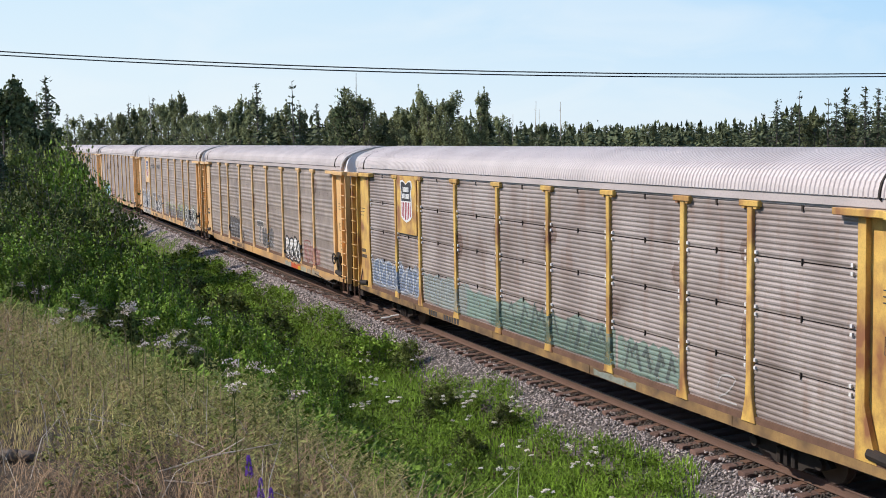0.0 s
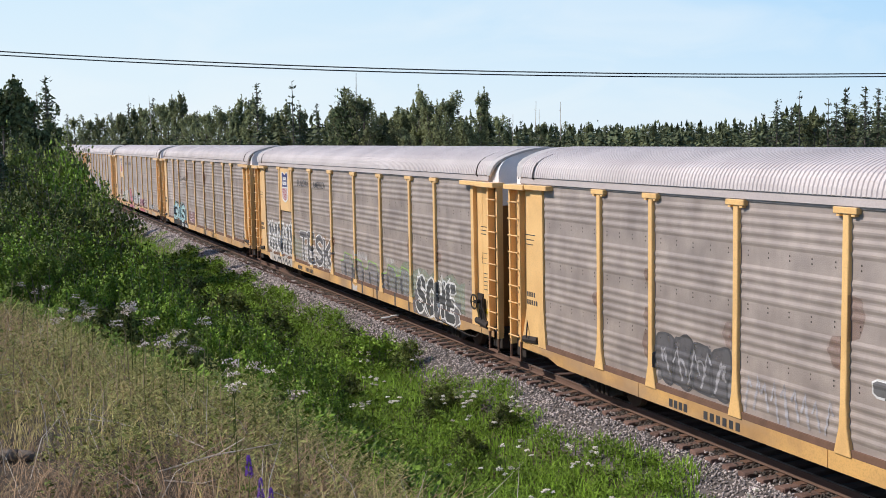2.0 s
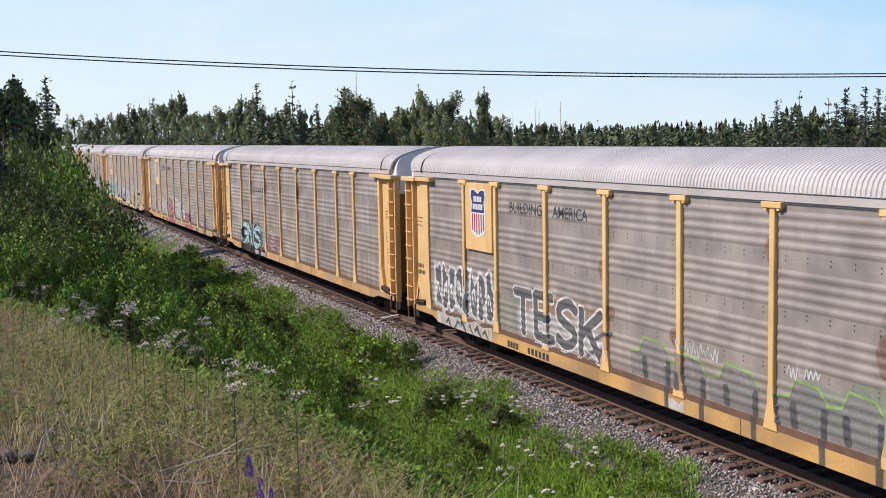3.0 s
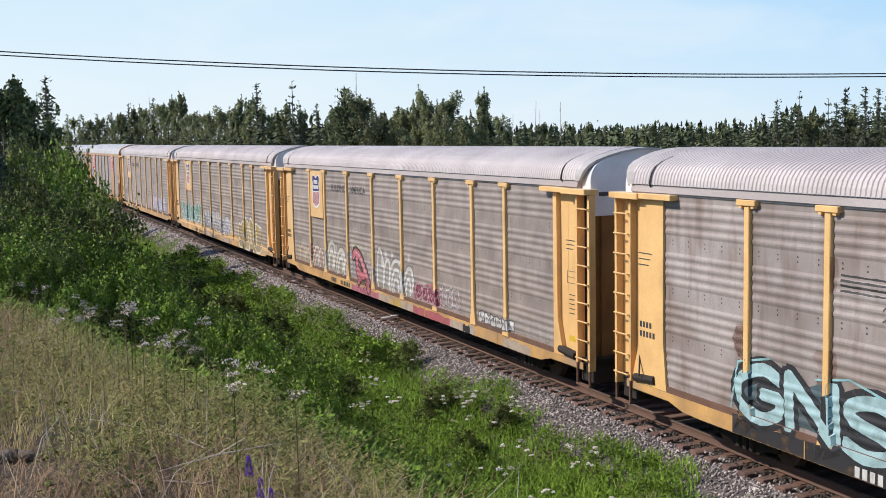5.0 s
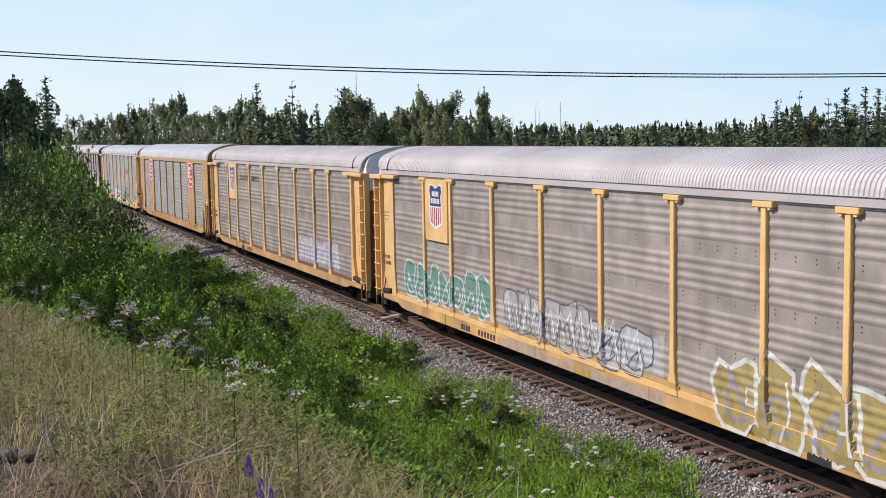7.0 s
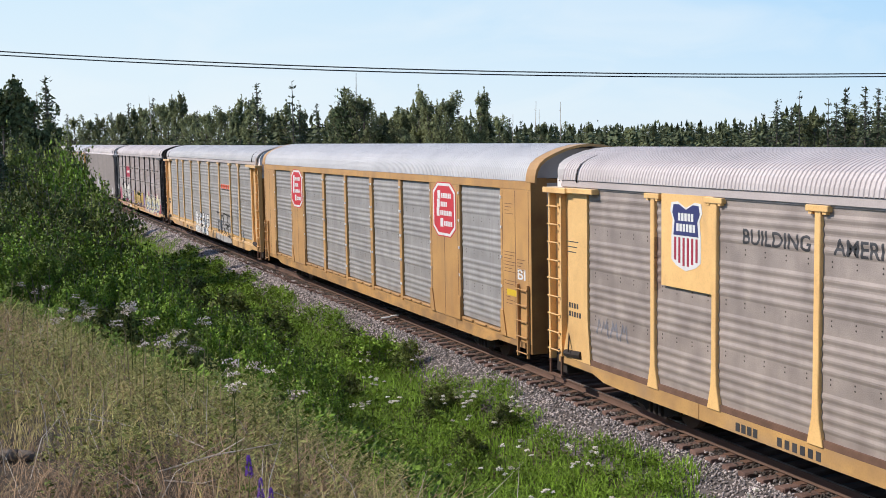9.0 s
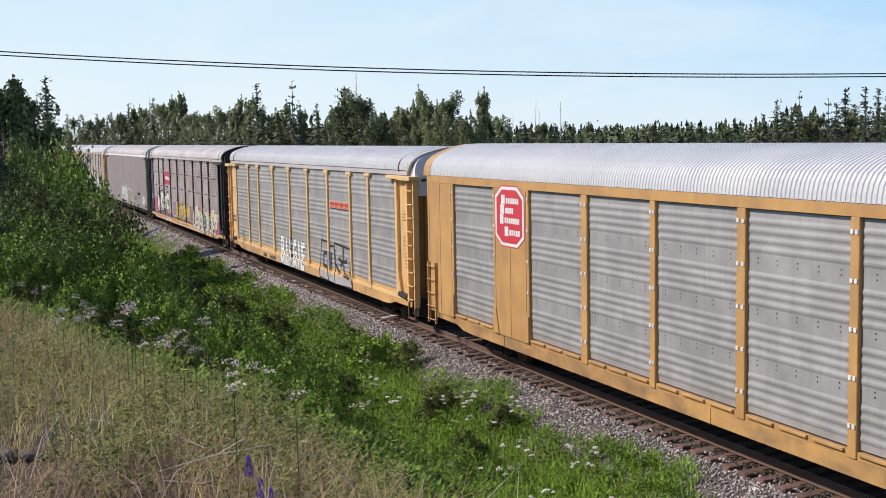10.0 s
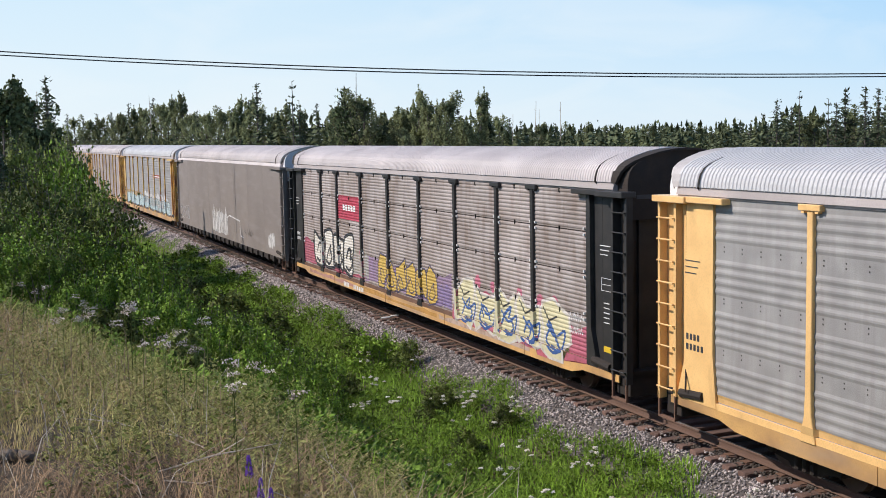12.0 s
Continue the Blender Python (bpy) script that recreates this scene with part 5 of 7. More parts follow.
    arches(c, [(-6.5, 1.0, 1.2, 1.22, 0.2), (-5.3, 1.0, 1.24, 1.02, 0.15), (-8.6, 1.0, 1.0, 0.87, 0.2)], (0.25, 0.23, 0.24), 0.035, label="thin dark sprayed arch", lift=0.0068)
    blotches(c, -6.7, -5.0, 1.7, 2.05, 3, (0.68, 0.64, 0.60), 204, 0.3, cover=0.8)
    wash(c, -4.1, -1.5, 1.0, 1.8, (0.50, 0.42, 0.43), 52, cover=0.5)
    limbs = [[(-3.75, 1.80), (-3.45, 1.98), (-3.0, 1.85), (-2.55, 1.5), (-2.2, 1.15), (-1.95, 0.75)], [(-3.3, 1.85), (-3.25, 1.4), (-3.0, 0.95)], [(-3.2, 1.32), (-2.7, 1.18), (-2.3, 1.35)]]
    dark = sprayed(c, "graffiti_figure", [rounded(p, 4) for p in limbs], 0.46, (0.07, 0.045, 0.05), 0.0085, label="red graffiti figure with black edges")
    sprayed(c, "figure_fill", [rounded(p, 4) for p in limbs], 0.27, (0.56, 0.17, 0.20), 0.0098, parent=dark)
    sprayed(c, "figure_shine", [rounded(limbs[0][1:5], 4)], 0.05, (0.70, 0.50, 0.50), 0.0110, parent=dark)
    blotches(c, -3.9, -1.3, 2.0, 2.3, 6, (0.60, 0.57, 0.40), 207, 0.24, cover=0.7)
    arches(c, [(-4.2, 1.0, 0.5, 0.9, 0.1), (-4.1, 1.45, 0.35, 0.35, 0.0), (-1.55, 1.0, 0.5, 0.7, 0.0)], (0.48, 0.45, 0.45), 0.09)
    wash(c, -1.3, 2.6, 1.0, 1.9, (0.56, 0.53, 0.50), 152, cover=0.55, label="thin pale overspray")
    arches(c, [(-0.7, 1.0, 0.7, 1.3, -0.1), (-0.2, 1.0, 0.6, 1.0, 0.2), (0.8, 1.0, 1.3, 1.05, 0.1), (0.8, 1.0, 0.85, 0.75, 0.05), (0.8, 1.0, 0.45, 0.45, 0.0), (1.9, 1.0, 0.8, 0.9, 0.15), (1.9, 1.0, 0.4, 0.55, 0.05)], (0.66, 0.63, 0.60), 0.13, label="white sprayed arch", cover=0.95)
    arches(c, [(0.8, 1.0, 1.52, 1.17, 0.1), (-0.7, 1.0, 0.9, 1.42, -0.1), (1.9, 1.0, 1.0, 1.02, 0.15)], (0.24, 0.22, 0.23), 0.035, label="thin dark sprayed arch", lift=0.0068)
    blotches(c, -0.9, 2.2, 1.9, 2.3, 5, (0.66, 0.62, 0.58), 209, 0.26, cover=0.8)
    wash(c, 2.4, 4.8, 0.99, 1.65, (0.42, 0.12, 0.17), 56, cover=0.6)
    tag(c, 2.6, 4.6, 1.0, 1.5, (0.30, 0.07, 0.11), (0.50, 0.34, 0.36), 4, 57, cover=0.7)
    wash(c, 4.6, 6.2, 1.0, 1.75, (0.50, 0.40, 0.40), 157, cover=0.4)
    tag(c, 4.6, 6.0, 1.1, 1.7, (0.44, 0.33, 0.33), PALE, 3, 58, thick=0.5, cover=0.5)
    wash(c, -3.9, -0.9, 0.49, 0.84, (0.50, 0.17, 0.23), 59, cover=0.85)
    line_tag(c, [[(-3.2, 0.7), (-3.0, 0.78), (-2.8, 0.62)], [(-2.6, 0.62), (-2.5, 0.76), (-2.3, 0.6)]], (0.25, 0.06, 0.09), 0.04)
    wash(c, -0.9, 2.4, 0.49, 0.84, (0.55, 0.46, 0.38), 60)
    wash(c, 0.3, 1.3, 0.5, 0.8, (0.62, 0.42, 0.10), 160, lift=0.006)
    wash(c, 2.4, 5.4, 0.49, 0.84, (0.50, 0.12, 0.17), 61)
    wash(c, 5.4, 7.2, 0.49, 0.84, (0.54, 0.46, 0.40), 62)
    wash(c, 9.0, 10.6, 0.49, 0.84, (0.54, 0.45, 0.37), 63)
    wash(c, 6.35, 6.85, 0.55, 0.80, BLACK, 64, lift=0.006, label="black stencil panel", cover=0.95)
    tag(c, 7.4, 9.6, 0.97, 1.3, WHITE, GREY, 6, 65, thick=0.5, cover=0.8, rim=0.035)
    wash(c, 8.9, 11.6, 1.0, 1.5, (0.55, 0.50, 0.46), 165, cover=0.35)
    c = train[5]
    shield(c, -8.15, 4.74)
    wash(c, -11.2, -4.4, 1.0, 2.1, (0.50, 0.52, 0.50), 70, cover=0.5)
    tag(c, -11.0, -4.4, 1.02, 2.15, (0.17, 0.36, 0.30), (0.64, 0.63, 0.62), 7, 71, thick=0.7, label="green graffiti letter edged in white", wild=1.0, rim=0.07, cover=0.75)
    wash(c, -4.0, 3.9, 1.0, 2.0, (0.60, 0.56, 0.55), 170, cover=0.75, label="pale sprayed ground")
    tag(c, -3.6, 1.0, 1.0, 2.15, (0.58, 0.54, 0.53), (0.16, 0.14, 0.17), 6, 72, thick=0.8, label="dense white graffiti letter with dark outline", wild=1.1, rim=0.04, cover=0.7)
    uprights(c, -3.6, 3.2, 1.1, 2.05, 14, (0.72, 0.68, 0.66), 0.07, 213, label="white strokes in dense graffiti")
    uprights(c, -3.4, 3.2, 1.05, 1.8, 13, (0.18, 0.16, 0.19), 0.035, 214, label="thin dark strokes in dense graffiti")
    tag(c, 1.0, 3.4, 0.95, 1.95, (0.58, 0.57, 0.60), (0.12, 0.12, 0.15), 2, 73, thick=0.8, wild=1.0, rim=0.045, cover=0.8)
    wash(c, -4.0, 4.0, 0.5, 0.84, (0.56, 0.44, 0.36), 74)
    wash(c, 0.2, 1.0, 0.5, 0.8, (0.64, 0.40, 0.08), 174, lift=0.006)
    gold = (0.46, 0.34, 0.13)
    wash(c, 5.8, 10.8, 0.6, 1.7, gold, 75, cover=0.8)
    tag(c, 5.7, 10.6, 0.62, 2.1, gold, (0.74, 0.71, 0.68), 4, 76, thick=0.75, wild=1.5, label="large gold graffiti letter with white edges", rim=0.10, inner=(0.36, 0.31, 0.36))
    line_tag(c, [[(6.6, 1.15), (6.6, 1.45), (7.0, 1.42), (7.0, 1.15), (6.6, 1.15)], [(8.2, 0.8), (8.25, 1.5), (8.5, 1.75)], [(9.0, 1.2), (9.5, 1.25), (9.6, 0.8)], [(7.6, 0.7), (7.8, 1.2), (7.7, 1.75)]], (0.74, 0.71, 0.68), 0.06)
    wash(c, 8.3, 8.9, 0.52, 0.72, BLACK, 77, lift=0.0125, label="black stencil panel", cover=0.95)
    wash(c, -12.0, 11.0, 0.985, 1.12, (0.62, 0.38, 0.15), 78, label="yellow band along the bottom of the sheets", cover=0.9)
    c = train[6]
    shield(c, -8.0, 4.80)
    slogan(c, 4.08, 4.36)
    uprights(c, -11.6, -10.2, 1.6, 2.0, 7, (0.26, 0.25, 0.28), 0.05, 80, label="faint dark sprayed strokes")
    wash(c, 4.5, 10.4, 1.0, 2.1, (0.60, 0.55, 0.62), 181, cover=0.5)
    tag(c, 4.5, 10.3, 1.05, 2.1, (0.64, 0.60, 0.65), (0.40, 0.35, 0.46), 7, 81, thick=0.7, label="pale violet-white graffiti letter", cover=0.75)
    c = train[7]
    octagon(c, -8.05, 4.02, 1.74, 1.60)
    octagon(c, 8.15, 3.98, 1.74, 1.60)
    lettering(c, "level_mark", "BI", 12.98, 13.42, 2.45, 2.72, m_white, 0.003, 0.02, "flat", label="white painted letters BI")
    for x0, x1, z, n in ((12.25, 12.75, 4.35, 4), (12.2, 12.9, 3.1, 7), (12.95, 13.4, 2.95, 5), (12.2, 12.9, 2.35, 2), (12.3, 12.8, 2.1, 5)):
        b2 = bmesh.new()
        for i in range(n):
            add_box(b2, x0 + 0.02 * (i % 2), x1 - 0.12 * (i % 3), -HALF_W - 0.005, -HALF_W - 0.001, z - i * 0.085, z - i * 0.085 + 0.014)
        part("stencil", b2, m_rust, c)
    part("warning_plate", box_mesh("warning_plate", m_decal_yellow, 12.35, 12.95, -HALF_W - 0.007, -HALF_W - 0.001, 1.98, 2.14), m_decal_yellow, c, "small yellow warning plate")
    c = train[8]
    wash(c, -3.2, 0.7, 0.52, 1.2, WHITE, 84, cover=0.9)
    graffiti_word(c, "BIGGIE", -3.25, 0.8, 0.60, 1.80, (0.80, 0.78, 0.76), BLACK, 0.245, 0.04, label="white block graffiti letter with black outline", seed=4, cover=0.97)
    wash(c, 3.0, 7.2, 0.47, 0.98, (0.50, 0.47, 0.46), 85, cover=0.95)
    wash(c, 3.05, 7.1, 0.98, 2.0, (0.42, 0.40, 0.40), 86, cover=0.9)

    def on(path):
        return [(3.0 + 4.25 * u, 0.98 + 1.12 * v) for u, v in path]
    line_tag(c, [on(p) for p in ([(0.0, -0.35), (-0.01, 0.0), (0.05, 1.0), (0.26, 0.97), (0.27, 0.02), (0.28, -0.42)], [(0.26, 0.86), (0.43, 0.87), (0.46, 1.0), (0.90, 0.92), (0.94, 0.5), (0.99, -0.35)],
                                 [(0.43, 0.87), (0.46, 0.35), (0.47, -0.35)], [(0.0, -0.35), (0.5, -0.42), (1.0, -0.35)])], (0.03, 0.028, 0.028), 0.085, label="large black outlined graffiti letter")
    line_tag(c, [on(p) for p in ([(0.24, 0.58), (0.12, 0.56), (0.10, 0.12), (0.22, 0.08)], [(0.36, 0.62), (0.35, 0.1)], [(0.46, 0.75), (0.47, 0.3), (0.6, 0.02)], [(0.71, 0.96), (0.71, 0.45), (0.63, 0.28)], [(0.58, 0.5), (0.70, 0.42), (0.82, 0.5)], [(0.72, 0.3), (0.74, 0.0), (0.90, -0.05), (0.88, 0.12)])], (0.04, 0.036, 0.036), 0.16, label="broad dark stroke inside a letter", lift=0.0105)
    wash(c, 4.5, 7.0, 3.40, 3.48, BLACK, 88, label="thin black swoosh", cover=0.9)
    for i in range(4):
        a = 4.5 + i * 0.6
        for name, grow, col, lift in (("sign_rim", 0.02, PALE, 0.005), ("sign_bar", 0.0, (0.62, 0.10, 0.045), 0.0065)):
            sprayed_shape(c, name, [(a - grow, 3.47 - grow), (a + 0.5 + grow, 3.47 - grow), (a + 0.57 + grow, 3.71 + grow), (a + 0.07 - grow, 3.71 + grow)], col, lift, cover=0.95, label="orange-red painted company letter block" if grow == 0 else "")
    wash(c, -12.0, 11.8, 0.985, 1.16, (0.70, 0.43, 0.17), 87, label="yellow band along the bottom of the sheets", cover=0.95)
    c = train[9]
    flat_sign(c, -7.0, -4.4, 3.10, 3.98, spray(0.50, 0.05, 0.09), [(0.22 + 0.12 * i, 0.38, 0.31 + 0.12 * i, 0.62) for i in range(5)], "fine")
    wash(c, -11.9, -3.9, 1.0, 2.1, (0.48, 0.12, 0.17), 90, "fine", cover=0.8)
    wash(c, -5.6, -3.6, 1.1, 2.2, (0.50, 0.48, 0.42), 190, "fine", lift=0.0045, cover=0.7)
    tag(c, -10.3, -5.2, 1.05, 2.5, (0.74, 0.68, 0.60), BLACK, 4, 91, "fine", 0.85, label="cream bubble graffiti letter edged in black", wild=0.8, rim=0.13, cover=0.97)
    wash(c, -4.0, 3.9, 1.0, 2.15, (0.36, 0.24, 0.38), 92, "fine", cover=0.7)
    wash(c, 2.4, 3.9, 1.0, 1.8, (0.30, 0.22, 0.40), 192, "fine", lift=0.0045, cover=0.7)
    tag(c, -2.6, 2.8, 1.02, 2.0, (0.60, 0.40, 0.09), (0.10, 0.08, 0.13), 6, 93, "fine", 0.7, wild=1.6, label="yellow wildstyle graffiti letter on violet", rim=0.06, cover=0.95)
    wash(c, 4.1, 11.9, 0.75, 1.9, (0.55, 0.14, 0.20), 94, "fine", cover=0.85)
    tag(c, 4.3, 10.9, 0.7, 2.0, (0.68, 0.61, 0.38), (0.70, 0.64, 0.58), 5, 95, "fine", 0.95, wild=1.5, label="cream wildstyle graffiti letter with blue lines", inner=(0.05, 0.12, 0.34), rim=0.09, cover=0.97)
    line_tag(c, [[(4.7 + 1.3 * i, 1.5), (5.1 + 1.3 * i, 1.25), (5.6 + 1.3 * i, 1.45), (5.4 + 1.3 * i, 0.95), (4.9 + 1.3 * i, 1.0)] for i in range(5)], (0.05, 0.12, 0.34), 0.07, "fine", curl=True, label="blue contour line in the graffiti", lift=0.0105)
    line_tag(c, [[(4.5 + 1.3 * i, 1.9), (4.8 + 1.3 * i, 1.6), (5.2 + 1.3 * i, 1.75)] for i in range(5)], BLACK, 0.05, "fine", label="black contour line in the graffiti", lift=0.0108)
    blotches(c, 5.0, 10.9, 1.9, 2.15, 5, (0.60, 0.16, 0.24), 196, 0.3, "fine", cover=0.85)
    wash(c, -11.0, -5.0, 0.48, 0.84, (0.56, 0.30, 0.26), 97, "fine", cover=0.85)
    wash(c, -4.8, 2.8, 0.48, 0.84, (0.66, 0.36, 0.10), 197, "fine", cover=0.7)
    wash(c, 3.0, 9.0, 0.48, 0.84, (0.60, 0.44, 0.36), 98, "fine", cover=0.85)
    wash(c, 9.4, 10.6, 0.48, 0.9, (0.60, 0.14, 0.20), 198, "fine", cover=0.85)
    tag(c, 11.0, 11.7, 1.75, 2.0, WHITE, PALE, 4, 99, "fine", 0.3)
    tag(c, 11.0, 11.7, 1.45, 1.68, WHITE, PALE, 4, 199, "fine", 0.3)
    c = train[10]
    wash(c, -2.4, 1.7, 0.95, 2.2, WHITE, 200, "flat", cover=0.7)
    uprights(c, -2.3, 1.6, 1.0, 2.3, 6, (0.34, 0.29, 0.27), 0.07, 101, "flat", "brown gaps in white block graffiti")
    uprights(c, -2.4, 1.6, 1.0, 2.4, 5, WHITE, 0.2, 201, "flat", "white block graffiti stroke")
    line_tag(c, [[(1.6, 1.95), (2.2, 2.1), (4.7, 1.95), (4.8, 1.2), (5.4, 1.15)]], WHITE, 0.07, "flat")
    tag(c, -12.6, -9.6, 1.2, 2.0, (0.45, 0.40, 0.37), (0.40, 0.35, 0.33), 4, 102, "flat", cover=0.5)
    tag(c, 10.7, 11.8, 1.1, 1.8, WHITE, PALE, 2, 103, "flat", 0.5)
    tag(c, 5.6, 7.6, 1.3, 1.7, (0.22, 0.19, 0.18), (0.3, 0.27, 0.25), 4, 104, "flat", 0.4)
    c = train[11]
    wash(c, -12.0, -3.0, 1.6, 2.1, (0.58, 0.38, 0.18), 110)
    tag(c, -11.8, 11.0, 0.95, 1.85, (0.55, 0.66, 0.66), (0.16, 0.20, 0.20), 13, 111, thick=0.75, label="pale turquoise graffiti letter")
    tag(c, -1.5, 10.0, 1.3, 2.2, WHITE, PALE, 7, 112, thick=0.5, wild=1.4)
    flat_sign(c, 3.4, 7.1, 3.4, 3.62, spray(0.50, 0.10, 0.06), [(0.1, 0.3, 0.9, 0.6)])


# ---- the train ----
def build_train():
    cars = []
    old = "rust-streaked sides and faded green graffiti"
    specs = [
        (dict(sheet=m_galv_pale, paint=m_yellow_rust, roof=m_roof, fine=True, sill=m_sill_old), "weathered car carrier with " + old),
        (dict(sheet=m_galv, paint=m_yellow, roof=m_roof), "grey and yellow car carrier with black and white graffiti"),
        (dict(sheet=m_galv, paint=m_yellow, roof=m_roof), "grey and yellow car carrier with slogan and jagged graffiti"),
        (dict(sheet=m_galv_dirty, paint=m_yellow, roof=m_roof), "dusty grey car carrier with teal and black graffiti"),
        (dict(sheet=m_galv, paint=m_yellow, roof=m_roof), "grey and yellow car carrier with white and red graffiti"),
        (dict(sheet=m_galv, paint=m_yellow, roof=m_roof, edge=m_yellow), "grey and yellow car carrier with gold and green graffiti"),
        (dict(sheet=m_galv, paint=m_yellow, roof=m_roof), "clean grey and yellow car carrier with slogan lettering"),
        ("panelled", "bright yellow car carrier with red octagonal signs"),
        (dict(sheet=m_galv_clean, paint=m_yellow, roof=m_roof_blue, edge=m_yellow), "silver car carrier with yellow posts and block graffiti"),
        (dict(sheet=m_galv_dirty, paint=m_black, roof=m_roof, upper=m_under, lower=m_black, sill=m_sill, fine=True), "grimy car carrier with black posts and colourful graffiti"),
        ("plain", "smooth dusty brown car carrier with white graffiti"),
        (dict(sheet=m_galv_clean, paint=m_yellow_rust, roof=m_roof_blue), "silver car carrier with turquoise and white graffiti"),
        (dict(sheet=m_galv_dirty, paint=m_yellow_rust, roof=m_roof), "weathered grey car carrier at the train's tail"),
        (dict(sheet=m_galv, paint=m_yellow, roof=m_roof), "grey and yellow car carrier far down the line"),
    ]
    for sp, label in specs:
        car = panelled_car() if sp == "panelled" else plain_car() if sp == "plain" else autorack(**sp)
        cars.append(tagged(car, label, "railway car", "cars of the train"))
    return cars


train = build_train()
decorate(train)
OFFSET = [-0.9, -0.5, -0.1, 0, 0, 0, 0.1, 0.2, 0.1, 0, 0, 0, 0, 0]


# ---- ground and track ----
def smoothstep(a, b, x):
    u = min(1.0, max(0.0, (x - a) / (b - a)))
    return u * u * (3 - 2 * u)


def hill_edge(x):
    return max(-3.0, min(3.1, 1.6 + 0.18 * (x + 9.75)))


def ground_height(x, y):
    """The hill on which the viewer stands, the bank down to the ditch, the track bed and the flat land beyond."""
    edge = hill_edge(x)
    top = 4.15 + 0.022 * max(min(x, 0.0), -20.0) + 0.03 * min(x + 20.0, 0.0)
    top = max(2.4, top)
    u = min(1.0, max(0.0, (y - edge + 0.4) / (8.8 - edge + 0.4)))
    down_ = 0.6 * u + 0.4 * u * u * (3 - 2 * u)
    z = top * (1 - down_) - 1.0 * down_
    z += 0.18 * noise.noise(Vector((x * 0.35, y * 0.35, 3.0))) * (1 - smoothstep(9, 11, y)) + 0.05 * noise.noise(Vector((x * 1.7, y * 1.7, 9.0)))
    bed = smoothstep(10.9, 12.95, y) * (1 - smoothstep(15.9, 18.0, y))
    z = z * (1 - bed) - 0.29 * bed
    if y > 18:
        z += 0.5 * noise.noise(Vector((x * 0.03, y * 0.03, 1.0)))
    return z


def axis(lo, hi, fine_lo, fine_hi, step):
    vals, v = [], fine_lo
    while v <= fine_hi:
        vals.append(v)
        v += step
    g, v = step, vals[-1]
    while v < hi:
        g *= 1.25
        v += g
        vals.append(v)
    g, v = step, fine_lo
    while v > lo:
        g *= 1.25
        v -= g
        vals.insert(0, v)
    return vals


GX, GY = axis(-3000, 3000, -90, 6, 0.7), axis(-3000, 3000, -6, 20, 0.3)
GZ = np.array([[ground_height(x, y) for y in GY] for x in GX])
GX, GY = np.array(GX), np.array(GY)


def heights(x, y):
    """Ground height at many places at once."""
    i = np.clip(np.searchsorted(GX, x) - 1, 0, len(GX) - 2)
    j = np.clip(np.searchsorted(GY, y) - 1, 0, len(GY) - 2)
    u, v = (x - GX[i]) / (GX[i + 1] - GX[i]), (y - GY[j]) / (GY[j + 1] - GY[j])
    return (GZ[i, j] * (1 - u) + GZ[i + 1, j] * u) * (1 - v) + (GZ[i, j + 1] * (1 - u) + GZ[i + 1, j + 1] * u) * v


def height(x, y):
    return float(heights(np.array([x]), np.array([y]))[0])


def build_ground():
    n = len(GY)
    verts = [(float(x), float(y), float(GZ[i, j])) for i, x in enumerate(GX) for j, y in enumerate(GY)]
    faces = [(i * n + j, i * n + n + j, i * n + n + j + 1, i * n + j + 1) for i in range(len(GX) - 1) for j in range(n - 1)]
    me = raw_mesh("ground", verts, faces, [m_ground, m_ballast_bed])
    for f in me.polygons:
        f.use_smooth = True
        if 11.7 < f.center.y < 17.2:
            f.material_index = 1
    tagged(new("ground", me), "uneven soil bank with dry thatch beside the track", "ground", kind="structure")


build_ground()


def mesh_from_arrays(name, verts, quads, mat, material_index=None, normals=None):
    """A mesh from numpy arrays of corners and of faces; normals: soft shading directions at the corners."""
    me = bpy.data.meshes.new(name)
    me.vertices.add(len(verts))
    me.vertices.foreach_set("co", np.asarray(verts, dtype=np.float32).ravel())
    k = quads.shape[1]
    me.loops.add(quads.size)
    me.loops.foreach_set("vertex_index", quads.astype(np.int32).ravel())
    me.polygons.add(len(quads))
    me.polygons.foreach_set("loop_start", np.arange(0, quads.size, k, dtype=np.int32))
    if material_index is not None:
        me.polygons.foreach_set("material_index", np.asarray(material_index, dtype=np.int32))
    me.update(calc_edges=True)
    me.validate()
    if normals is not None:
        me.polygons.foreach_set("use_smooth", np.ones(len(me.polygons), dtype=bool))
        me.normals_split_custom_set_from_vertices(normals.astype(np.float32))
    for m in (mat if isinstance(mat, (list, tuple)) else [mat]):
        me.materials.append(m)
    return me


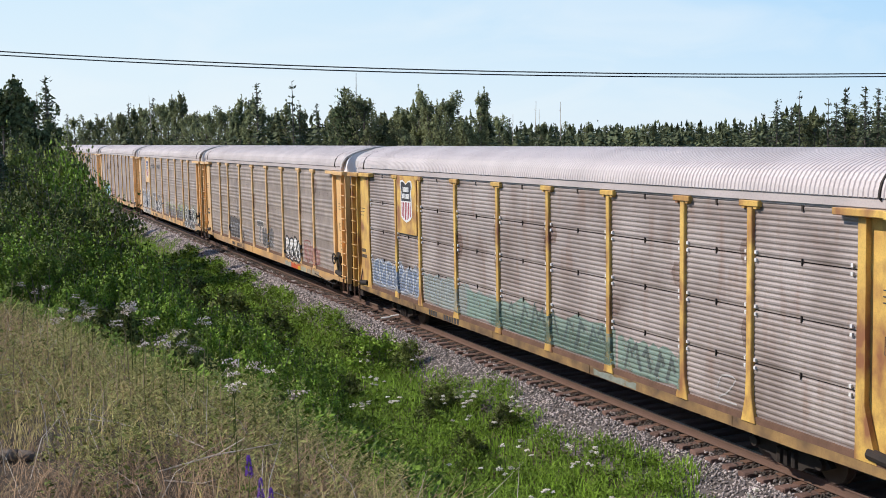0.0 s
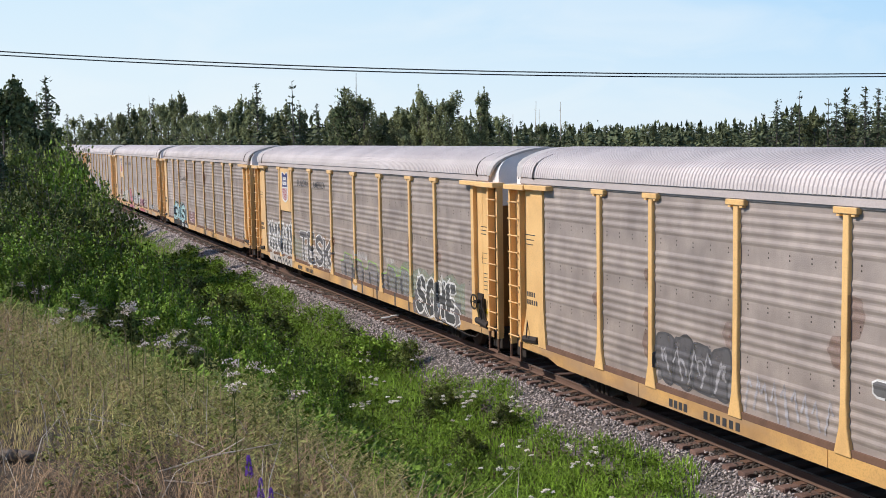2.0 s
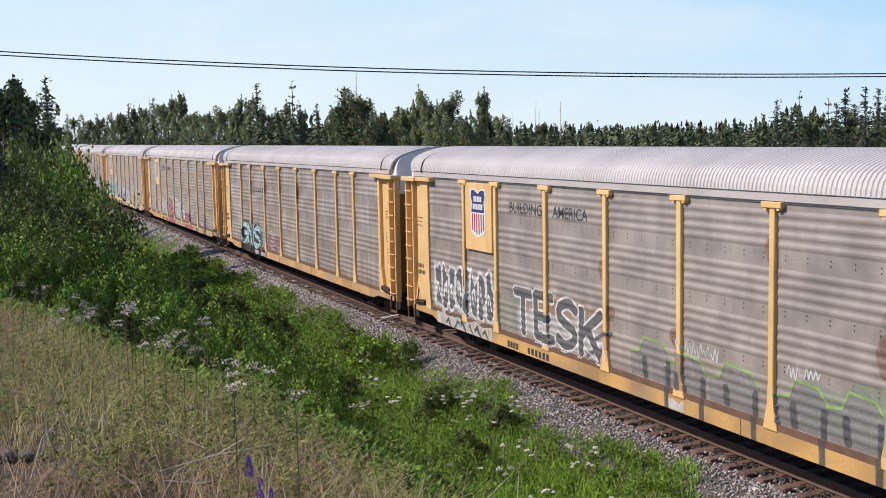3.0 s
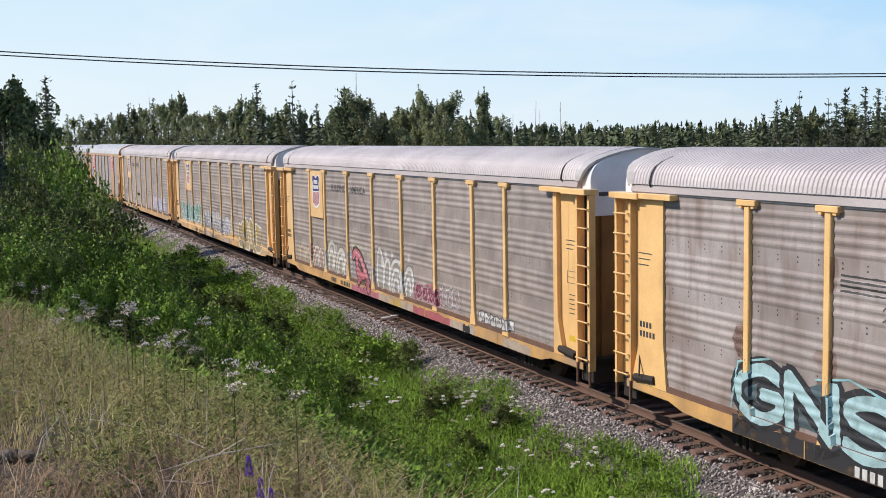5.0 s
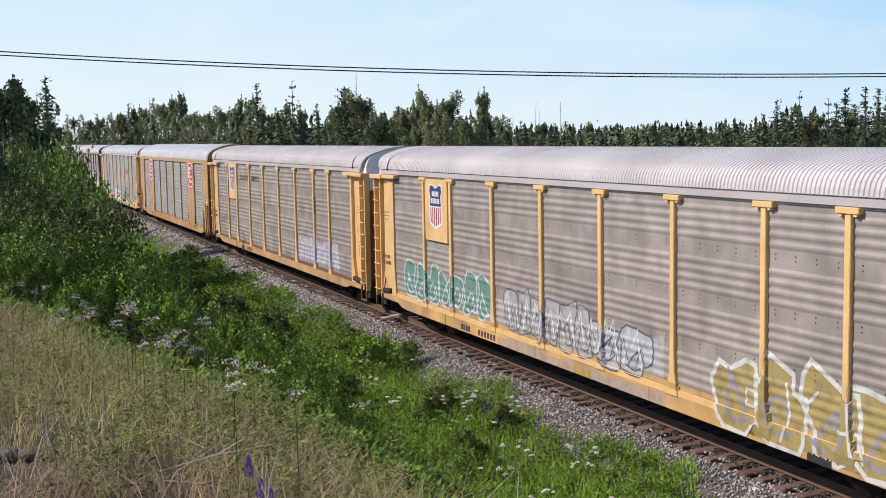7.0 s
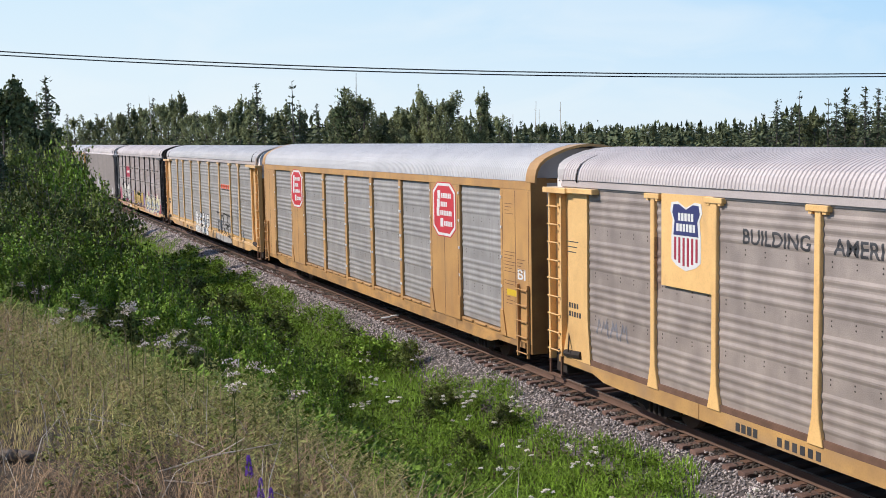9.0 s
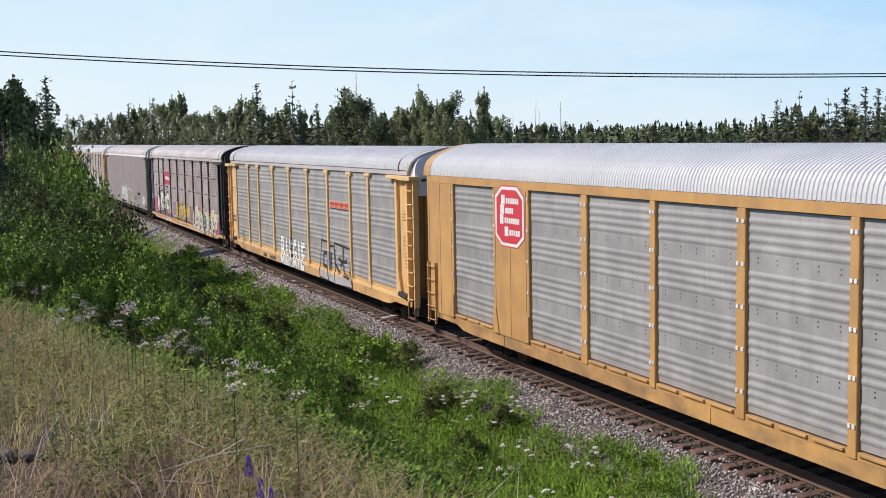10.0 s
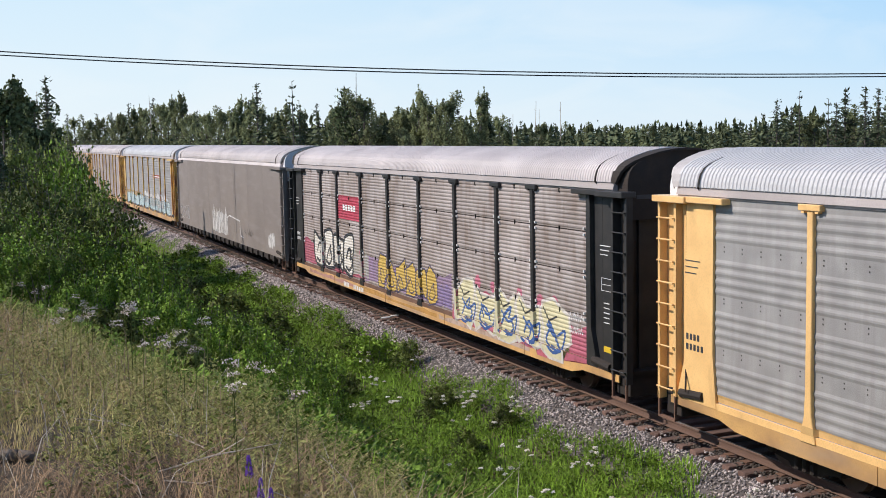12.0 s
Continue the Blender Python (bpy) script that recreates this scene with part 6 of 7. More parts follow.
def build_track():
    track = tagged(new("railway_track"), "rusty rails on weathered wooden ties in grey ballast", "railway track", kind="structure")
    sec = [(-0.035, 0.0), (-0.037, -0.035), (-0.010, -0.05), (-0.009, -0.135), (-0.07, -0.155), (-0.07, -0.165),
           (0.07, -0.165), (0.07, -0.155), (0.009, -0.135), (0.010, -0.05), (0.037, -0.035), (0.035, 0.0)]
    for s in (-0.755, 0.755):
        bm = bmesh.new()
        sweep_x(bm, [(y + s, z) for y, z in sec], -420, 60)
        bm.normal_update()
        for f in bm.faces:
            if f.normal.z > 0.9 and f.calc_center_median().z > -0.01:
                f.material_index = 1
        part("rail", finish(bm, "rail", [m_rail, m_railtop]), m_rail, track, at=pose(0, TRACK_Y, 0))
    ties = []
    for v in range(4):
        rng = random.Random(v)
        bm = bmesh.new()
        add_box(bm, -0.115, 0.115, -1.30 - rng.uniform(0, 0.08), 1.32, -0.17, 0.0)
        bmesh.ops.bevel(bm, geom=bm.edges[:], offset=0.018, segments=1, affect="EDGES")
        for c in bm.verts:
            c.co += Vector((rng.uniform(-0.012, 0.012), rng.uniform(-0.03, 0.03), rng.uniform(-0.01, 0.006)))
        ties.append(finish(bm, "tie", m_tie))
    plate = box_mesh("tie_plate", m_rust, -0.09, 0.09, -0.18, 0.18, 0.0, 0.012)
    rng = random.Random(5)
    for i in range(255):
        x = 2.0 - i * 0.52
        t = part("tie", ties[rng.randrange(4)], m_tie, track, at=pose(x + rng.uniform(-0.03, 0.03), TRACK_Y + rng.uniform(-0.05, 0.05), -0.203, 0, 0, rng.uniform(-1.5, 1.5)))
        if i < 140:
            part("tie_plate", plate, m_rust, t, at=pose(0, -0.755, 0.004))
    # crushed stone on the shoulder and between the ties
    g = np.random.default_rng(3)
    n = 54000
    x = -11 - 92 * g.random(n) ** 1.5
    y = 11.4 + 2.7 * g.random(n)
    keep = (y > 11.85 + 0.3 * np.sin(x * 0.9) + 0.25 * g.standard_normal(n))
    x, y = x[keep], y[keep]
    n = len(x)
    r = g.uniform(0.02, 0.042, n) * (1 + np.clip((-x - 30) / 60, 0, 0.8))
    z = heights(x, y) + r * 0.35 + 0.06 * (y > 13.2)
    near_tie = np.abs((x - 2.0) / 0.52 - np.round((x - 2.0) / 0.52)) * 0.52 < 0.11
    keep = ~(near_tie & (y > 13.2) & (g.random(len(y)) < 0.55))
    x, y, z, r = x[keep], y[keep], z[keep], r[keep]
    n = len(x)
    base = np.array([(1, 0, 0), (0, 1, 0), (-1, 0, 0), (0, -1, 0), (0, 0, 1), (0, 0, -1)], float)
    v = base[None] * g.uniform(0.6, 1.35, (n, 6, 1)) + g.normal(0, 0.18, (n, 6, 3))
    a = g.uniform(0, 6.28, n)
    c, s = np.cos(a)[:, None], np.sin(a)[:, None]
    v = np.stack((v[..., 0] * c - v[..., 1] * s, v[..., 0] * s + v[..., 1] * c, v[..., 2] * 0.8), -1) * r[:, None, None] + np.stack((x, y, z), -1)[:, None, :]
    tri = np.array([(0, 1, 4), (1, 2, 4), (2, 3, 4), (3, 0, 4), (1, 0, 5), (2, 1, 5), (3, 2, 5), (0, 3, 5)])
    f = (tri[None] + (np.arange(n) * 6)[:, None, None]).reshape(-1, 3)
    # From just outside the near rail inwards, stones carry the train's shadow as colour.
    tagged(new("ballast", mesh_from_arrays("ballast", v.reshape(-1, 3), f, [m_stone, m_oily_shade], np.repeat((y > 13.25 + 0.1 * np.sin(x * 3)).astype(int), 8))), "grey crushed stone ballast along the rails", "ballast", kind="stuff")


build_track()


def build_cables():
    flat = Vector((-math.sin(YAW), math.cos(YAW), 0))
    right = Vector((math.cos(YAW), math.sin(YAW), 0))
    for dz, bend in ((0.0, 0.0), (-0.17, 0.0008)):
        cu = bpy.data.curves.new("cable", "CURVE")
        cu.dimensions, cu.bevel_depth, cu.bevel_resolution = "3D", 0.034, 1
        sp = cu.splines.new("POLY")
        sp.points.add(60)
        for i in range(61):
            s = -70 + i * 2.8
            p = EYE + flat * 60 + right * s
            sp.points[i].co = (p.x, p.y, 8.885 + 0.000745 * (s - 28.8) ** 2 + dz + bend * s, 1)
        cu.materials.append(m_cable)
        tagged(new("overhead_cable", cu), "thin black overhead cable sagging across the sky", "cable", group="overhead cables")


build_cables()
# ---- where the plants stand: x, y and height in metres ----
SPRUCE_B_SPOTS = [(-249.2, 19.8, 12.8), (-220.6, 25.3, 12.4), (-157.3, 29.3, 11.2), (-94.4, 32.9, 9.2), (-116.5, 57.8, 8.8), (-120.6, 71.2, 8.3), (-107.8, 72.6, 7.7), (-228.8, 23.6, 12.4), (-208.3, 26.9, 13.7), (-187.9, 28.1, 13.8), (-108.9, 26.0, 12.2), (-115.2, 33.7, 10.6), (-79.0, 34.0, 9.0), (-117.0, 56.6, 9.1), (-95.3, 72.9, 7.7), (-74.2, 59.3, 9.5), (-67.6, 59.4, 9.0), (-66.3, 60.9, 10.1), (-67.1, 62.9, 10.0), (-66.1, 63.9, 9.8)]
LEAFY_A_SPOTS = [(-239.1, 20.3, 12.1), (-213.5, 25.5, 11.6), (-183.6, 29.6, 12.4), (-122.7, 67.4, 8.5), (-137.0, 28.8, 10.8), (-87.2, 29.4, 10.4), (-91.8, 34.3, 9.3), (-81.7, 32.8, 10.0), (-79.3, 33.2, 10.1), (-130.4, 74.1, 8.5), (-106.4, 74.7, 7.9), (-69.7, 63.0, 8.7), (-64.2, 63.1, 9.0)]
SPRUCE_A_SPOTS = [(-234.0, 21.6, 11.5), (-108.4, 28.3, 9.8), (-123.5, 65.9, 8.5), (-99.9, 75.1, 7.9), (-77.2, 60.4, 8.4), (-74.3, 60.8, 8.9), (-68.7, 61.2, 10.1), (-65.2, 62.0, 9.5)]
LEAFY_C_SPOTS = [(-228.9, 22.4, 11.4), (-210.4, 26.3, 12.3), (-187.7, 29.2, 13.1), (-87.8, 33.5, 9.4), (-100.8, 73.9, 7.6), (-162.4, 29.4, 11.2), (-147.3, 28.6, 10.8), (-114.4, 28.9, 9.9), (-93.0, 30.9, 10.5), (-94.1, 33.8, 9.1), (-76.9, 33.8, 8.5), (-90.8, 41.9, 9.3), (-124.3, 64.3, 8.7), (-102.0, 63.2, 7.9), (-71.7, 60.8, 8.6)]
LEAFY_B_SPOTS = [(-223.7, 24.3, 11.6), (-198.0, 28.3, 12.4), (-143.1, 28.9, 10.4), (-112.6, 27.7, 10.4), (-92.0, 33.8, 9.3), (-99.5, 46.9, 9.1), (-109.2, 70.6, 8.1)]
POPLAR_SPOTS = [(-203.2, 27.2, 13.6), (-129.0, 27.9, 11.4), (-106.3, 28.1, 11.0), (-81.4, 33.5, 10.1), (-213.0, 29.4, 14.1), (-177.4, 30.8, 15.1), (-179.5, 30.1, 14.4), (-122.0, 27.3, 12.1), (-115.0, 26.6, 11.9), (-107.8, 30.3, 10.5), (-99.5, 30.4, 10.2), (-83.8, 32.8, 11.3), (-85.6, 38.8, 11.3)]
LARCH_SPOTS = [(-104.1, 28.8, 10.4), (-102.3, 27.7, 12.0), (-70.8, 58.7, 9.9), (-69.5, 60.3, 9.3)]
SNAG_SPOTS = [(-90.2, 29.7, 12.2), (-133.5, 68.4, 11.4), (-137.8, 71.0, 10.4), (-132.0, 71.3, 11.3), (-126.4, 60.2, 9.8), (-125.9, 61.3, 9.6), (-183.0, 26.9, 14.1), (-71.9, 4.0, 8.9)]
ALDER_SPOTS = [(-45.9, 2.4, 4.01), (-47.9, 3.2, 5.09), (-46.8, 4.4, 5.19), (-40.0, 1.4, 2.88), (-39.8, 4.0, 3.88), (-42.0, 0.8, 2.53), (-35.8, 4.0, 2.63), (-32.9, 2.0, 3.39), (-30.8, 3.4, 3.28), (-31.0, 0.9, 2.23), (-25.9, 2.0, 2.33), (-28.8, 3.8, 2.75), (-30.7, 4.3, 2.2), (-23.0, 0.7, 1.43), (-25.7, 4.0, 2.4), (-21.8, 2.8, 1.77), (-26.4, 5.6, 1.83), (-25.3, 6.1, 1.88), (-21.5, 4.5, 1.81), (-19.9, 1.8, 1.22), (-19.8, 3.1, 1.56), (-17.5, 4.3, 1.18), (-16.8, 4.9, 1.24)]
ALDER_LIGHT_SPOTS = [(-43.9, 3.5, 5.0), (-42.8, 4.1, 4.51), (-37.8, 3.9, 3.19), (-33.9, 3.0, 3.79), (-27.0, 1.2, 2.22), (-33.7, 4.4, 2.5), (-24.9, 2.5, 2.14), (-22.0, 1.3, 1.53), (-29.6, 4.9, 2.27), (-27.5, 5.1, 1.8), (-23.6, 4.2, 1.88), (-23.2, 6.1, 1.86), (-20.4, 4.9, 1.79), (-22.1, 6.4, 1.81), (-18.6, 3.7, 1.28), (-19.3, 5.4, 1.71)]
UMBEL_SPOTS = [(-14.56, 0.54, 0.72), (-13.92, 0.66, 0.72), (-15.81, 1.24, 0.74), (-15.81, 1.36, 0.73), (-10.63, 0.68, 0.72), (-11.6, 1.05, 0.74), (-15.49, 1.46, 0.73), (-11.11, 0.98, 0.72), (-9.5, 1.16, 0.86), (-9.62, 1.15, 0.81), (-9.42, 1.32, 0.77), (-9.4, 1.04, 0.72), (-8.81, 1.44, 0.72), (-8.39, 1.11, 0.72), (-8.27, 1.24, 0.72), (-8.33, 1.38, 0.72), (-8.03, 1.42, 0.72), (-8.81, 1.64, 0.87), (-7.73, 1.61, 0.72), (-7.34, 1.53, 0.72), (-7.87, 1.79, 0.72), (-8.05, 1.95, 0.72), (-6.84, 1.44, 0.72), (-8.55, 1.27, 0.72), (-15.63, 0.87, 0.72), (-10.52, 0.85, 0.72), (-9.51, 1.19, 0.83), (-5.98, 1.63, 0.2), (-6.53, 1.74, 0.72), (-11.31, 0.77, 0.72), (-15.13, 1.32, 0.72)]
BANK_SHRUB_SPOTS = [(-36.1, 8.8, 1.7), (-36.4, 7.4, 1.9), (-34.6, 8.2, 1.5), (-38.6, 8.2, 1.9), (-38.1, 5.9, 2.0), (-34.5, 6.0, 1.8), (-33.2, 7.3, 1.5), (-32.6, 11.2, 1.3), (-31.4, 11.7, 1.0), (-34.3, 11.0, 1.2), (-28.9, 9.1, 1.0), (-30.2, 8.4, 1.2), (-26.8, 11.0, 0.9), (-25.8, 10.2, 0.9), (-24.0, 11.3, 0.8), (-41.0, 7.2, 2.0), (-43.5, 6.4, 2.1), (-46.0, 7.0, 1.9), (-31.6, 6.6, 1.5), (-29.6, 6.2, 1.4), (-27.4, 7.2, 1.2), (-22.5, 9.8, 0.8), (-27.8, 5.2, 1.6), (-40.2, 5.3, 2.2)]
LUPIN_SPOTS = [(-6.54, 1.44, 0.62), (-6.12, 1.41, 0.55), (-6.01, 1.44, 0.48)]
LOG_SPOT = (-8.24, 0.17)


# ---- plants ----
def leaf_quads(c, size, g, flat=0.0, long=1.7, along=None, face=None, soft=1.3):
    """Pointed four-cornered leaves of the given sizes at many places, turned at random (flat: how level they lie; face: the way out of
    the clump, towards which they are turned and, by soft, shaded)."""
    n = len(c)
    d = along if along is not None else g.normal(0, 1, (n, 3)) * np.array((1, 1, 1 - 0.7 * flat))
    d = d / np.linalg.norm(d, axis=1, keepdims=True)
    q = g.normal(0, 1, (n, 3)) * np.array((1, 1, 1 - 0.7 * flat)) if face is None else face + 0.45 * g.normal(0, 1, (n, 3))
    w = np.cross(d, q)
    w /= np.linalg.norm(w, axis=1, keepdims=True) + 1e-9
    size = np.broadcast_to(size, n)[:, None]
    own = np.cross(d, w)
    # Leaves without a clump take shading from one fixed upward direction.
    out = face if face is not None else np.tile(np.array((0.25, -0.35, 0.9)), (n, 1))
    turn = np.where((own * out).sum(1) < 0, -1.0, 1.0)[:, None]
    own, w = own * turn, w * turn
    v = np.stack((c - d * size * long / 2, c - w * size / 2 - d * size * 0.1, c + d * size * long / 2, c + w * size / 2 - d * size * 0.1), 1)
    shade = own + soft * out / (np.linalg.norm(out, axis=1, keepdims=True) + 1e-9)
    shade /= np.linalg.norm(shade, axis=1, keepdims=True) + 1e-9
    return v.reshape(-1, 3), np.arange(n * 4).reshape(n, 4), np.repeat(shade, 4, axis=0)


def blades(x, y, h, g, width=0.012, lean=0.45, z=None):
    """Bent grass blades, each a strip of two faces that ends in a narrow tip, turned to the viewer, with normals bent
    upwards to brighten them.
    """
    n = len(x)
    z = heights(x, y) - 0.02 if z is None else z
    a = g.uniform(0, 6.283, n)
    l = h * lean * g.uniform(0.2, 1.3, n)
    b = a + g.normal(1.57, 0.5, n)
    # Every blade faces the viewer, so none is shaded as a back.
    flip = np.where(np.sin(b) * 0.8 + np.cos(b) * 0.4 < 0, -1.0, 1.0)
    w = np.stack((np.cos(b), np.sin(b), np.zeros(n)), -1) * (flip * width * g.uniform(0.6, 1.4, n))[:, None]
    p0 = np.stack((x, y, z), -1)
    d = np.stack((np.cos(a), np.sin(a), np.zeros(n)), -1)
    p1 = p0 + d * (l * 0.3)[:, None] + np.array((0, 0, 1)) * (h * 0.6)[:, None]
    p2 = p0 + d * l[:, None] + np.array((0, 0, 1)) * h[:, None]
    v = np.stack((p0 - w / 2, p0 + w / 2, p1 + w * 0.4, p1 - w * 0.4, p2 + w * 0.08, p2 - w * 0.08), 1).reshape(-1, 3)
    i = (np.arange(n) * 6)[:, None]
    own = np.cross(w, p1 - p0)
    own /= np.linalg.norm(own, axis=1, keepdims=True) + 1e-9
    # Normals bent upwards spread a soft, even light over the blades.
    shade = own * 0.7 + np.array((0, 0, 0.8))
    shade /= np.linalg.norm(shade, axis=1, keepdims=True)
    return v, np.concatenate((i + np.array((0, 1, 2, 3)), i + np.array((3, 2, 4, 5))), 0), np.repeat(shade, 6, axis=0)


def grass_object(name, mat, x, y, h, g, label, width=0.012, lean=0.45):
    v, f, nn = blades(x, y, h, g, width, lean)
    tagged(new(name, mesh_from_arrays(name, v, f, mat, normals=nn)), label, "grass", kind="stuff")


def edge_of(x):
    return np.clip(1.6 + 0.18 * (x + 9.75), -3.0, 3.1)


def patch(x, y, s, seed):
    """Irregular patchiness between 0 and 1."""
    return np.array([0.5 + 0.42 * noise.noise(Vector((a * s * 0.27, b * s * 0.27, seed * 7.3))) + 0.2 * noise.noise(Vector((a * s * 0.7, b * s * 0.7, seed * 3.1))) for a, b in zip(x, y)])


def build_grass():
    g = np.random.default_rng(11)
    # dry hill: tufts of straw-coloured and yellow-green grass
    def scatter(n, tuft, lo, hi, x_far, power=1.7):
        cx = -3.0 - x_far * g.random(n) ** power
        cy = edge_of(cx) + g.uniform(lo, hi, n)
        k = g.integers(tuft // 2, tuft + 1, n)
        x = np.repeat(cx, k) + g.normal(0, 0.07, k.sum())
        y = np.repeat(cy, k) + g.normal(0, 0.07, k.sum())
        return x, y
    x, y = scatter(5200, 12, -4.6, 0.6, 16.5, 1.15)
    keep = patch(x, y, 2.4, 1.0) > 0.36
    x, y = x[keep], y[keep]
    grass_object("dry_grass", m_dry, x, y, (0.05 + 0.27 * g.random(len(x)) ** 1.6) * (0.5 + patch(x, y, 3.5, 2.0)), g, "dry straw-coloured grass on the hill", 0.006, 1.5)
    x, y = scatter(4300, 12, -4.4, 1.0, 16.5, 1.15)
    keep = patch(x, y, 2.2, 4.0) > 0.46
    x, y = x[keep], y[keep]
    grass_object("yellowing_grass", m_olive, x, y, (0.06 + 0.32 * g.random(len(x)) ** 1.8) * (0.5 + patch(x, y, 3.0, 6.0)), g, "yellow-green grass on the hill", 0.007, 1.0)
    # the same dry grass goes on round the viewer
    n = 9000
    x, y = g.uniform(-4.0, 9.0, n), g.uniform(-7.0, 4.0, n)
    keep = patch(x, y, 1.7, 1.0) > 0.42
    x, y = x[keep], y[keep]
    grass_object("dry_grass", m_dry, x, y, g.uniform(0.05, 0.3, len(x)), g, "dry straw-coloured grass on the hill", 0.008, 1.2)
    n = 9000
    x, y = g.uniform(-8.5, 9.0, n), g.uniform(3.6, 12.2, n)
    grass_object("green_grass", m_grass, x, y, g.uniform(0.15, 0.45, n), g, "lush green grass on the bank", 0.02, 0.5)
    # upright leafy weeds, thickest towards the brow
    n = 8800
    cx = -3.5 - 16.5 * g.random(n) ** 1.1
    back = 4.6 * g.random(n) ** 1.35
    cy = edge_of(cx) + 0.9 - back
    lush = 0.55 * patch(cx, cy, 2.9, 7.0) + 0.75 * patch(cx, cy, 0.9, 3.0) + 0.25 * patch(cx, cy, 6.5, 1.0) - 0.06 * back + 0.025 * (cx + 9)
    keep0 = lush > 0.63
    cx, cy, lush = cx[keep0], cy[keep0], lush[keep0]
    n, k = len(cx), 44
    hh = (0.08 + 0.34 * g.random(n) ** 2) * (0.4 + lush) + 0.28 * (back[keep0] < 0.9) * g.random(n) ** 2
    u = g.random((n, k)) ** 0.75
    a = g.uniform(0, 6.28, (n, k))
    r = 0.06 * (1.1 - u) + 0.012
    c = np.stack((cx[:, None] + np.cos(a) * r, cy[:, None] + np.sin(a) * r, (heights(cx, cy) + 0.02)[:, None] + u * hh[:, None]), -1).reshape(-1, 3)
    along = np.stack((np.cos(a), np.sin(a), 0.5 + 0 * a), -1).reshape(-1, 3)
    v, f, nn = leaf_quads(c, g.uniform(0.0045, 0.0095, len(c)), g, 0.2, 4.2, along=along, soft=0.8)
    tagged(new("hill_weeds", mesh_from_arrays("hill_weeds", v, f, m_weed, normals=nn)), "upright yellow-green leafy weeds on the hill", "weeds", kind="stuff")
    # greener broad-leaved plants here and there on the hill
    n = 520
    cx = -4.0 - 13 * g.random(n)
    cy = edge_of(cx) + 0.5 - 4.2 * g.random(n) ** 1.3
    sel = patch(cx, cy, 2.6, 9.0) > 0.5
    cx, cy = cx[sel], cy[sel]
    n, k = len(cx), 46
    u = g.random((n, k)) ** 0.7
    a = g.uniform(0, 6.28, (n, k))
    r = (0.10 * (1.2 - u) + 0.02) * g.uniform(0.6, 1.5, (n, 1))
    c = np.stack((cx[:, None] + np.cos(a) * r, cy[:, None] + np.sin(a) * r, heights(cx, cy)[:, None] + u * g.uniform(0.12, 0.4, (n, 1))), -1).reshape(-1, 3)
    along = np.stack((np.cos(a), np.sin(a), g.uniform(0.0, 0.8, a.shape)), -1).reshape(-1, 3)
    v, f, nn = leaf_quads(c, g.uniform(0.011, 0.022, len(c)), g, 0.2, 2.4, along=along, soft=0.8)
    tagged(new("hill_herbs", mesh_from_arrays("hill_herbs", v, f, m_herb, normals=nn)), "olive green broad-leaved herbs among dry grass", "weeds", kind="stuff")
    n = 520
    x = -3.5 - 15 * g.random(n) ** 0.9
    y = edge_of(x) + g.uniform(-4.0, 0.6, n)
    grass_object("dead_stems", m_deadwood, x, y, g.uniform(0.15, 0.55, n), g, "thin bleached dead stems on the hill", 0.006, 1.0)
    n = 150
    x = -6.5 - 8 * g.random(n)
    y = edge_of(x) - 2.6 * g.random(n) ** 1.2
    grass_object("brown_stalks", m_stalk, x, y, g.uniform(0.35, 0.8, n), g, "thin upright brown weed stalks on the hill", 0.007, 0.2)
    # bank and ditch: lush green grass up to the ballast
    n = 8600
    cx = -8.0 - 95 * g.random(n) ** 2.1
    rim = 12.3 + 0.3 * np.sin(cx * 0.9) + 0.15 * np.sin(cx * 2.3)
    cy = edge_of(cx) + 1.0 + (rim - edge_of(cx) - 1.0) * g.random(n) ** 0.6
    k = g.integers(9, 18, n)
    x = np.repeat(cx, k) + g.normal(0, 0.11, k.sum())
    y = np.repeat(cy, k) + g.normal(0, 0.11, k.sum())
    hh = g.uniform(0.15, 0.5, len(x)) * np.where(y > 11.4, 0.6, 1.0)
    grass_object("green_grass", m_grass, x, y, hh, g, "lush green grass on the bank", 0.022, 0.5)
    # broad-leaved herbs in clumps among the grass
    n = 12000
    cx = -9.5 - 60 * g.random(n) ** 1.8
    cy = edge_of(cx) + 0.5 + (12.05 + 0.3 * np.sin(cx * 0.9) - edge_of(cx) - 0.5) * g.random(n) ** 0.8
    keep = patch(cx, cy, 2.4, 2.0) + 0.25 * patch(cx, cy, 0.6, 5.0) > 0.40
    cx, cy = cx[keep], cy[keep]
    n, k = len(cx), 30
    hh = g.uniform(0.25, 0.62, n) * (0.5 + 0.7 * patch(cx, cy, 0.8, 8.0))
    u = g.random((n, k)) ** 0.7
    a = g.uniform(0, 6.28, (n, k))
    r = 0.16 * (1.15 - u) + 0.03
    c = np.stack((cx[:, None] + np.cos(a) * r, cy[:, None] + np.sin(a) * r, heights(cx, cy)[:, None] + u * hh[:, None]), -1).reshape(-1, 3)
    along = np.stack((np.cos(a), np.sin(a), g.uniform(0.1, 1.2, a.shape)), -1).reshape(-1, 3)
    face = np.stack((np.cos(a) * -0.4, np.sin(a) * -0.4, 1 + 0 * a), -1).reshape(-1, 3)
    v, f, nn = leaf_quads(c, g.uniform(0.02, 0.042, len(c)) * (1 + np.maximum(0, -c[:, 0] - 20) / 40), g, 0.2, 2.6, along=along, face=face)
    tagged(new("leafy_weeds", mesh_from_arrays("leafy_weeds", v, f, m_leaf_light, normals=nn)), "broad-leaved green herbs on the bank", "weeds", kind="stuff")


build_grass()


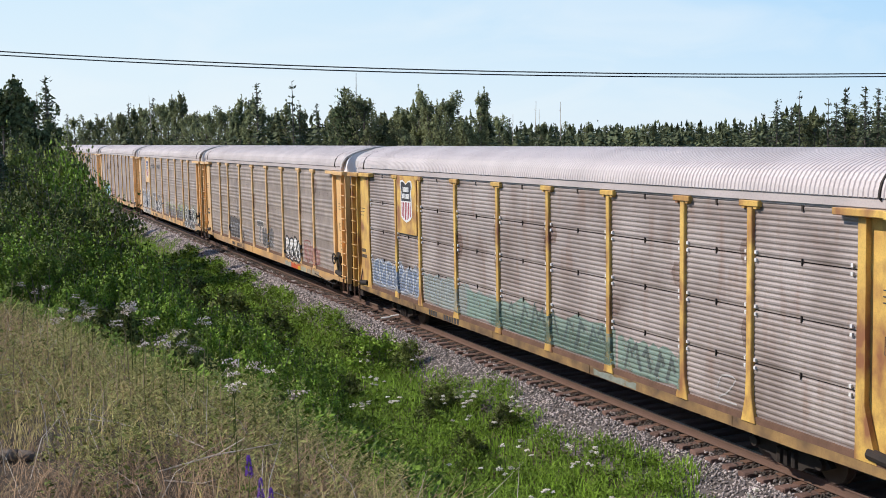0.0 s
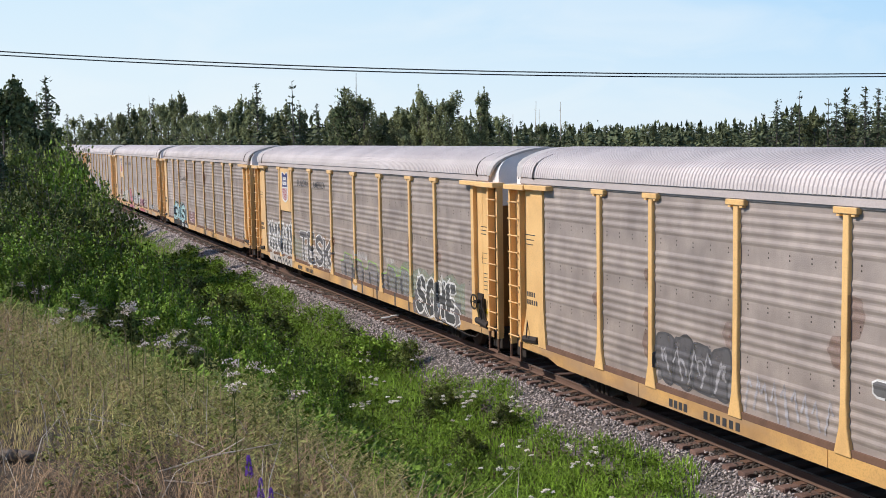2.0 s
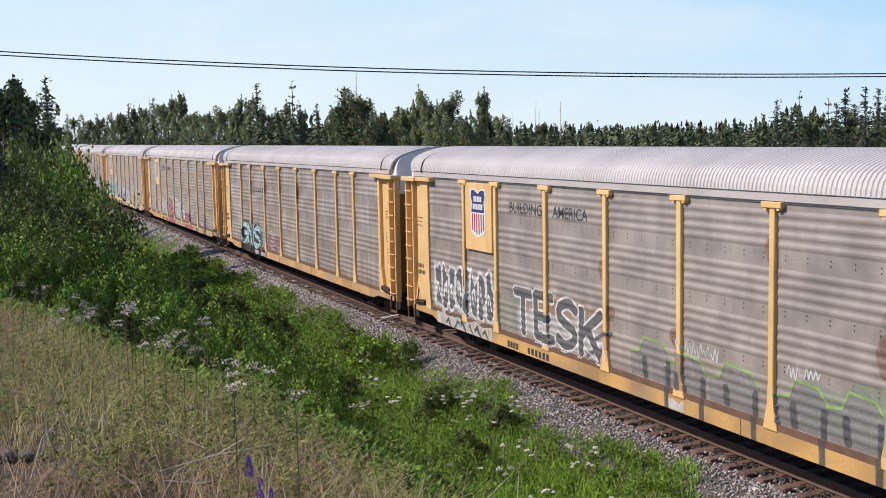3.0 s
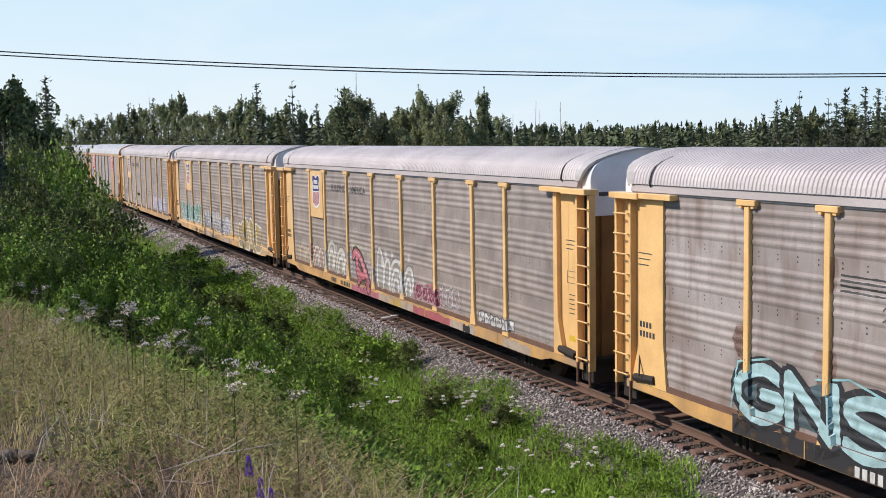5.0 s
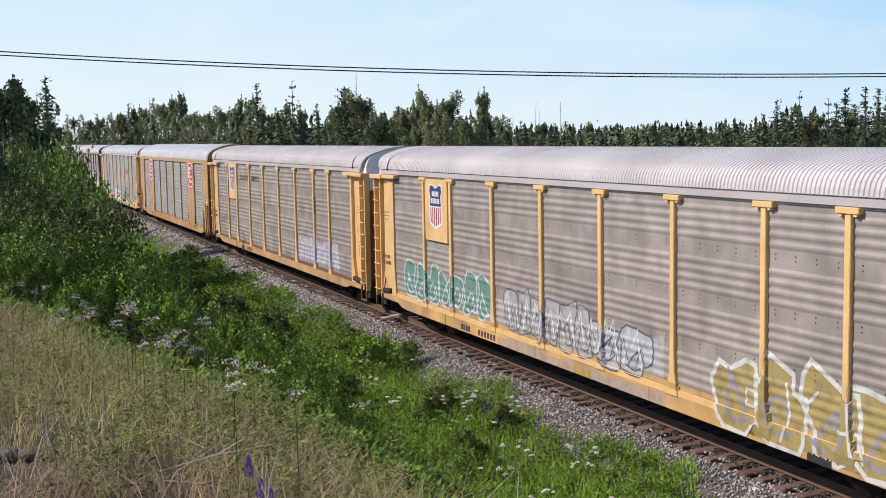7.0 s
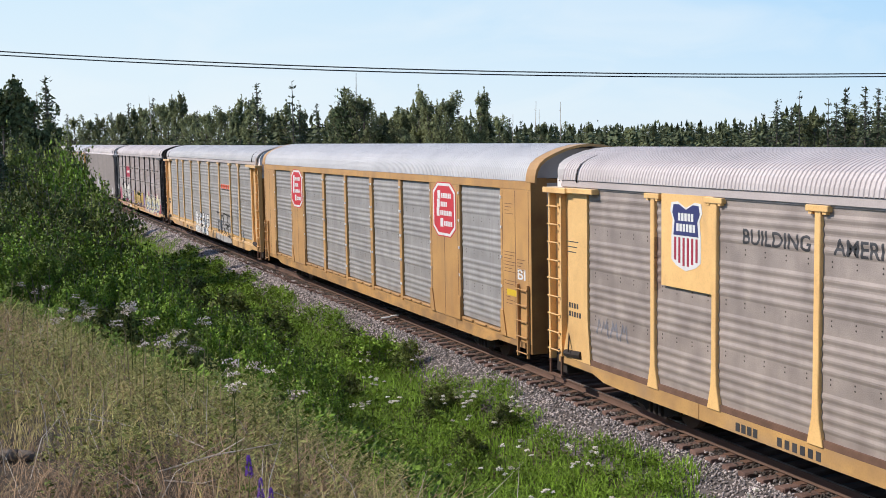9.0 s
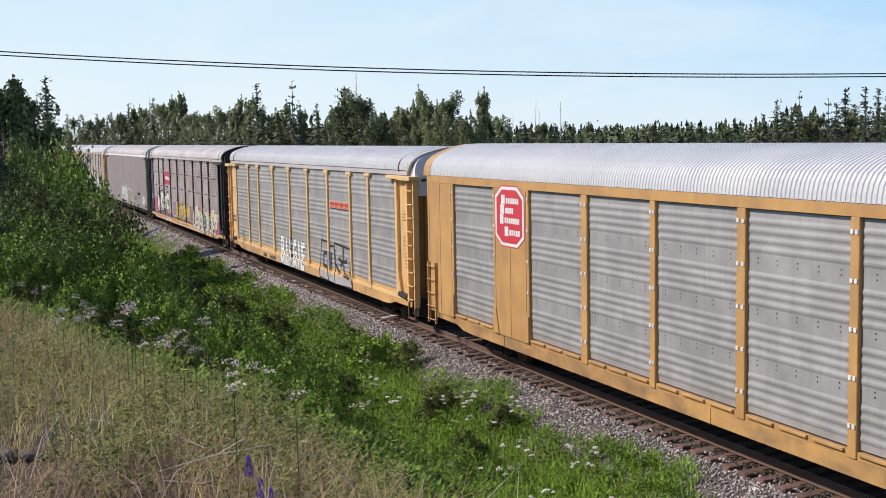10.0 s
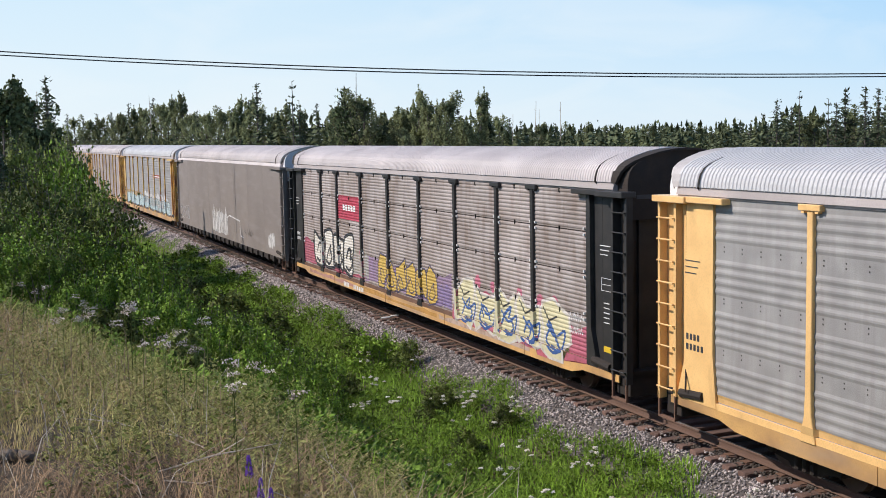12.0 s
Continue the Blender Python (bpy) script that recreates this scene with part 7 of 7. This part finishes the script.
def limb_mesh(segments, mat, name):
    bm = bmesh.new()
    for a, b, ra, rb in segments:
        add_tube(bm, a, b, ra, rb, n=5, caps=False)
    return finish(bm, name, mat)


def shell(centre, radius, m, g, squash=0.85):
    """Places on the outside of a leaf clump, more of them on top, and the way each one faces."""
    n = g.normal(0, 1, (m, 3))
    n /= np.linalg.norm(n, axis=1, keepdims=True)
    flip = g.random(m) < 0.6
    n[flip, 2] = np.abs(n[flip, 2])
    return np.asarray(centre) + n * (radius * g.uniform(0.6, 1.12, (m, 1))) * np.array((1, 1, squash)), n


def shrub_proto(seed, h, r, leaves, leaf, mat, name="shrub", clumps=17):
    """A many-stemmed bush: stems fan out, each ends in a clump of leaves; thin shoots stand above."""
    g = np.random.default_rng(seed)
    segs, pts, ways = [], [], []
    for i in range(clumps):
        a, out = g.uniform(0, 6.28), r * 0.82 * math.sqrt(g.random())
        q = Vector((math.cos(a) * out, math.sin(a) * out, h * g.uniform(0.2, 0.86) * (1 - 0.4 * (out / r) ** 2)))
        mid = Vector((q.x * 0.4, q.y * 0.4, q.z * 0.55))
        segs += [(Vector((0, 0, -0.1)), mid, 0.022 * h / 2, 0.014 * h / 2), (mid, q, 0.014 * h / 2, 0.005 * h / 2)]
        c, n = shell(q, r * g.uniform(0.17, 0.36), leaves // (clumps + 4), g)
        pts.append(c)
        ways.append(n)
        for b in range(2):
            tip = q + Vector((g.normal(0, 0.12 * r), g.normal(0, 0.12 * r), r * g.uniform(0.3, 0.6)))
            segs.append((q, tip, 0.004 * h, 0.002 * h))
            m = leaves // (clumps + 4) // 9
            c = np.array([q.lerp(tip, u) for u in g.uniform(0.35, 1.0, m)]) + g.normal(0, 0.045 * r, (m, 3))
            pts.append(c)
            ways.append(g.normal(0, 0.6, (m, 3)) + np.array((0, 0, 1)))
    c, n = np.concatenate(pts), np.concatenate(ways)
    c[:, 2] = np.maximum(c[:, 2], 0.03)
    v, f, nn = leaf_quads(c, leaf * g.uniform(0.6, 1.3, len(c)), g, 0.3, 1.5, face=n)
    ob = new(name)
    part("stem", limb_mesh(segs, m_bark, "stem"), m_bark, ob)
    part("foliage", mesh_from_arrays("foliage", v, f, mat, normals=nn), mat, ob)
    return ob


def leafy_tree_proto(seed, h, r, leaves, leaf, mat, lean=0.0):
    """A broadleaved tree: tapered trunk, limbs, and a crown of leaf clumps with gaps."""
    g = np.random.default_rng(seed)
    segs, pts, ways = [], [], []
    top = Vector((lean, 0, h * 0.93))
    segs.append((Vector((0, 0, -0.4)), Vector((lean * 0.4, 0, h * 0.45)), 0.017 * h, 0.011 * h))
    segs.append((Vector((lean * 0.4, 0, h * 0.45)), top, 0.011 * h, 0.003 * h))
    for i in range(26):
        u = g.uniform(0.18, 1.0)
        a = g.uniform(0, 6.28)
        wide = r * (1.0 - 0.75 * max(0.0, (u - 0.35) / 0.65) ** 1.3) * g.uniform(0.45, 1.1)
        base = Vector((lean * u, 0, h * u * 0.9))
        tip = base + Vector((math.cos(a) * wide, math.sin(a) * wide, wide * g.uniform(0.9, 2.2)))
        tip.z = min(tip.z, h * g.uniform(0.84, 1.02))
        segs.append((base, tip, 0.005 * h, 0.0015 * h))
        for b in range(5):
            q = base.lerp(tip, g.uniform(0.3, 1.05))
            m = leaves // 130
            c, n = shell(q, r * g.uniform(0.10, 0.24), m, g, 1.5)
            pts.append(c)
            ways.append(n)
        for b in range(2):
            m = leaves // 300
            c = np.array([tip + Vector((g.normal(0, 0.02 * r), g.normal(0, 0.02 * r), h * 0.07 * u)) for u in g.random(m)])
            pts.append(c)
            ways.append(g.normal(0, 1, (m, 3)))
    c, n = np.concatenate(pts), np.concatenate(ways)
    v, f, nn = leaf_quads(c, leaf * g.uniform(0.6, 1.3, len(c)), g, 0.2, 1.4, face=n)
    ob = new("leafy_tree")
    part("trunk", limb_mesh(segs, m_bark, "trunk"), m_bark, ob)
    part("crown", mesh_from_arrays("crown", v, f, mat, normals=nn), mat, ob)
    return ob


def spruce_arrays(g, h, r, whorls, per, twigs, leaf, ragged=0.3, rise=0.0):
    """Needle sprays along drooping branches, whorl upon whorl up a straight stem."""
    cs, ds, segs = [], [], []
    for w in range(whorls):
        u = (w + g.uniform(0, 0.8)) / whorls
        z = h * (0.10 + 0.9 * u)
        for b in range(per):
            a = g.uniform(0, 6.28)
            l = r * (1 - u) ** 0.85 * g.uniform(1 - ragged * 1.6, 1.0 + ragged * 0.6) + 0.06 * r
            d = np.array((math.cos(a), math.sin(a), -0.25 + 0.55 * u + rise))
            tip = np.array((0, 0, z)) + d * l
            segs.append((Vector((0, 0, z)), Vector(tip), 0.0035 * h * (1 - u) + 0.008, 0.004))
            k = max(2, int(twigs * (1 - u) + 2))
            t = g.uniform(0.15, 1.0, k)[:, None]
            c = np.array((0, 0, z)) + d * l * t + g.normal(0, 0.05 * r, (k, 3)) * (0.4 + t)
            cs.append(c)
            side = g.normal(0, 0.45, (k, 3)) + d * np.array((1, 1, 1)) + np.array((0, 0, -0.25))
            ds.append(side)
    c, d = np.concatenate(cs), np.concatenate(ds)
    out = c * np.array((1, 1, 0)) / (0.5 * r) + np.array((0, 0, 0.45))
    v, f, nn = leaf_quads(c, leaf * g.uniform(0.6, 1.3, len(c)), g, 0.2, 2.6, along=d, face=out)
    return v, f, segs, nn


def spruce_proto(seed, h, r, whorls=26, per=8, twigs=13, leaf=0.13, ragged=0.3, mat=None, rise=0.0):
    g = np.random.default_rng(seed)
    v, f, segs, nn = spruce_arrays(g, h, r, whorls, per, twigs, leaf, ragged, rise)
    segs.append((Vector((0, 0, -0.4)), Vector((0, 0, h * 1.02)), 0.013 * h, 0.002 * h))
    ob = new("spruce_tree")
    part("trunk", limb_mesh(segs, m_bark, "trunk"), m_bark, ob)
    part("crown", mesh_from_arrays("crown", v, f, mat or m_needle, normals=nn), mat or m_needle, ob)
    return ob


def snag_proto(seed, h):
    g = np.random.default_rng(seed)
    segs = [(Vector((0, 0, -0.4)), Vector((0.1, 0, h * 0.6)), 0.075, 0.05), (Vector((0.1, 0, h * 0.6)), Vector((0.02, 0.1, h)), 0.05, 0.02)]
    for i in range(9):
        z = h * g.uniform(0.4, 0.95)
        a = g.uniform(0, 6.28)
        segs.append((Vector((0.06, 0, z)), Vector((math.cos(a) * 0.35, math.sin(a) * 0.35, z + g.uniform(-0.1, 0.3))), 0.015, 0.006))
    ob = new("dead_tree")
    part("trunk", limb_mesh(segs, m_deadwood, "trunk"), m_deadwood, ob)
    return ob


def stand(proto, x, y, scale=1.0, turn=0.0, label="", category="tree", group="", first=set(), sink=0.0, tall=1.0):
    m = pose(x, y, height(x, y) - sink, 0, 0, turn) @ Matrix.Diagonal((scale, scale, scale * tall, 1))
    if proto.name not in first:
        first.add(proto.name)
        ob = proto
        ob.matrix_basis = m
    else:
        ob = copy_thing(proto, m)
        ob.scale = (scale, scale, scale * tall)
    return tagged(ob, label, category, group)


def place_along(azimuth, distance):
    """A spot on the ground seen from the hill: degrees of turn from the far side towards the train's tail, and metres."""
    a = radians(azimuth)
    return -math.sin(a) * distance, math.cos(a) * distance


PROTO = dict(
    shrub_a=shrub_proto(1, 1.5, 1.0, 2000, 0.075, m_leaf, clumps=12), shrub_b=shrub_proto(2, 1.3, 1.1, 2000, 0.07, m_leaf_light, clumps=12),
    shrub_c=shrub_proto(3, 1.8, 1.1, 2200, 0.075, m_leaf, clumps=13), alder=shrub_proto(4, 3.4, 1.9, 5600, 0.078, m_leaf, "alder_bush", 19),
    alder_light=shrub_proto(5, 3.0, 1.7, 5200, 0.078, m_leaf_light, "alder_bush", 17),
    leafy_a=leafy_tree_proto(11, 10, 2.6, 6400, 0.125, m_treeleaf), leafy_b=leafy_tree_proto(12, 10, 2.0, 5600, 0.12, m_treeleaf, 0.4),
    leafy_c=leafy_tree_proto(13, 10, 2.3, 6000, 0.125, m_treeleaf, -0.3), poplar=leafy_tree_proto(14, 10, 1.2, 4800, 0.11, m_treeleaf),
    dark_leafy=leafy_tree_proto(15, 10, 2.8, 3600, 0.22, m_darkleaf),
    spruce_a=spruce_proto(21, 10, 1.9, 38, 7, 12, 0.12, 0.45), spruce_b=spruce_proto(22, 10, 1.5, 44, 6, 10, 0.11, 0.5), larch=spruce_proto(23, 10, 1.9, 17, 5, 9, 0.13, 0.6),
    dense_fir=spruce_proto(24, 10, 2.3, 30, 10, 20, 0.14, 0.4, m_fir, 0.85), snag=snag_proto(31, 10))


def build_trees():
    rng = random.Random(8)
    spruce = "dark green spruce with a ragged pointed crown"
    leafy = "dense green broadleaved tree beyond the railway"
    # dark stand on the near side, beyond the alders; its broadleaved crowns carry shade in the colour
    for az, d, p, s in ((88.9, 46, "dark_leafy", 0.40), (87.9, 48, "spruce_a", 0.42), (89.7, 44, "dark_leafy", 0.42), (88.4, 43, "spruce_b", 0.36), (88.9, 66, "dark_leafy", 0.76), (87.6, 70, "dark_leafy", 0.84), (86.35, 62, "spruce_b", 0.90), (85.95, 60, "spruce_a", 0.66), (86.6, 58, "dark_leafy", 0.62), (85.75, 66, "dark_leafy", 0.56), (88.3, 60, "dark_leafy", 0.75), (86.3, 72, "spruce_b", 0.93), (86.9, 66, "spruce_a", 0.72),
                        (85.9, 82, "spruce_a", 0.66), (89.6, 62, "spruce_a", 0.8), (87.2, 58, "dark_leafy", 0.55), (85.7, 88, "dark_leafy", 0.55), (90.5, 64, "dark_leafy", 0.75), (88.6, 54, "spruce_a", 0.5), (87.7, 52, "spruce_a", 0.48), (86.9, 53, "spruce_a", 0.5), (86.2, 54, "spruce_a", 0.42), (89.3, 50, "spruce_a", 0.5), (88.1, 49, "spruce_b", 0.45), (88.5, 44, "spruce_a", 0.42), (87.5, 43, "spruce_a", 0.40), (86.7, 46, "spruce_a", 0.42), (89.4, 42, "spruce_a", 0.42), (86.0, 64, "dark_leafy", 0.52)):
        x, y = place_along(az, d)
        stand(PROTO[p], x, y, s, rng.uniform(0, 360), spruce if "spruce" in p else "broadleaved tree with shade in its leaf colour beside the railway", "tree", "near trees")
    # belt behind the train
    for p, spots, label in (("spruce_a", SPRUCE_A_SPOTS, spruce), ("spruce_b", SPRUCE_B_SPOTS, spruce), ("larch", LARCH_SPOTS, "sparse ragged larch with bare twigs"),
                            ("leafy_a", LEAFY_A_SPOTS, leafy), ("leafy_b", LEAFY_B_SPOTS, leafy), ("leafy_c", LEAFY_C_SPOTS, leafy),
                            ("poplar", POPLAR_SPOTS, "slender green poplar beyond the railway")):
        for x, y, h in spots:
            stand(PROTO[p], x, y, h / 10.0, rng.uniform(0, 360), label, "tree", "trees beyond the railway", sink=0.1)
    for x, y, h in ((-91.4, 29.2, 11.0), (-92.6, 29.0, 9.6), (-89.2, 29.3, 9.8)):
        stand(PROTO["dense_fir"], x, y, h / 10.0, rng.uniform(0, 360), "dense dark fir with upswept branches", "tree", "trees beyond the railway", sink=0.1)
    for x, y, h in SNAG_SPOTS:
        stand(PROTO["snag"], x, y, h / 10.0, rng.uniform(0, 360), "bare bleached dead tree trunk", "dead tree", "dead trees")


build_trees()


def build_far_woods():
    """Distant forest: many small ragged crowns as one mass."""
    g = np.random.default_rng(40)
    allv, allf, alln, base = [], [], [], 0
    for i in range(2300):
        az = g.uniform(42, 88.6) if i < 1400 else g.uniform(50, 67)
        near = 24.0 / max(0.02, math.cos(radians(az)))
        d = g.uniform(max(105, near + 6), max(105, near) + 210) if i % 3 else g.uniform(max(90, near), max(90, near) + 45)
        x, y = place_along(az, d)
        z = height(x, y) - 0.2
        h = (g.uniform(6.0, 9.5) if az > 66 or az < 51.5 else g.uniform(5.4, 8.3)) * (1.0 if d < 160 else 1.0 + (d - 160) / 900)
        m = 120 if d < 170 else 60
        if g.random() < (0.35 if d < 160 else 0.7):
            u = g.random(m)
            a = g.uniform(0, 6.28, m)
            r = h * 0.16 * (1 - u) ** 0.8 * g.uniform(0.5, 1.1, m)
            c = np.stack((np.cos(a) * r, np.sin(a) * r, h * (0.08 + 0.92 * u)), -1)
            along = np.stack((np.cos(a), np.sin(a), -0.35 + 0 * a), -1)
            along[u > 0.95] = (0, 0, 1)
            v, f, nn = leaf_quads(c, h * (0.036 if d < 170 else 0.05), g, 0.2, 2.2, along=along, face=along + np.array((0, 0, 0.8)))
        else:
            u = g.normal(0, 1, (m, 3))
            u /= np.linalg.norm(u, axis=1, keepdims=True)
            c = u * g.uniform(0.3, 1.0, (m, 1)) * np.array((h * 0.24, h * 0.24, h * 0.42)) * (1 + 0.3 * np.sin(u[:, :1] * 7 + i)) + np.array((0, 0, h * 0.5))
            v, f, nn = leaf_quads(c, h * (0.036 if d < 170 else 0.05) * g.uniform(0.6, 1.3, m), g, 0.2, 1.4, face=u)
        allv.append(v + np.array((x, y, z)))
        allf.append(f + base)
        alln.append(nn)
        base += len(v)
    v, f, nn = np.concatenate(allv), np.concatenate(allf), np.concatenate(alln)
    tagged(new("distant_forest", mesh_from_arrays("distant_forest", v, f, m_farwood, normals=nn)), "distant mixed forest of spruce and broadleaved trees", "forest", kind="stuff")


build_far_woods()


def build_shrubs():
    rng = random.Random(21)
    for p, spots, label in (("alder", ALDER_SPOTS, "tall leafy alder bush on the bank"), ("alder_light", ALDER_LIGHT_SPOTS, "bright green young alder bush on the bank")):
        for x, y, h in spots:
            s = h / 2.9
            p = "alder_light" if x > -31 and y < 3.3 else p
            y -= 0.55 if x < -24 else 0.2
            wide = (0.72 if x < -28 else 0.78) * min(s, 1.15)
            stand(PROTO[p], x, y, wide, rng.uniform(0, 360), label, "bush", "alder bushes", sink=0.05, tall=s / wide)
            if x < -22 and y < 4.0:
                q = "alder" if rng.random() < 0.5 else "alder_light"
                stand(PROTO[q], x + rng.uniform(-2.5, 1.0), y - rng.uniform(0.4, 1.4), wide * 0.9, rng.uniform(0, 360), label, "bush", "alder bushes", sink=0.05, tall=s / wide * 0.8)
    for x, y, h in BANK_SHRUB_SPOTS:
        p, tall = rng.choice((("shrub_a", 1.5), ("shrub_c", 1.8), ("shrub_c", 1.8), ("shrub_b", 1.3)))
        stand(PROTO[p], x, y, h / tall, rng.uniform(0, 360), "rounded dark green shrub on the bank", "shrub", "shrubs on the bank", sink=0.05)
    for i in range(64):
        x = -12.5 - 40 * rng.random() ** 1.2
        u = rng.random()
        y = float(edge_of(np.array([x]))[0]) + 1.3 + u * (3.0 if x > -20 else 4.6)
        p = rng.choice(("shrub_a", "shrub_b", "shrub_b", "shrub_c"))
        s = rng.uniform(0.35, 0.75) * (1.0 - 0.3 * u) * min(1.0, 0.55 + (-x) / 40)
        stand(PROTO[p], x, y, s, rng.uniform(0, 360), "low dense green shrub on the grassy bank", "shrub", "shrubs on the bank", sink=0.05)


build_shrubs()


def umbel_proto(seed, h, floret=0.0105, petal=None):
    """A wild flower with a flat white head made of small florets on branching stalks."""
    g = np.random.default_rng(seed)
    ob = new("white_wildflower")
    segs, pts = [(Vector((0, 0, -0.05)), Vector((0.01, 0, h * 0.86)), 0.0032, 0.0022)], []
    for i in range(10):
        a, r = g.uniform(0, 6.28), 0.05 * math.sqrt(g.random())
        tip = Vector((math.cos(a) * r, math.sin(a) * r, h * g.uniform(0.93, 1.0)))
        segs.append((Vector((0.01, 0, h * 0.86)), tip, 0.0012, 0.0009))
        pts.append(np.array(tip) + g.normal(0, 1, (9, 3)) * np.array((0.012, 0.012, 0.004)))
    c = np.concatenate(pts)
    v, f, nn = leaf_quads(c, floret, g, 0.75, 1.1)
    part("stalk", limb_mesh(segs, m_leaf, "stalk"), m_leaf, ob)
    part("flower_head", mesh_from_arrays("flower_head", v, f, petal or m_petal, normals=nn), petal or m_petal, ob, "flat white flower head")
    lv, lf, nn = leaf_quads(np.stack((g.normal(0, 0.04, 8), g.normal(0, 0.04, 8), g.uniform(0.1, 0.6, 8) * h), -1), 0.014, g, 0.3, 3.0)
    part("leaves", mesh_from_arrays("leaves", lv, lf, m_weed, normals=nn), m_weed, ob)
    return ob


def lupin_proto():
    g = np.random.default_rng(77)
    ob = new("lupin")
    part("stalk", limb_mesh([(Vector((0, 0, -0.05)), Vector((0, 0, 0.52)), 0.005, 0.003)], m_grass, "stalk"), m_grass, ob)
    u = g.random(150)
    a = g.uniform(0, 6.28, 150)
    r = 0.036 * (1 - u * 0.75)
    v, f, nn = leaf_quads(np.stack((np.cos(a) * r, np.sin(a) * r, 0.34 + 0.2 * u), -1), 0.022, g, 0.2, 1.2)
    part("flower_spike", mesh_from_arrays("flower_spike", v, f, m_lupin, normals=nn), m_lupin, ob, "violet flower spike")
    a = g.uniform(0, 6.28, 40)
    d = np.stack((np.cos(a), np.sin(a), g.uniform(0, 0.6, 40)), -1)
    v, f, nn = leaf_quads(d * 0.06 + np.array((0, 0, 0.2)), 0.02, g, 0.3, 4.0, along=d)
    part("leaves", mesh_from_arrays("leaves", v, f, m_grass, normals=nn), m_grass, ob)
    return ob


def build_flowers():
    rng = random.Random(4)
    protos = [umbel_proto(51, 0.75), umbel_proto(52, 0.65), umbel_proto(53, 0.85)]
    low = [umbel_proto(54, 0.7, 0.022, m_petal_bright), umbel_proto(55, 0.62, 0.025, m_petal_bright)]
    white = "white umbelled wildflower on a thin stalk"
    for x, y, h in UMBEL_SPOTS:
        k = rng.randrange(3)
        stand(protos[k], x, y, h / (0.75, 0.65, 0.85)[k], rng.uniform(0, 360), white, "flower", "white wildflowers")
    for i in range(64):
        cx = -10.5 - 24 * rng.random() ** 1.5
        brow = float(edge_of(np.array([cx]))[0])
        cy = brow + 2.0 + (11.9 - brow - 2.0) * rng.random() ** 0.5
        for j in range(rng.randint(1, 8)):
            stand(low[rng.randrange(2)], cx + rng.gauss(0, 0.2), cy + rng.gauss(0, 0.15), rng.uniform(0.7, 1.05), rng.uniform(0, 360), white, "flower", "white wildflowers")
    lup = lupin_proto()
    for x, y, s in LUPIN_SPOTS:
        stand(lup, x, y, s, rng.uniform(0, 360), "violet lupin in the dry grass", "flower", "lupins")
    # pale twigs and a half-buried log in the dry grass
    for i in range(50):
        x = -5.0 - 10 * rng.random()
        y = float(edge_of(np.array([x]))[0]) - 3.2 * rng.random()
        g = np.random.default_rng(100 + i)
        a = g.uniform(0, 6.28)
        d = Vector((math.cos(a), math.sin(a), g.uniform(-0.1, 0.35)))
        n = g.uniform(0.25, 0.8)
        segs = [(Vector((0, 0, 0)), d * n * 0.5, 0.0055, 0.005), (d * n * 0.5, d * n + Vector((0, 0, -0.04)), 0.005, 0.0025),
                (d * n * 0.5, d * n * 0.8 + Vector((0.08, -0.06, 0.07)), 0.004, 0.002)]
        ob = new("dead_twig", limb_mesh(segs, m_deadwood, "dead_twig"))
        ob.matrix_basis = pose(x, y, height(x, y) + 0.08)
        tagged(ob, "pale dead twig lying in dry grass", "twig", "dead twigs")
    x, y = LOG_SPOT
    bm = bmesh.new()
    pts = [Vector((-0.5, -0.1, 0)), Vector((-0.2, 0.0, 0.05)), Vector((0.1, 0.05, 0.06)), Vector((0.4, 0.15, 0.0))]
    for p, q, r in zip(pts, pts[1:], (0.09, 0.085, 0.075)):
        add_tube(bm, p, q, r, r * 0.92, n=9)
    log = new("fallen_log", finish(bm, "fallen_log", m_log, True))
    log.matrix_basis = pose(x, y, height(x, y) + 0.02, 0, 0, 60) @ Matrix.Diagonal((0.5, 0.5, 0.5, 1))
    tagged(log, "weathered grey log half buried in grass", "log")


build_flowers()


def build_litter():
    bm = bmesh.new()
    for a, b, c in ((0.0, 0.32, 0.0), (0.30, 0.62, 0.03)):
        v = add_box(bm, a, b, -0.07, 0.07, c, c + 0.035)
        for p in v:
            p.co.z += p.co.x * 0.12
    bmesh.ops.bevel(bm, geom=bm.edges[:], offset=0.008, segments=1, affect="EDGES")
    ob = new("broken_board", finish(bm, "broken_board", m_white))
    ob.matrix_basis = pose(-37.35, 13.05, -0.15, 0, 0, 62)
    tagged(ob, "short broken white board lying on the ballast", "debris")


build_litter()


def motions():
    for k, car in enumerate(train):
        x0 = GAP0 - PITCH_CAR * k + PITCH_CAR / 2 + OFFSET[k]
        walk(car, [(0.0, pose(x0, TRACK_Y, 0)), (12.0, pose(x0 + SPEED * 12.0, TRACK_Y, 0))])


motions()
